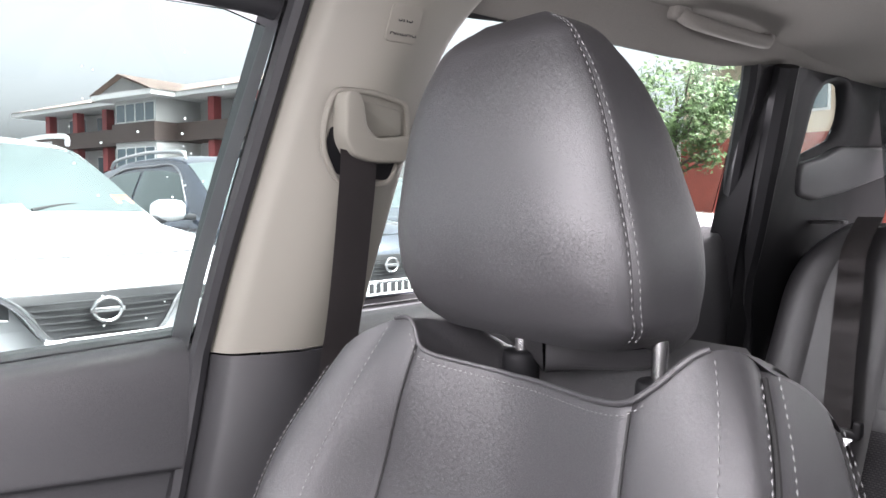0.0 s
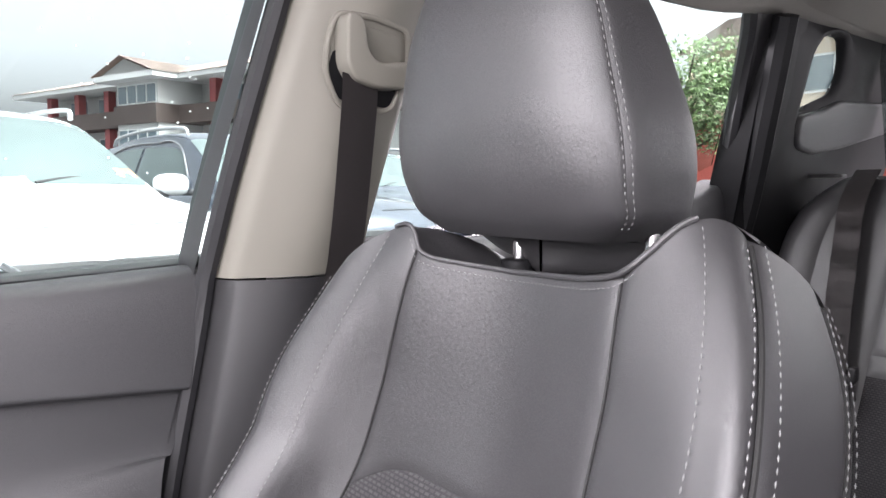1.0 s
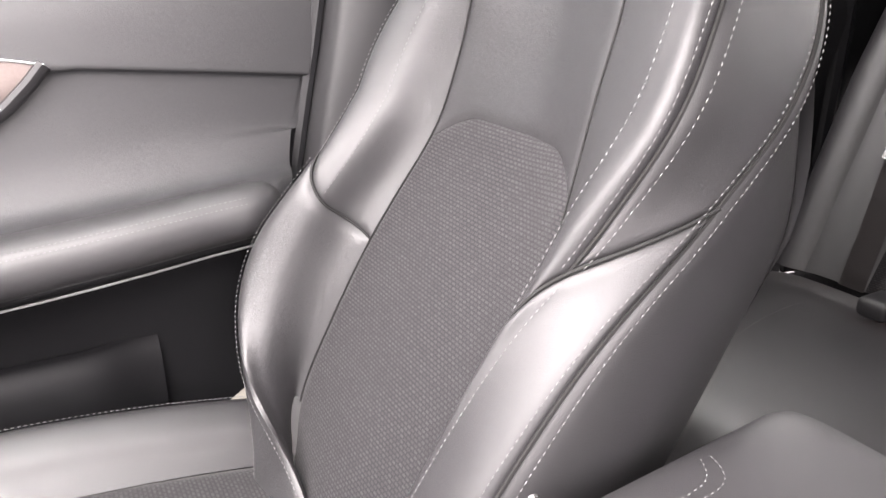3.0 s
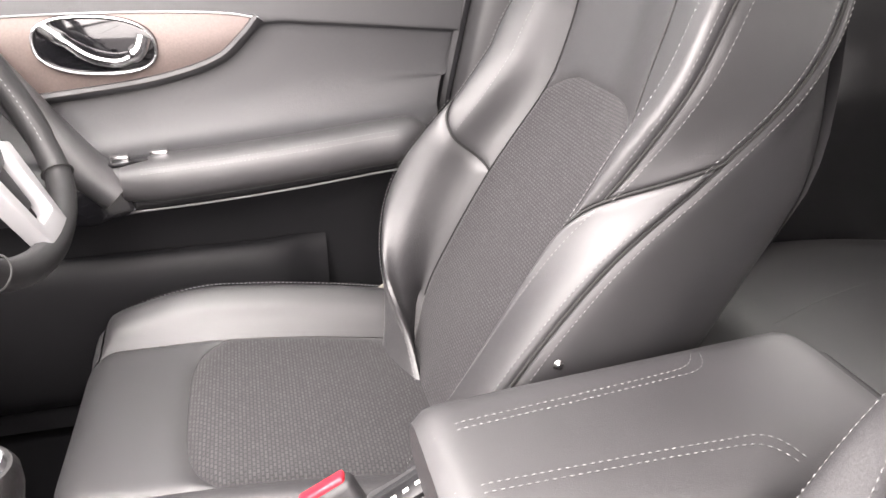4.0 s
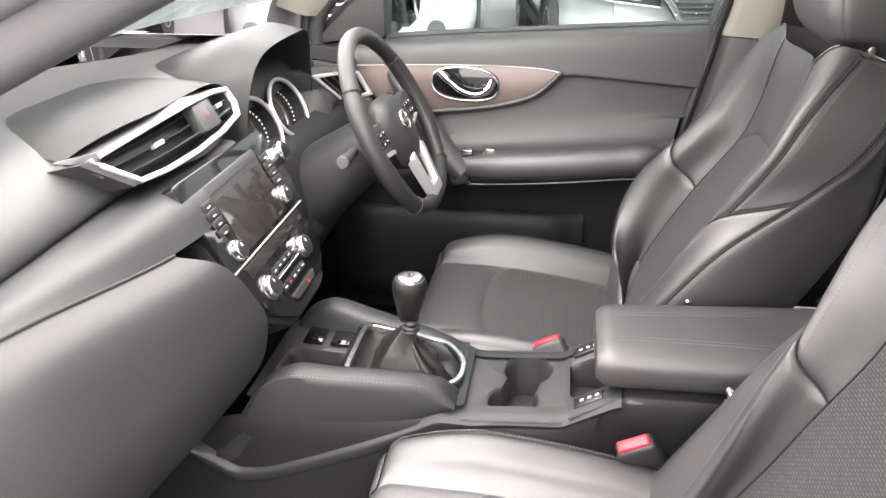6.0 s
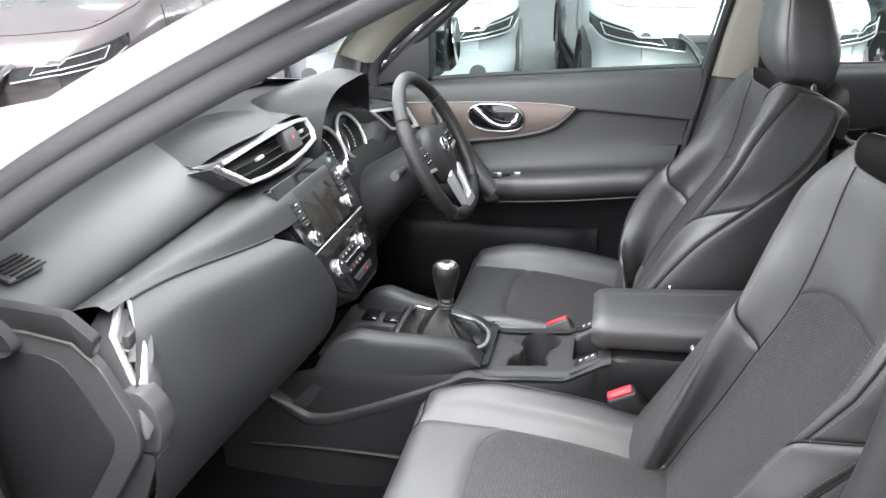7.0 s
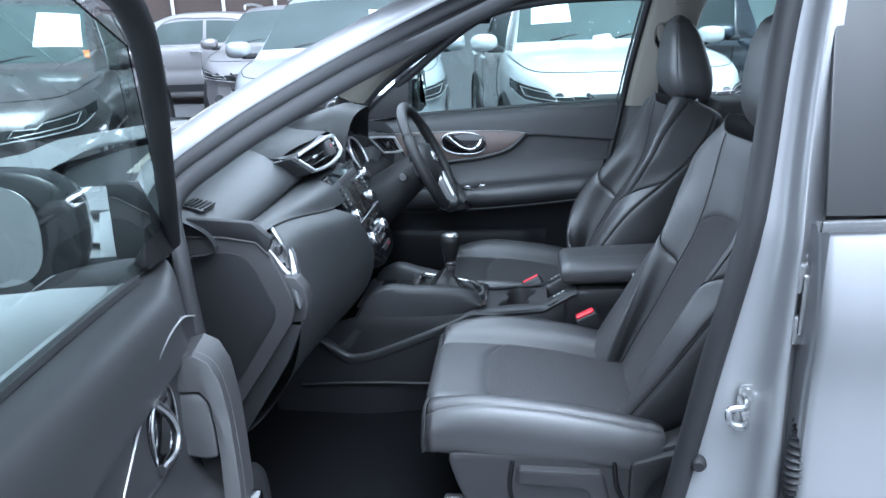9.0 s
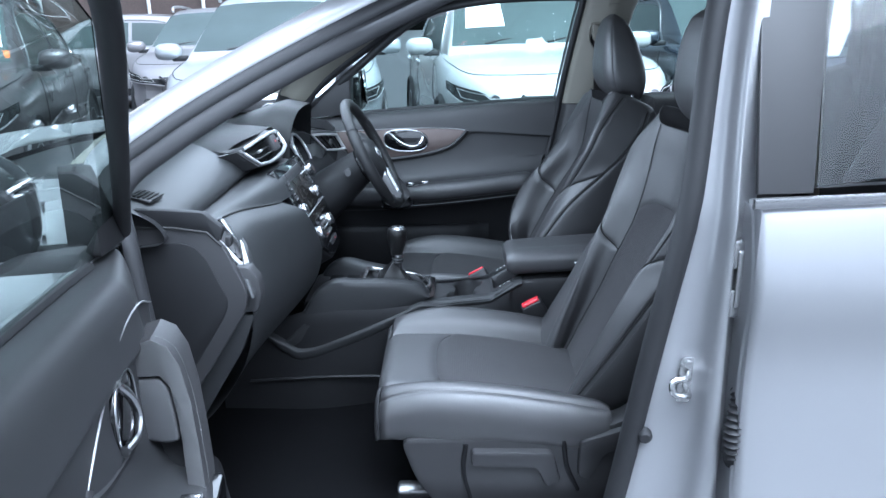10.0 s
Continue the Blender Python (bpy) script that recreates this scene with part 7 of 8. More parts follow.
for side in (1, -1, 0):
    S = bench_back(0.135, 0.715, side) if side else bench_back(-0.132, 0.132, 0)
    FACING[0] = -1.0 if side >= 0 else 1.0
    zt = 1.192 if side else 1.165
    fa, fb, sm = (-0.62, 0.18, 0.63) if side else (-0.6, 0.6, 0.61)
    part("back_panel", padded(bmesh.new(), S, fa, fb, 0.54, 0.845, 16, 20, groove=0.004, reach=0.008), FABRIC, rs, "dark patterned woven fabric insert")
    part("back_upper", padded(bmesh.new(), S, fa, fb, 0.88, zt, 16, 20, groove=0.004, reach=0.008, sides="abc"), LEATHER, rs)
    part("back_band", padded(bmesh.new(), S, fa, fb, 0.845, 0.88, 16, 8, groove=0.004, reach=0.008), LEATHER, rs)
    part("back_strip", padded(bmesh.new(), S, fb, sm, 0.54, zt, 14, 40, groove=0.004, reach=0.008, sides="ab"), LEATHER, rs)
    part("back_bolster", padded(bmesh.new(), S, sm, 1.0, 0.54, zt, 16, 40, groove=0.004, reach=0.008, sides="a"), LEATHER, rs)
    part("back_bolster", padded(bmesh.new(), S, -1.0, fa, 0.54, zt, 16, 40, groove=0.004, reach=0.008, sides="b"), LEATHER, rs)
    bm = bmesh.new()
    P = np.array([[tuple(np.array(S(q, zt)) * (1 - t) + np.array((1.70, S(q * 0.93, zt)[1], zt - 0.01)) * t + np.array((0, 0, 0.012 * math.sin(math.pi * t)))) for t in np.linspace(0, 1, 6)] for q in np.linspace(-1, 1, 24)])
    sheet(bm, P)
    part("back_top", bm, LEATHER, rs)
    y0, y1 = {1: (0.135, 0.70), -1: (-0.70, -0.135), 0: (-0.134, 0.134)}[side]
    bm = bmesh.new()
    P = np.array([[(0.62 + 0.66 * t, y0 + (y1 - y0) * u, 0.50 + 0.03 * math.sin(math.pi * t) + 0.014 * (1 - (2 * u - 1) ** 6) - 0.06 * max(0, 0.12 - t) ** 2 / 0.0144 - 0.015 * t) for u in np.linspace(0, 1, 24)] for t in np.linspace(0, 1, 24)])
    sheet(bm, P)
    part("cushion", bm, LEATHER, rs)
    bm = bmesh.new()
    P = np.array([[(0.62 + 0.02 * math.sin(math.pi * t), y0 + (y1 - y0) * u, 0.44 - 0.10 * t) for u in np.linspace(0, 1, 8)] for t in np.linspace(0, 1, 8)])
    sheet(bm, P)
    part("cushion_face", bm, LEATHER, rs)
bm = bmesh.new()
for y in (0.42, -0.42):
    stitches(bm, [(x, y + 0.10 * math.sin((x - 0.7) * 3) * (1 if y > 0 else -1), 0.50 + 0.03 * math.sin(math.pi * (x - 0.62) / 0.66) + 0.0155 - 0.015 * (x - 0.62) / 0.66) for x in np.linspace(0.72, 1.10, 60)])
part("cushion_stitching", bm, THREAD, rs, smooth=False)
for y in (0.40, -0.40):
    bm = bmesh.new()
    rings = []
    for t in np.linspace(0, 1, 12):
        k = math.sin(math.pi * min(0.98, max(0.02, t))) ** 0.4
        rings.append([(1.62 + 0.05 * k * math.cos(a), y + 0.13 * k * math.copysign(abs(math.sin(a)) ** 0.7, math.sin(a)), 1.185 + 0.075 * t) for a in np.linspace(0, 2 * math.pi, 24, endpoint=False)])
    loft(bm, rings)
    part("rear_headrest", bm, LEATHER, rs)
    bm = bmesh.new()
    prism(bm, rounded([(1.565, -0.035), (1.60, -0.035), (1.60, 0.035), (1.565, 0.035)], 0.012), lambda a, b, c: Vector((a, math.copysign(0.648, y) + b, 1.196 + c)), 0.008, 0.003)
    part("release_lever", bm, HARD, rs)
# rear belt
rbelt = thing("rear_seat_belt", "dark rear belt with bright steel tongue on the backrest", "seat belt", (1.25, 0.5, 0.8))
bm = bmesh.new()
P = []
for y, z in spline([(0.568, 1.212), (0.565, 1.19), (0.552, 1.08), (0.536, 0.96), (0.519, 0.845), (0.510, 0.78), (0.495, 0.68), (0.48, 0.55)], 5):
    P.append([(RX(z) - 0.036 + 0.06 * max(0, (z - 1.14) / 0.07) ** 1.5, y + 0.024 * u, z) for u in (-1, -0.5, 0, 0.5, 1)])
sheet(bm, np.array(P))
bmesh.ops.solidify(bm, geom=list(bm.faces), thickness=0.0014)
part("webbing", bm, WEBBING, rbelt)
bm = bmesh.new()
rbox(bm, (RX(0.848) - 0.045, 0.517, 0.842), (0.018, 0.085, 0.016), 0.005, 3)
rbox(bm, (RX(0.848) - 0.045, 0.479, 0.852), (0.018, 0.014, 0.028), 0.005, 3)
rbox(bm, (RX(0.848) - 0.045, 0.557, 0.852), (0.018, 0.014, 0.028), 0.005, 3)
part("tongue_grip", bm, HARD, rbelt)
bm = bmesh.new()
Tt = lambda a, b, c: Vector((RX(b - 0.044) - 0.047 - c, 0.515 + a, b - 0.044))
for seg in ([(-0.032, 0.880), (0.032, 0.880), (0.018, 0.862), (-0.018, 0.862)], [(-0.018, 0.862), (-0.009, 0.862), (-0.009, 0.818), (-0.018, 0.818)], [(0.009, 0.862), (0.018, 0.862), (0.018, 0.818), (0.009, 0.818)], [(-0.018, 0.826), (0.018, 0.826), (0.016, 0.815), (-0.016, 0.815)]):
    prism(bm, seg, Tt, 0.0025, 0)
part("steel_tongue", bm, STEEL, rbelt, "bright steel belt tongue")
bm = bmesh.new()
rbox(bm, (1.17, 0.41, 0.548), (0.075, 0.055, 0.036), 0.012, 3)
solid("rear_buckle", bm, HARD, "black rear seat belt buckle on the cushion", "belt buckle")
# front child seat loop and sill guide beside the driver seat
bm = bmesh.new()
tube(bm, spline([(-0.02, 0.64, 0.46), (0.10, 0.63, 0.53), (0.20, 0.62, 0.60), (0.26, 0.62, 0.63)], 6), 0.024, 8, squash=0.35)
solid("lower_belt_strap", bm, CREAM, "pale belt anchor cover between driver seat and door", "belt anchor")

# ---- outside: ground, parked cars, buildings, tree ----
ASPHALT = material("wet grey asphalt", (0.060, 0.060, 0.064), 0.55, grain=0.5, grain_size=0.006, bump=0.5, bump_size=0.008, mottling=0.3, mottle_size=1.8)
PAINTS = {
    "white": material("white car paint", (0.50, 0.51, 0.52), 0.25, coat=0.7, mottling=0.02, mottle_size=1.0),
    "silver": material("silver car paint", (0.52, 0.55, 0.58), 0.3, metal=0.4, coat=0.7, grain=0.05, grain_size=0.001, mottling=0.03, mottle_size=1.0),
    "plum": material("dark plum car paint", (0.105, 0.094, 0.098), 0.28, metal=0.25, coat=0.8, grain=0.15, grain_size=0.001, mottling=0.1, mottle_size=0.6),
    "grey": material("warm grey car paint", (0.30, 0.29, 0.30), 0.3, metal=0.4, coat=0.7, grain=0.1, grain_size=0.001, mottling=0.05, mottle_size=0.8),
    "blue": material("dark blue grey car paint", (0.045, 0.055, 0.075), 0.25, metal=0.3, coat=0.8, mottling=0.1, mottle_size=0.6),
}
CARGLASS = material("dark car window", (0.075, 0.095, 0.095), 0.05, mottling=0.35, mottle_size=0.7, spec=0.28)
LAMPGLASS = material("headlamp glass", (0.13, 0.135, 0.14), 0.10, metal=0.5, coat=0.6, mottling=0.4, mottle_size=0.05)
TYRE = material("tyre rubber", (0.018, 0.018, 0.018), 0.8, bump=0.3, bump_size=0.01)
ALLOY = material("alloy wheel", (0.45, 0.45, 0.46), 0.3, metal=0.9)
PAPER = material("paper sticker", (0.75, 0.77, 0.76), 0.6, mottling=0.06, mottle_size=0.05)
STICKER = material("turquoise sticker", (0.12, 0.55, 0.60), 0.6, mottling=0.1, mottle_size=0.05)
AMBER = material("orange sticker", (0.75, 0.22, 0.06), 0.6)
BAR = material("dark lettering bars", (0.02, 0.02, 0.022), 0.5)

GROUND = 0.10
bm = bmesh.new()
P = np.array([[(x, y, GROUND) for y in np.linspace(-300, 300, 13)] for x in np.linspace(-300, 300, 13)])
sheet(bm, P)
solid("ground", bm, ASPHALT, "grey damp asphalt car park surface", "ground", kind="structure")

LEN = 4.36
ZT = curve([0.0, 0.06, 0.20, 0.5, 0.9, 1.2, 2.0, 3.2, 3.9, 4.2, LEN], [0.72, 0.80, 0.88, 0.955, 1.0, 1.03, 1.03, 1.07, 1.07, 1.05, 0.95])
WD = curve([0.0, 0.06, 0.20, 0.45, 0.8, 1.5, 3.0, 3.8, 4.2, LEN], [0.62, 0.70, 0.80, 0.87, 0.895, 0.89, 0.895, 0.885, 0.82, 0.70])
ZR = curve([1.08, 1.25, 1.6, 1.95, 2.2, 2.6, 3.1, 3.6, 3.95, 4.15, 4.22], [1.01, 1.12, 1.33, 1.50, 1.555, 1.575, 1.56, 1.50, 1.40, 1.15, 1.05])


def shell_point(s, a):
    """Body up to the waist; a: -1 left sill, 0 middle of the bonnet, 1 right sill."""
    w, z = WD(s), ZT(s)
    b = abs(a)
    pts = [(0.0, z + 0.030), (0.5 * w, z + 0.024), (0.80 * w, z + 0.004), (0.93 * w, z - 0.03), (0.985 * w, z - 0.12), (1.0 * w, 0.70), (0.985 * w, 0.60), (1.0 * w, 0.48), (0.97 * w, 0.34), (0.90 * w, 0.22)]
    y, zz = along(pts, b * 9)
    return (-s - nose(y, s), math.copysign(y, a), zz)


def nose(y, s):
    """How far the rounded nose lies back at y."""
    return 0.15 * (abs(y) / 0.9) ** 2 * max(0.0, 1 - s / 0.8)


def house_point(s, a):
    """Glasshouse and roof."""
    zr = ZR(s)
    k = (zr - 1.0) / 0.57
    base = 0.80 - 0.06 * max(0, (s - 3.2) / 1.0)
    tw = base - 0.20 * k
    b = abs(a)
    pts = [(0.0, zr + 0.025 * k), (0.5 * tw, zr + 0.018 * k), (0.85 * tw, zr - 0.002), (0.975 * tw + 0.025 * base * 0, zr - 0.035 * k), (tw + (base - tw) * 0.35, zr - (zr - 1.0) * 0.38), (tw + (base - tw) * 0.72, zr - (zr - 1.0) * 0.72), (base, 0.99)]
    y, zz = along(pts, b * 6)
    return (-s, math.copysign(y, a), zz)


def parked_car(name, paint, at, heading, label, sticker=None, rails=True, mirror=None, lift=0.0):
    """at: the middle of its nose on the ground; heading: degrees from -y towards +x."""
    root = thing(name, label, "car", (0, 0, 0), "parked cars")
    pm = PAINTS[paint]
    h = radians(heading)
    # local x forwards, y to the car's left
    M = Matrix(((math.sin(h), math.cos(h), 0, at[0]), (-math.cos(h), math.sin(h), 0, at[1]), (0, 0, 1, GROUND + lift), (0, 0, 0, 1)))

    def put(nm, bm, mat, parent, lab="", **k):
        bm.transform(M)
        return part(nm, bm, mat, parent, lab, **k)

    ss = np.concatenate([np.linspace(0, 0.3, 9), np.linspace(0.36, LEN - 0.25, 40), np.linspace(LEN - 0.2, LEN, 6)])
    bm = bmesh.new()
    v = sheet(bm, np.array([[shell_point(s, a) for a in np.linspace(-1, 1, 55)] for s in ss]))
    bm.faces.new(v[0])
    bm.faces.new(v[-1])
    put("bodywork", bm, pm, root)
    bm = bmesh.new()
    sheet(bm, np.array([[house_point(s, a) for a in np.linspace(-1, 1, 49)] for s in np.linspace(1.08, 4.2, 50)]))
    put("roof", bm, pm, root)

    def pane(nm, s0, s1, a0, a1, parent=root, mat=CARGLASS, d=0.006, lab=""):
        f0 = s0 if callable(s0) else (lambda t: s0)
        f1 = s1 if callable(s1) else (lambda t: s1)
        P = []
        for j in range(13):
            t = j / 12
            row = []
            for i in range(15):
                a = a0 + (a1 - a0) * t
                p = np.array(house_point(f0(t) + (f1(t) - f0(t)) * i / 14, a))
                c = np.array((p[0], 0, 1.15))
                o = (p - c)
                row.append(p + o / np.linalg.norm(o) * d + np.array((0.003, 0, 0.002)))
            P.append(row)
        bm = bmesh.new()
        sheet(bm, np.array(P))
        return put(nm, bm, mat, parent, lab)
    scr = pane("windscreen", 1.20, 1.93, -0.47, 0.47)
    pane("rear_screen", 3.75, 4.12, -0.44, 0.44)
    for s in (1, -1):
        pane("front_side_window", lambda t: 1.95 - 0.42 * t, 2.72, s * 0.60, s * 0.94)
        pane("rear_side_window", 2.78, lambda t: 3.62 - 0.08 * t, s * 0.60, s * 0.94)
        # chrome line round the windows
        bm = bmesh.new()
        tube(bm, [np.array(house_point(x, s * a)) + np.array((0, s * 0.008, 0.004)) for x, a in spline([(1.45, 0.965), (2.0, 0.58), (2.6, 0.565), (3.3, 0.575), (3.75, 0.70), (3.7, 0.955), (2.6, 0.965), (1.5, 0.968)], 8)], 0.009, 6)
        put("window_line", bm, CHROME, root)
        bm = bmesh.new()
        rings = []
        mc = (-1.42, s * 1.0, 1.09)
        for dx, k in ((0.10, 0.3), (0.085, 0.7), (0.04, 1.0), (-0.02, 1.0), (-0.03, 0.92)):
            rings.append([(mc[0] + dx, mc[1] + 0.115 * k * math.copysign(abs(math.cos(a)) ** 0.7, math.cos(a)), mc[2] + 0.075 * k * math.copysign(abs(math.sin(a)) ** 0.7, math.sin(a))) for a in np.linspace(0, 2 * math.pi, 20, endpoint=False)])
        loft(bm, rings)
        put("door_mirror", bm, PAINTS[mirror] if mirror else pm, root)
        bm = bmesh.new()
        rbox(bm, (-1.40, s * 0.90, 1.03), (0.08, 0.14, 0.05), 0.015)
        put("mirror_arm", bm, RUBBER, root)
        if rails:
            bm = bmesh.new()
            tube(bm, spline([(-2.0, s * 0.585, 1.535), (-2.1, s * 0.59, 1.60), (-2.8, s * 0.58, 1.618), (-3.5, s * 0.56, 1.575), (-3.65, s * 0.555, 1.50)], 6), 0.018, 8)
            put("roof_rail", bm, SILVERTRIM, root)
        # headlamp wrapped round the corner
        bm = bmesh.new()
        P = []
        for t in np.linspace(0, 1, 18):
            row = []
            if t < 0.4:
                sx, w = 0.0, 0.37 + 0.24 * t / 0.4
            else:
                sx = 0.50 * ((t - 0.4) / 0.6) ** 1.4
                w = WD(sx) + 0.006
            lo, hi = 0.655 + 0.07 * t + max(0, t - 0.7) * 0.22, 0.725 + 0.13 * t
            for k in np.linspace(0, 1, 7):
                row.append((-sx - nose(w, sx) + 0.016, s * (w + (0.008 if t > 0.4 else 0)), min(lo + (hi - lo) * k, ZT(sx) + 0.02)))
            P.append(row)
        sheet(bm, np.array(P))
        bmesh.ops.solidify(bm, geom=list(bm.faces), thickness=0.015)
        hl = put("headlamp", bm, LAMPGLASS, root, "clear wrapped headlamp")
        bm = bmesh.new()
        tube(bm, [np.array(P[i][0]) + np.array((0.012, s * 0.006, 0.004)) for i in range(17)], 0.005, 6)
        put("lamp_strip", bm, SILVERTRIM, hl)
        bm = bmesh.new()
        inner = [np.array(P[i][2]) for i in range(3, 13)] + [np.array(P[i][5]) for i in range(13, 3, -1)]
        tube(bm, [q + np.array((0.014, s * 0.007, 0.0)) for q in inner], 0.003, 6, closed=True)
        put("lamp_outline", bm, SILVERTRIM, hl)
        bm = bmesh.new()
        tube(bm, [(-0.055, s * 0.60, 0.735), (-0.09, s * 0.60, 0.735)], 0.034, 14)
        put("lamp_lens", bm, CHROME, hl)
        bm = bmesh.new()
        tube(bm, [(-0.05, s * 0.60, 0.45), (-0.12, s * 0.60, 0.45)], 0.06, 16)
        put("fog_lamp", bm, LAMPGLASS, root)
    # front face: dark grille with a bright V
    bm = bmesh.new()
    prism(bm, rounded([(-0.40, 0.755), (0.40, 0.755), (0.26, 0.56), (0.20, 0.53), (-0.20, 0.53), (-0.26, 0.56)], 0.03), lambda a, b, c: Vector((0.030 - nose(a, 0) - 0.14 * max(0, b - 0.64) + c - 0.02, a, b)), 0.03, 0.005)
    gr = put("grille", bm, BAR, root, "dark mesh grille")
    bm = bmesh.new()
    for s in (1, -1):
        tube(bm, [(0.052 - nose(a, 0) - 0.14 * max(0, b - 0.64), s * a, b) for a, b in spline([(0.42, 0.762), (0.33, 0.69), (0.24, 0.565), (0.14, 0.545), (0.0, 0.545)], 6)], 0.020, 8, squash=0.5)
    put("chrome_v", bm, CHROME, gr, "chrome V-shaped bar")
    bm = bmesh.new()
    tube(bm, [(0.052, 0.060 * math.cos(a), 0.675 + 0.052 * math.sin(a)) for a in np.linspace(0, 2 * math.pi, 28, endpoint=False)], 0.009, 8, closed=True)
    rbox(bm, (0.052, 0, 0.675), (0.012, 0.15, 0.022), 0.004)
    put("plain_badge", bm, CHROME, gr, "plain chrome ring and bar badge")
    bm = bmesh.new()
    for k in range(6):
        tube(bm, [(0.030 - nose(a, 0), a, 0.575 + 0.028 * k) for a in np.linspace(-0.26 - 0.02 * k, 0.26 + 0.02 * k, 12)], 0.005, 5)
    put("grille_bars", bm, RUBBER, gr)
    bm = bmesh.new()
    rbox(bm, (0.055, 0, 0.510), (0.012, 0.52, 0.112), 0.004)
    pl = put("number_plate", bm, PAPER, root, "pale number plate with plain bars")
    bm = bmesh.new()
    for k in range(7):
        rbox(bm, (0.062, 0.205 - 0.068 * k - (0.012 if k > 3 else 0), 0.510), (0.002, 0.045, 0.072), 0)
    put("plate_bars", bm, BAR, pl, smooth=False)
    bm = bmesh.new()
    prism(bm, rounded([(-0.66, 0.42), (0.66, 0.42), (0.60, 0.27), (-0.60, 0.27)], 0.04), lambda a, b, c: Vector((0.02 - nose(a, 0) + c - 0.02, a, b)), 0.03, 0.006)
    put("lower_bumper", bm, RUBBER, root)
    # black arches and sills
    for s in (1, -1):
        for wx in (0.86, 3.50):
            bm = bmesh.new()
            tube(bm, [(-wx + 0.375 * math.cos(a), s * (WD(wx) - 0.012), 0.33 + 0.375 * math.sin(a)) for a in np.linspace(-0.25, math.pi + 0.25, 24)], 0.045, 8, squash=0.55)
            put("wheel_arch", bm, RUBBER, root)
            bm = bmesh.new()
            tube(bm, [(-wx, s * (WD(wx) + 0.004), 0.33), (-wx, s * (WD(wx) - 0.25), 0.33)], 0.352, 28)
            put("arch_well", bm, BAR, root)
            bm = bmesh.new()
            ring = [(-wx + 0.265 * math.cos(a), s * (WD(wx) - 0.10), 0.33 + 0.265 * math.sin(a)) for a in np.linspace(0, 2 * math.pi, 36, endpoint=False)]
            tube(bm, ring, 0.095, 12, closed=True)
            wh = put("wheel", bm, TYRE, root, "wheel with alloy rim")
            bm = bmesh.new()
            for k in range(10):
                a = k * math.pi / 5 + (0.12 if k % 2 else -0.12)
                tube(bm, [(-wx + r * math.cos(a), s * (WD(wx) + 0.005 - 0.02 * (r > 0.1)), 0.33 + r * math.sin(a)) for r in (0.03, 0.12, 0.205)], 0.014, 6)
            tube(bm, [(-wx + 0.21 * math.cos(a), s * (WD(wx) - 0.006), 0.33 + 0.21 * math.sin(a)) for a in np.linspace(0, 2 * math.pi, 30, endpoint=False)], 0.014, 6, closed=True)
            tube(bm, [(-wx, s * (WD(wx) - 0.02), 0.33), (-wx, s * (WD(wx) + 0.016), 0.33)], 0.04, 14)
            put("rim", bm, ALLOY, wh)
        bm = bmesh.new()
        P = np.array([[(-x, s * (WD(x) + 0.008 - 0.02 * (1 - k)), 0.24 + 0.12 * k) for k in np.linspace(0, 1, 4)] for x in np.linspace(1.25, 3.12, 12)])
        sheet(bm, P)
        put("sill_cladding", bm, RUBBER, root)
        for x0 in (2.62, 3.55):
            bm = bmesh.new()
            tube(bm, spline([(-x0 + 0.11, s * 0.885, 0.915), (-x0 + 0.08, s * 0.915, 0.92), (-x0 - 0.06, s * 0.918, 0.925), (-x0 - 0.09, s * 0.89, 0.925)], 4), 0.013, 6)
            put("door_handle", bm, pm, root)
        bm = bmesh.new()
        for x0 in (1.42, 2.70, 3.45):
            tube(bm, [np.array(shell_point(x0 + (0.10 * (a - 0.45) if x0 > 3 else 0), s * a)) + np.array((0, s * 0.001, 0)) for a in np.linspace(0.42, 0.93, 14)], 0.004, 5)
        put("door_gap", bm, BAR, root)
    bm = bmesh.new()
    for s in (1, -1):
        tube(bm, [np.array(shell_point(x, s * a)) + np.array((0.0, 0, 0.001)) for x, a in spline([(0.16, 0.02), (0.19, 0.15), (0.30, 0.28), (0.6, 0.315), (1.0, 0.325), (1.12, 0.32)], 6)], 0.004, 5)
    put("bonnet_gap", bm, BAR, root)
    bm = bmesh.new()
    for y in (-0.45, 0.1):
        tube(bm, spline([(-1.20, y, 1.10), (-1.26, y + 0.2, 1.13), (-1.30, y + 0.48, 1.13)], 5), 0.010, 6)
    put("wiper", bm, RUBBER, root)
    if sticker:
        for col, s0, s1, a0, a1 in sticker:
            pane("window_sticker", s0, s1, a0, a1, scr, {"paper": PAPER, "blue": STICKER, "orange": AMBER}[col], 0.012)
    return root


parked_car("parked_crossover", "white", (0.84, 3.40), 8, "white crossover with chrome V grille facing the silver car", [("paper", 1.42, 1.75, -0.30, -0.10), ("orange", 1.28, 1.36, 0.30, 0.42)])
parked_car("parked_crossover", "silver", (-1.45, 3.62), 8, "pale silver crossover parked beside the white one", [("paper", 1.40, 1.7, 0.1, 0.3)])
parked_car("parked_crossover", "blue", (3.15, 4.55), 8, "dark blue grey crossover with roof rails, parked behind")
parked_car("parked_crossover", "plum", (-3.55, 2.0), 18, "dark plum crossover with chrome V grille in the row ahead", [("paper", 1.36, 1.78, 0.14, 0.38), ("orange", 1.24, 1.32, 0.36, 0.46)])
parked_car("parked_crossover", "grey", (-3.1, 6.9), 8, "warm grey crossover with roof rails in the second row")
parked_car("parked_hatchback", "grey", (-8.3, 11.6), -88, "pale grey hatchback parked side-on by the wall", rails=False)
parked_car("parked_crossover", "blue", (5.6, 6.2), 8, "dark crossover parked further along the row")
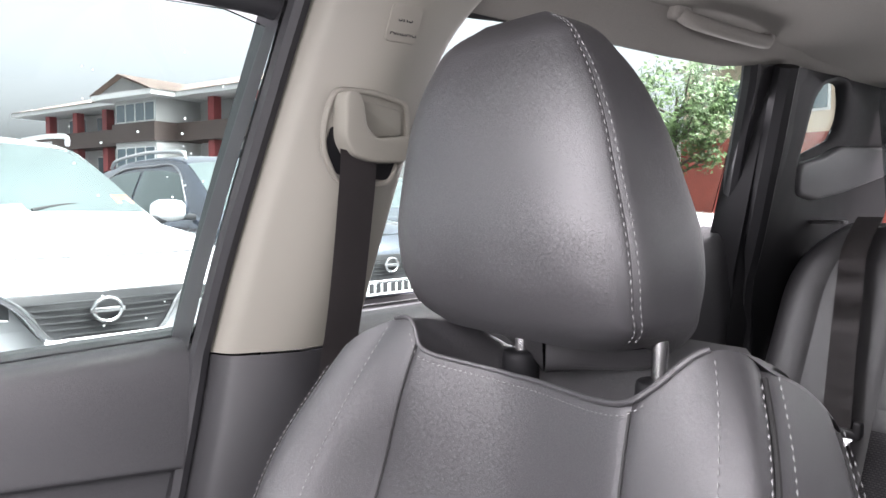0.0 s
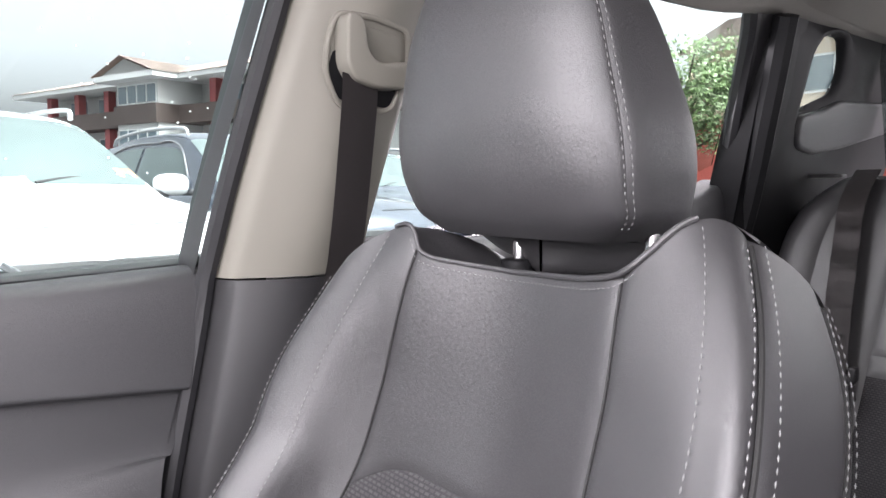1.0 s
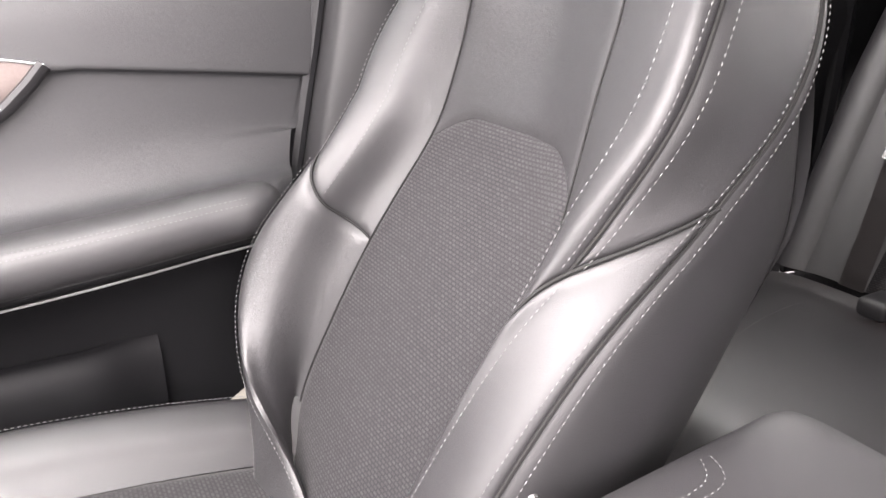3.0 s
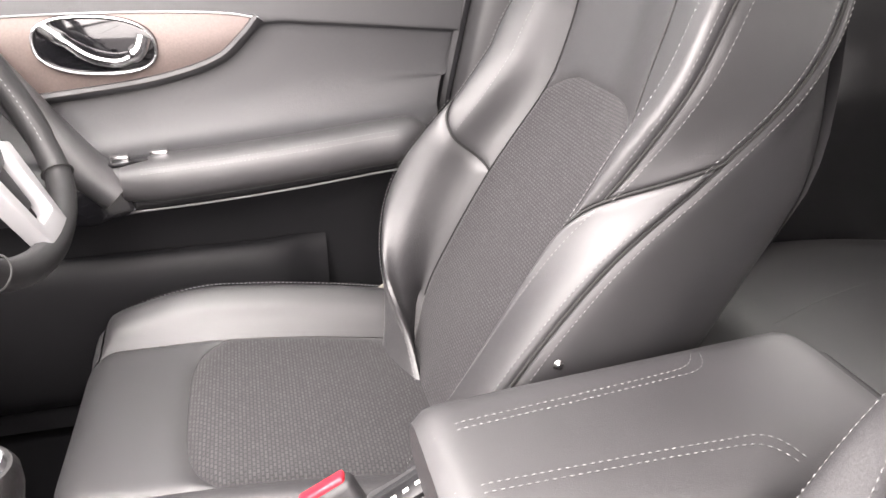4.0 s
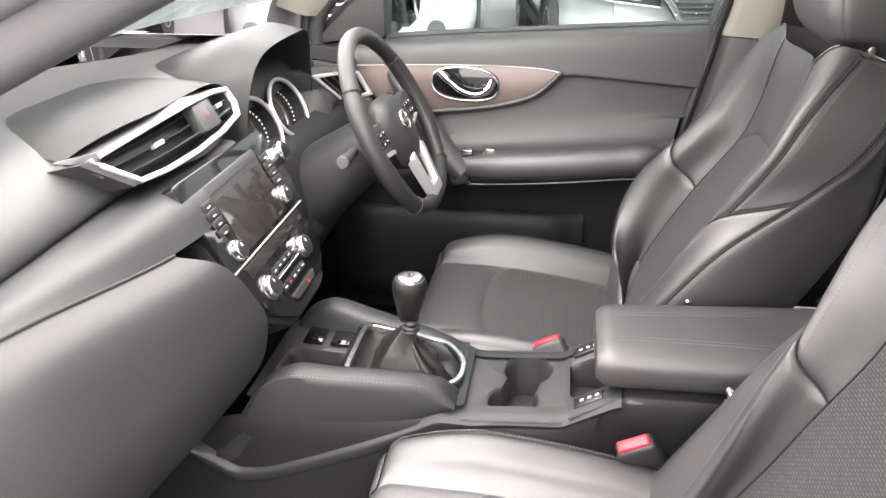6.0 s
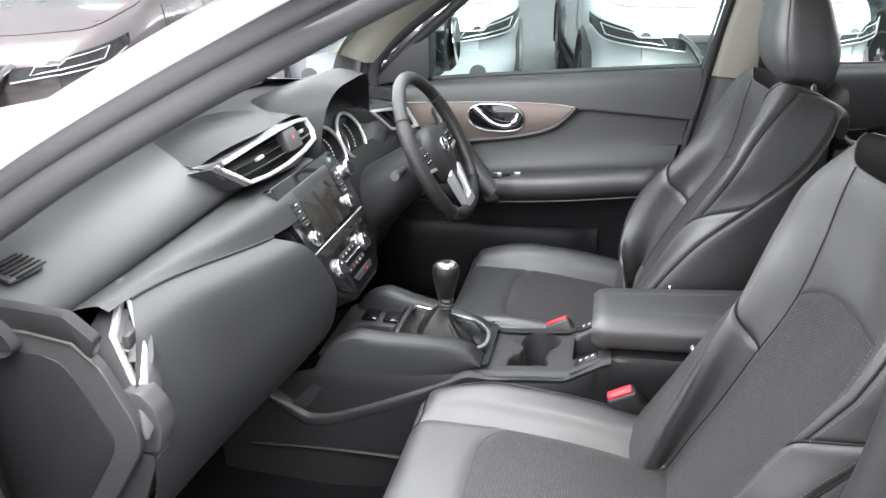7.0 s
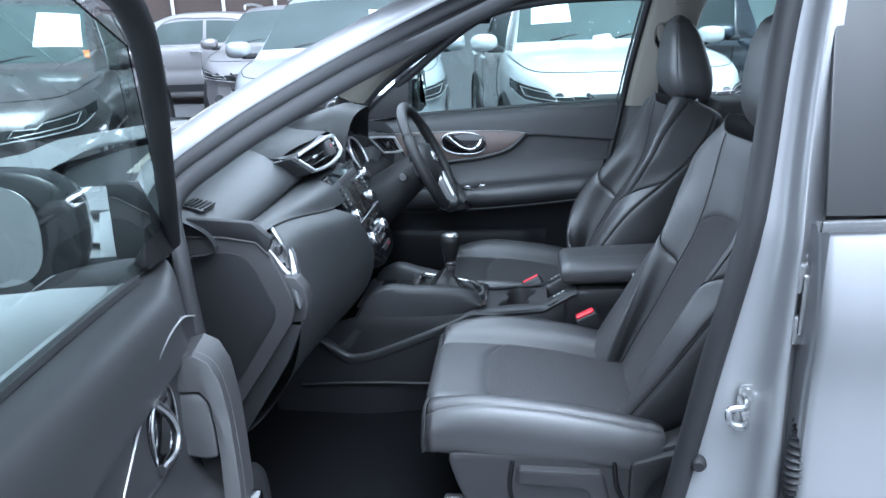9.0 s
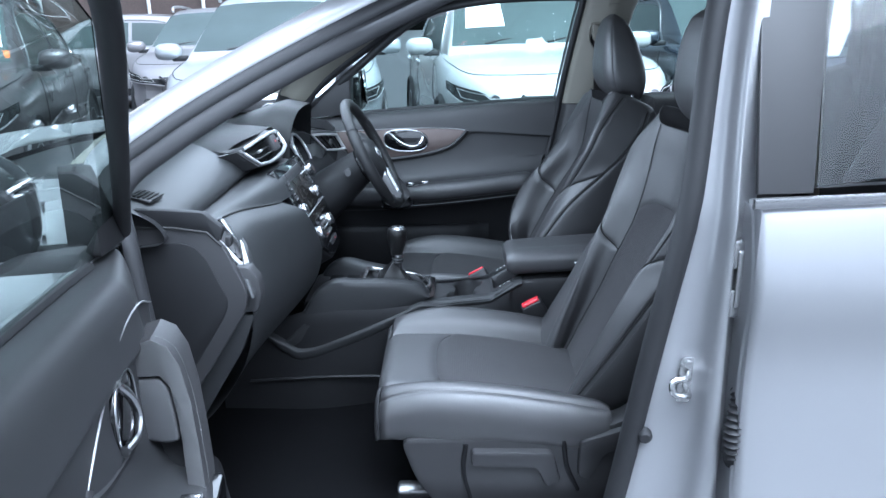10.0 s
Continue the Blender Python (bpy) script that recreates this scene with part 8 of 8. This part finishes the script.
parked_car("parked_crossover", "plum", (-5.9, 3.4), 18, "dark crossover parked next to the plum one")
parked_car("parked_hatchback", "white", (10.2, 5.2), 40, "small white hatchback across the car park", rails=False)

# office building with a balcony band
ROOF = material("brown concrete roof tiles", (0.20, 0.155, 0.135), 0.85, grain=0.3, grain_size=0.05, bump=0.6, bump_size=0.15, mottling=0.25, mottle_size=1.2)
CLAD = material("dark brown timber cladding", (0.085, 0.062, 0.055), 0.7, grain=0.3, grain_size=0.05, bump=0.3, bump_size=0.1, mottling=0.2, mottle_size=1.0)
RENDER = material("pale grey render", (0.50, 0.50, 0.49), 0.8, grain=0.1, grain_size=0.02, mottling=0.12, mottle_size=1.5)
CREAMWALL = material("cream rendered wall", (0.62, 0.50, 0.38), 0.8, grain=0.1, grain_size=0.02, mottling=0.12, mottle_size=1.5)
BRICK = material("red brick wall", (0.30, 0.075, 0.055), 0.85, grain=0.4, grain_size=0.04, bump=0.4, bump_size=0.07, mottling=0.25, mottle_size=0.6)
REDPAINT = material("red painted column", (0.30, 0.06, 0.06), 0.5, mottling=0.1)
OFFGLASS = material("office window glass", (0.12, 0.16, 0.18), 0.08, coat=0.3, mottling=0.4, mottle_size=2.0)
WHITETRIM = material("white fascia board", (0.68, 0.68, 0.67), 0.6, mottling=0.06)
ob = thing("office_building", "two storey office building with brown balcony band and red columns", "building", (10, 38, 0))
e = Vector((0.2955, -0.9553, 0)).normalized()
nrm = Vector((-0.9553, -0.2955, 0)).normalized()
B0 = Vector((8.2, 48.7, 0))
B = lambda s, d, z: B0 + (e * s + nrm * d + Vector((0, 0, z))) * 0.784 + Vector((0, 0, 0.84))


def block(bm, s0, s1, d0, d1, z0, z1):
    c = [B(s, d, z) for z in (z0, z1) for s, d in ((s0, d0), (s1, d0), (s1, d1), (s0, d1))]
    v = [bm.verts.new(p) for p in c]
    for f in ((0, 1, 2, 3), (4, 5, 6, 7), (0, 1, 5, 4), (1, 2, 6, 5), (2, 3, 7, 6), (3, 0, 4, 7)):
        bm.faces.new([v[i] for i in f])
    bmesh.ops.recalc_face_normals(bm, faces=bm.faces)
    return bm


part("wall", block(bmesh.new(), 0.4, 34, -12, -1.6, -1.3, 6.9), RENDER, ob, "pale grey wall", smooth=False)
bal = part("balcony_band", block(bmesh.new(), -0.6, 13.2, -1.7, 0.2, 4.35, 5.45), CLAD, ob, "dark brown balcony band", smooth=False)
part("balcony_band", block(bmesh.new(), 17.6, 34, -1.7, 0.2, 4.35, 5.45), CLAD, ob, smooth=False)
part("balcony_band", block(bmesh.new(), 13.2, 17.6, -1.7, 1.8, 4.30, 5.45), CLAD, ob, smooth=False)
part("bay", block(bmesh.new(), 13.3, 17.5, -1.7, 1.6, -1.3, 6.9), RENDER, ob, smooth=False)
bm = bmesh.new()
for k in range(5):
    s0 = 1.0 + 0.42 * k
    block(bm, s0, s0 + 0.28, 0.2, 0.23, 4.75, 5.02)
part("sign_bars", bm, WHITETRIM, bal, "pale unreadable sign lettering as plain bars", smooth=False)
for s in list(np.arange(1.4, 12.5, 3.7)) + list(np.arange(20.0, 31, 4.2)):
    part("column", block(bmesh.new(), s, s + 0.55, -0.75, -0.20, -1.3, 4.36), REDPAINT, ob, "red painted column", smooth=False)
    part("column", block(bmesh.new(), s, s + 0.55, -0.75, -0.20, 5.44, 6.95), REDPAINT, ob, "red painted column", smooth=False)
    for z0, z1 in ((1.0, 3.9), (5.5, 6.75)):
        w = part("window", block(bmesh.new(), s + 0.75, s + 3.1, -1.62, -1.56, z0, z1), WHITETRIM, ob, smooth=False)
        part("pane", block(bmesh.new(), s + 0.85, s + 1.88, -1.58, -1.54, z0 + 0.1, z1 - 0.1), OFFGLASS, w, smooth=False)
        part("pane", block(bmesh.new(), s + 1.96, s + 3.0, -1.58, -1.54, z0 + 0.1, z1 - 0.1), OFFGLASS, w, smooth=False)
for k in range(4):
    for z0, z1 in ((1.0, 4.0), (5.5, 6.7)):
        w = part("window", block(bmesh.new(), 13.45 + 1.0 * k, 14.40 + 1.0 * k, 1.58, 1.63, z0, z1), WHITETRIM, ob, smooth=False)
        part("pane", block(bmesh.new(), 13.52 + 1.0 * k, 14.33 + 1.0 * k, 1.62, 1.66, z0 + 0.08, z1 - 0.08), OFFGLASS, w, smooth=False)
part("eaves", block(bmesh.new(), -1.4, 35, -1.9, 0.9, 6.92, 7.22), WHITETRIM, ob, "white fascia and soffit", smooth=False)
part("eaves", block(bmesh.new(), 12.3, 18.5, -1.9, 2.6, 6.90, 7.22), WHITETRIM, ob, smooth=False)
bm = bmesh.new()
v = [bm.verts.new(B(*p)) for p in ((-1.5, 1.0, 7.22), (35, 1.0, 7.22), (31, -6, 9.3), (4, -6, 9.3), (-1.5, -13, 7.22), (35, -13, 7.22))]
for f in ((0, 1, 2, 3), (0, 3, 4), (4, 5, 2, 3), (1, 5, 2)):
    bm.faces.new([v[i] for i in f])
part("roof", bm, ROOF, ob, "brown tiled hipped roof", smooth=False)
bm = bmesh.new()
v = [bm.verts.new(B(*p)) for p in ((12.2, 2.7, 7.20), (18.6, 2.7, 7.20), (15.4, 2.7, 8.30), (15.4, -4.5, 8.30), (12.2, -1, 7.20), (18.6, -1, 7.20))]
for f in ((0, 2, 3, 4), (1, 5, 3, 2)):
    bm.faces.new([v[i] for i in f])
bmesh.ops.solidify(bm, geom=list(bm.faces), thickness=0.15)
part("gable_roof", bm, ROOF, ob, "brown tiled gable roof", smooth=False)
bm = bmesh.new()
v = [bm.verts.new(B(*p)) for p in ((12.7, 2.4, 7.2), (18.1, 2.4, 7.2), (15.4, 2.4, 8.12))]
bm.faces.new(v)
bmesh.ops.solidify(bm, geom=list(bm.faces), thickness=0.2)
part("gable_wall", bm, RENDER, ob, smooth=False)

# brick and cream house behind the tree
hs = thing("cream_house", "cream rendered house above a red brick storey", "building", (32, 12, 0))


def hblock(x0, x1, y0, y1, z0, z1):
    bm = bmesh.new()
    rbox(bm, ((x0 + x1) / 2, (y0 + y1) / 2, (z0 + z1) / 2), (x1 - x0, y1 - y0, z1 - z0), 0)
    return bm


part("lower_wall", hblock(31.5, 40, -2, 20.5, 0, 4.3), BRICK, hs, "red brick wall", smooth=False)
part("upper_wall", hblock(31.7, 40, -2, 20.5, 4.3, 7.6), CREAMWALL, hs, "cream rendered wall", smooth=False)
for y in np.arange(0, 20, 3.4):
    w = part("window", hblock(31.62, 31.75, y, y + 1.3, 5.2, 6.8), WHITETRIM, hs, smooth=False)
    part("pane", hblock(31.58, 31.66, y + 0.1, y + 1.2, 5.3, 6.7), OFFGLASS, w, smooth=False)
bm = bmesh.new()
v = [bm.verts.new(p) for p in ((31.0, -2.5, 7.5), (31.0, 21, 7.5), (36, 21, 10), (36, -2.5, 10))]
bm.faces.new(v)
bmesh.ops.solidify(bm, geom=list(bm.faces), thickness=0.2)
part("roof", bm, ROOF, hs, smooth=False)
bm = bmesh.new()
rbox(bm, (29, 24.5, 2.4), (5, 8, 4.8), 0)
solid("grey_unit", bm, RENDER, "pale grey flat roofed unit beyond the tree", "building")

# wall and posts at the far end
wall = thing("boundary_wall", "long dark brown boundary wall with white posts", "wall", (-8, 17, 0), kind="structure")
part("panel", hblock(-26, -3.5, 17.0, 17.3, 0, 4.2), CLAD, wall, smooth=False)
for x in np.arange(-25, -3.5, 1.35):
    bm = bmesh.new()
    tube(bm, [(x, 16.9, 0), (x, 16.9, 4.1)], 0.045, 8)
    part("post", bm, WHITETRIM, wall, "white post")

# tree
LEAF = material("green leaves", (0.085, 0.15, 0.040), 0.55, grain=0.3, grain_size=0.05, mottling=0.45, mottle_size=0.7)
BARK = material("grey brown bark", (0.10, 0.08, 0.06), 0.9, bump=0.6, bump_size=0.03)
tree = thing("tree", "leafy green street tree with a thin trunk", "tree", (20, 13.2, 0))
bm = bmesh.new()
tube(bm, spline([(20, 13.2, 0), (20.05, 13.2, 1.5), (19.95, 13.25, 3.0), (20.05, 13.2, 4.6)], 5), list(np.linspace(0.16, 0.05, 16)), 10)
rng = random.Random(4)
tips = []
for k in range(16):
    a, z0 = rng.uniform(0, 6.28), rng.uniform(1.9, 4.4)
    L = rng.uniform(1.0, 1.9) * (1.15 - abs(z0 - 3) * 0.15)
    p0 = Vector((20, 13.2, z0))
    p1 = p0 + Vector((math.cos(a) * L * 0.6, math.sin(a) * L * 0.6, L * 0.35))
    p2 = p0 + Vector((math.cos(a) * L, math.sin(a) * L, L * 0.75))
    tube(bm, [p0, p1, p2], [0.05, 0.03, 0.012], 6)
    tips += [p1, p2, (p1 + p2) / 2]
part("trunk", bm, BARK, tree)
bm = bmesh.new()
for k in range(260):
    if k < 130:
        c = rng.choice(tips) + Vector([rng.gauss(0, 0.28) for _ in range(3)])
    else:
        a, u = rng.uniform(0, 6.28), rng.uniform(-1, 1)
        r = rng.uniform(0.55, 1.0)
        c = Vector((20 + math.cos(a) * 1.75 * r * math.sqrt(1 - u * u), 13.2 + math.sin(a) * 1.85 * r * math.sqrt(1 - u * u), 4.15 + u * 1.75 * r))
    for j in range(26):
        p = c + Vector([rng.gauss(0, 0.16) for _ in range(3)])
        d = Vector([rng.uniform(-1, 1) for _ in range(3)]).normalized()
        s = d.orthogonal().normalized() * rng.uniform(0.035, 0.06)
        d = d * rng.uniform(0.06, 0.11)
        v = [bm.verts.new(p + q) for q in (-d, s, d, -s)]
        bm.faces.new(v)
part("crown", bm, LEAF, tree, smooth=False)
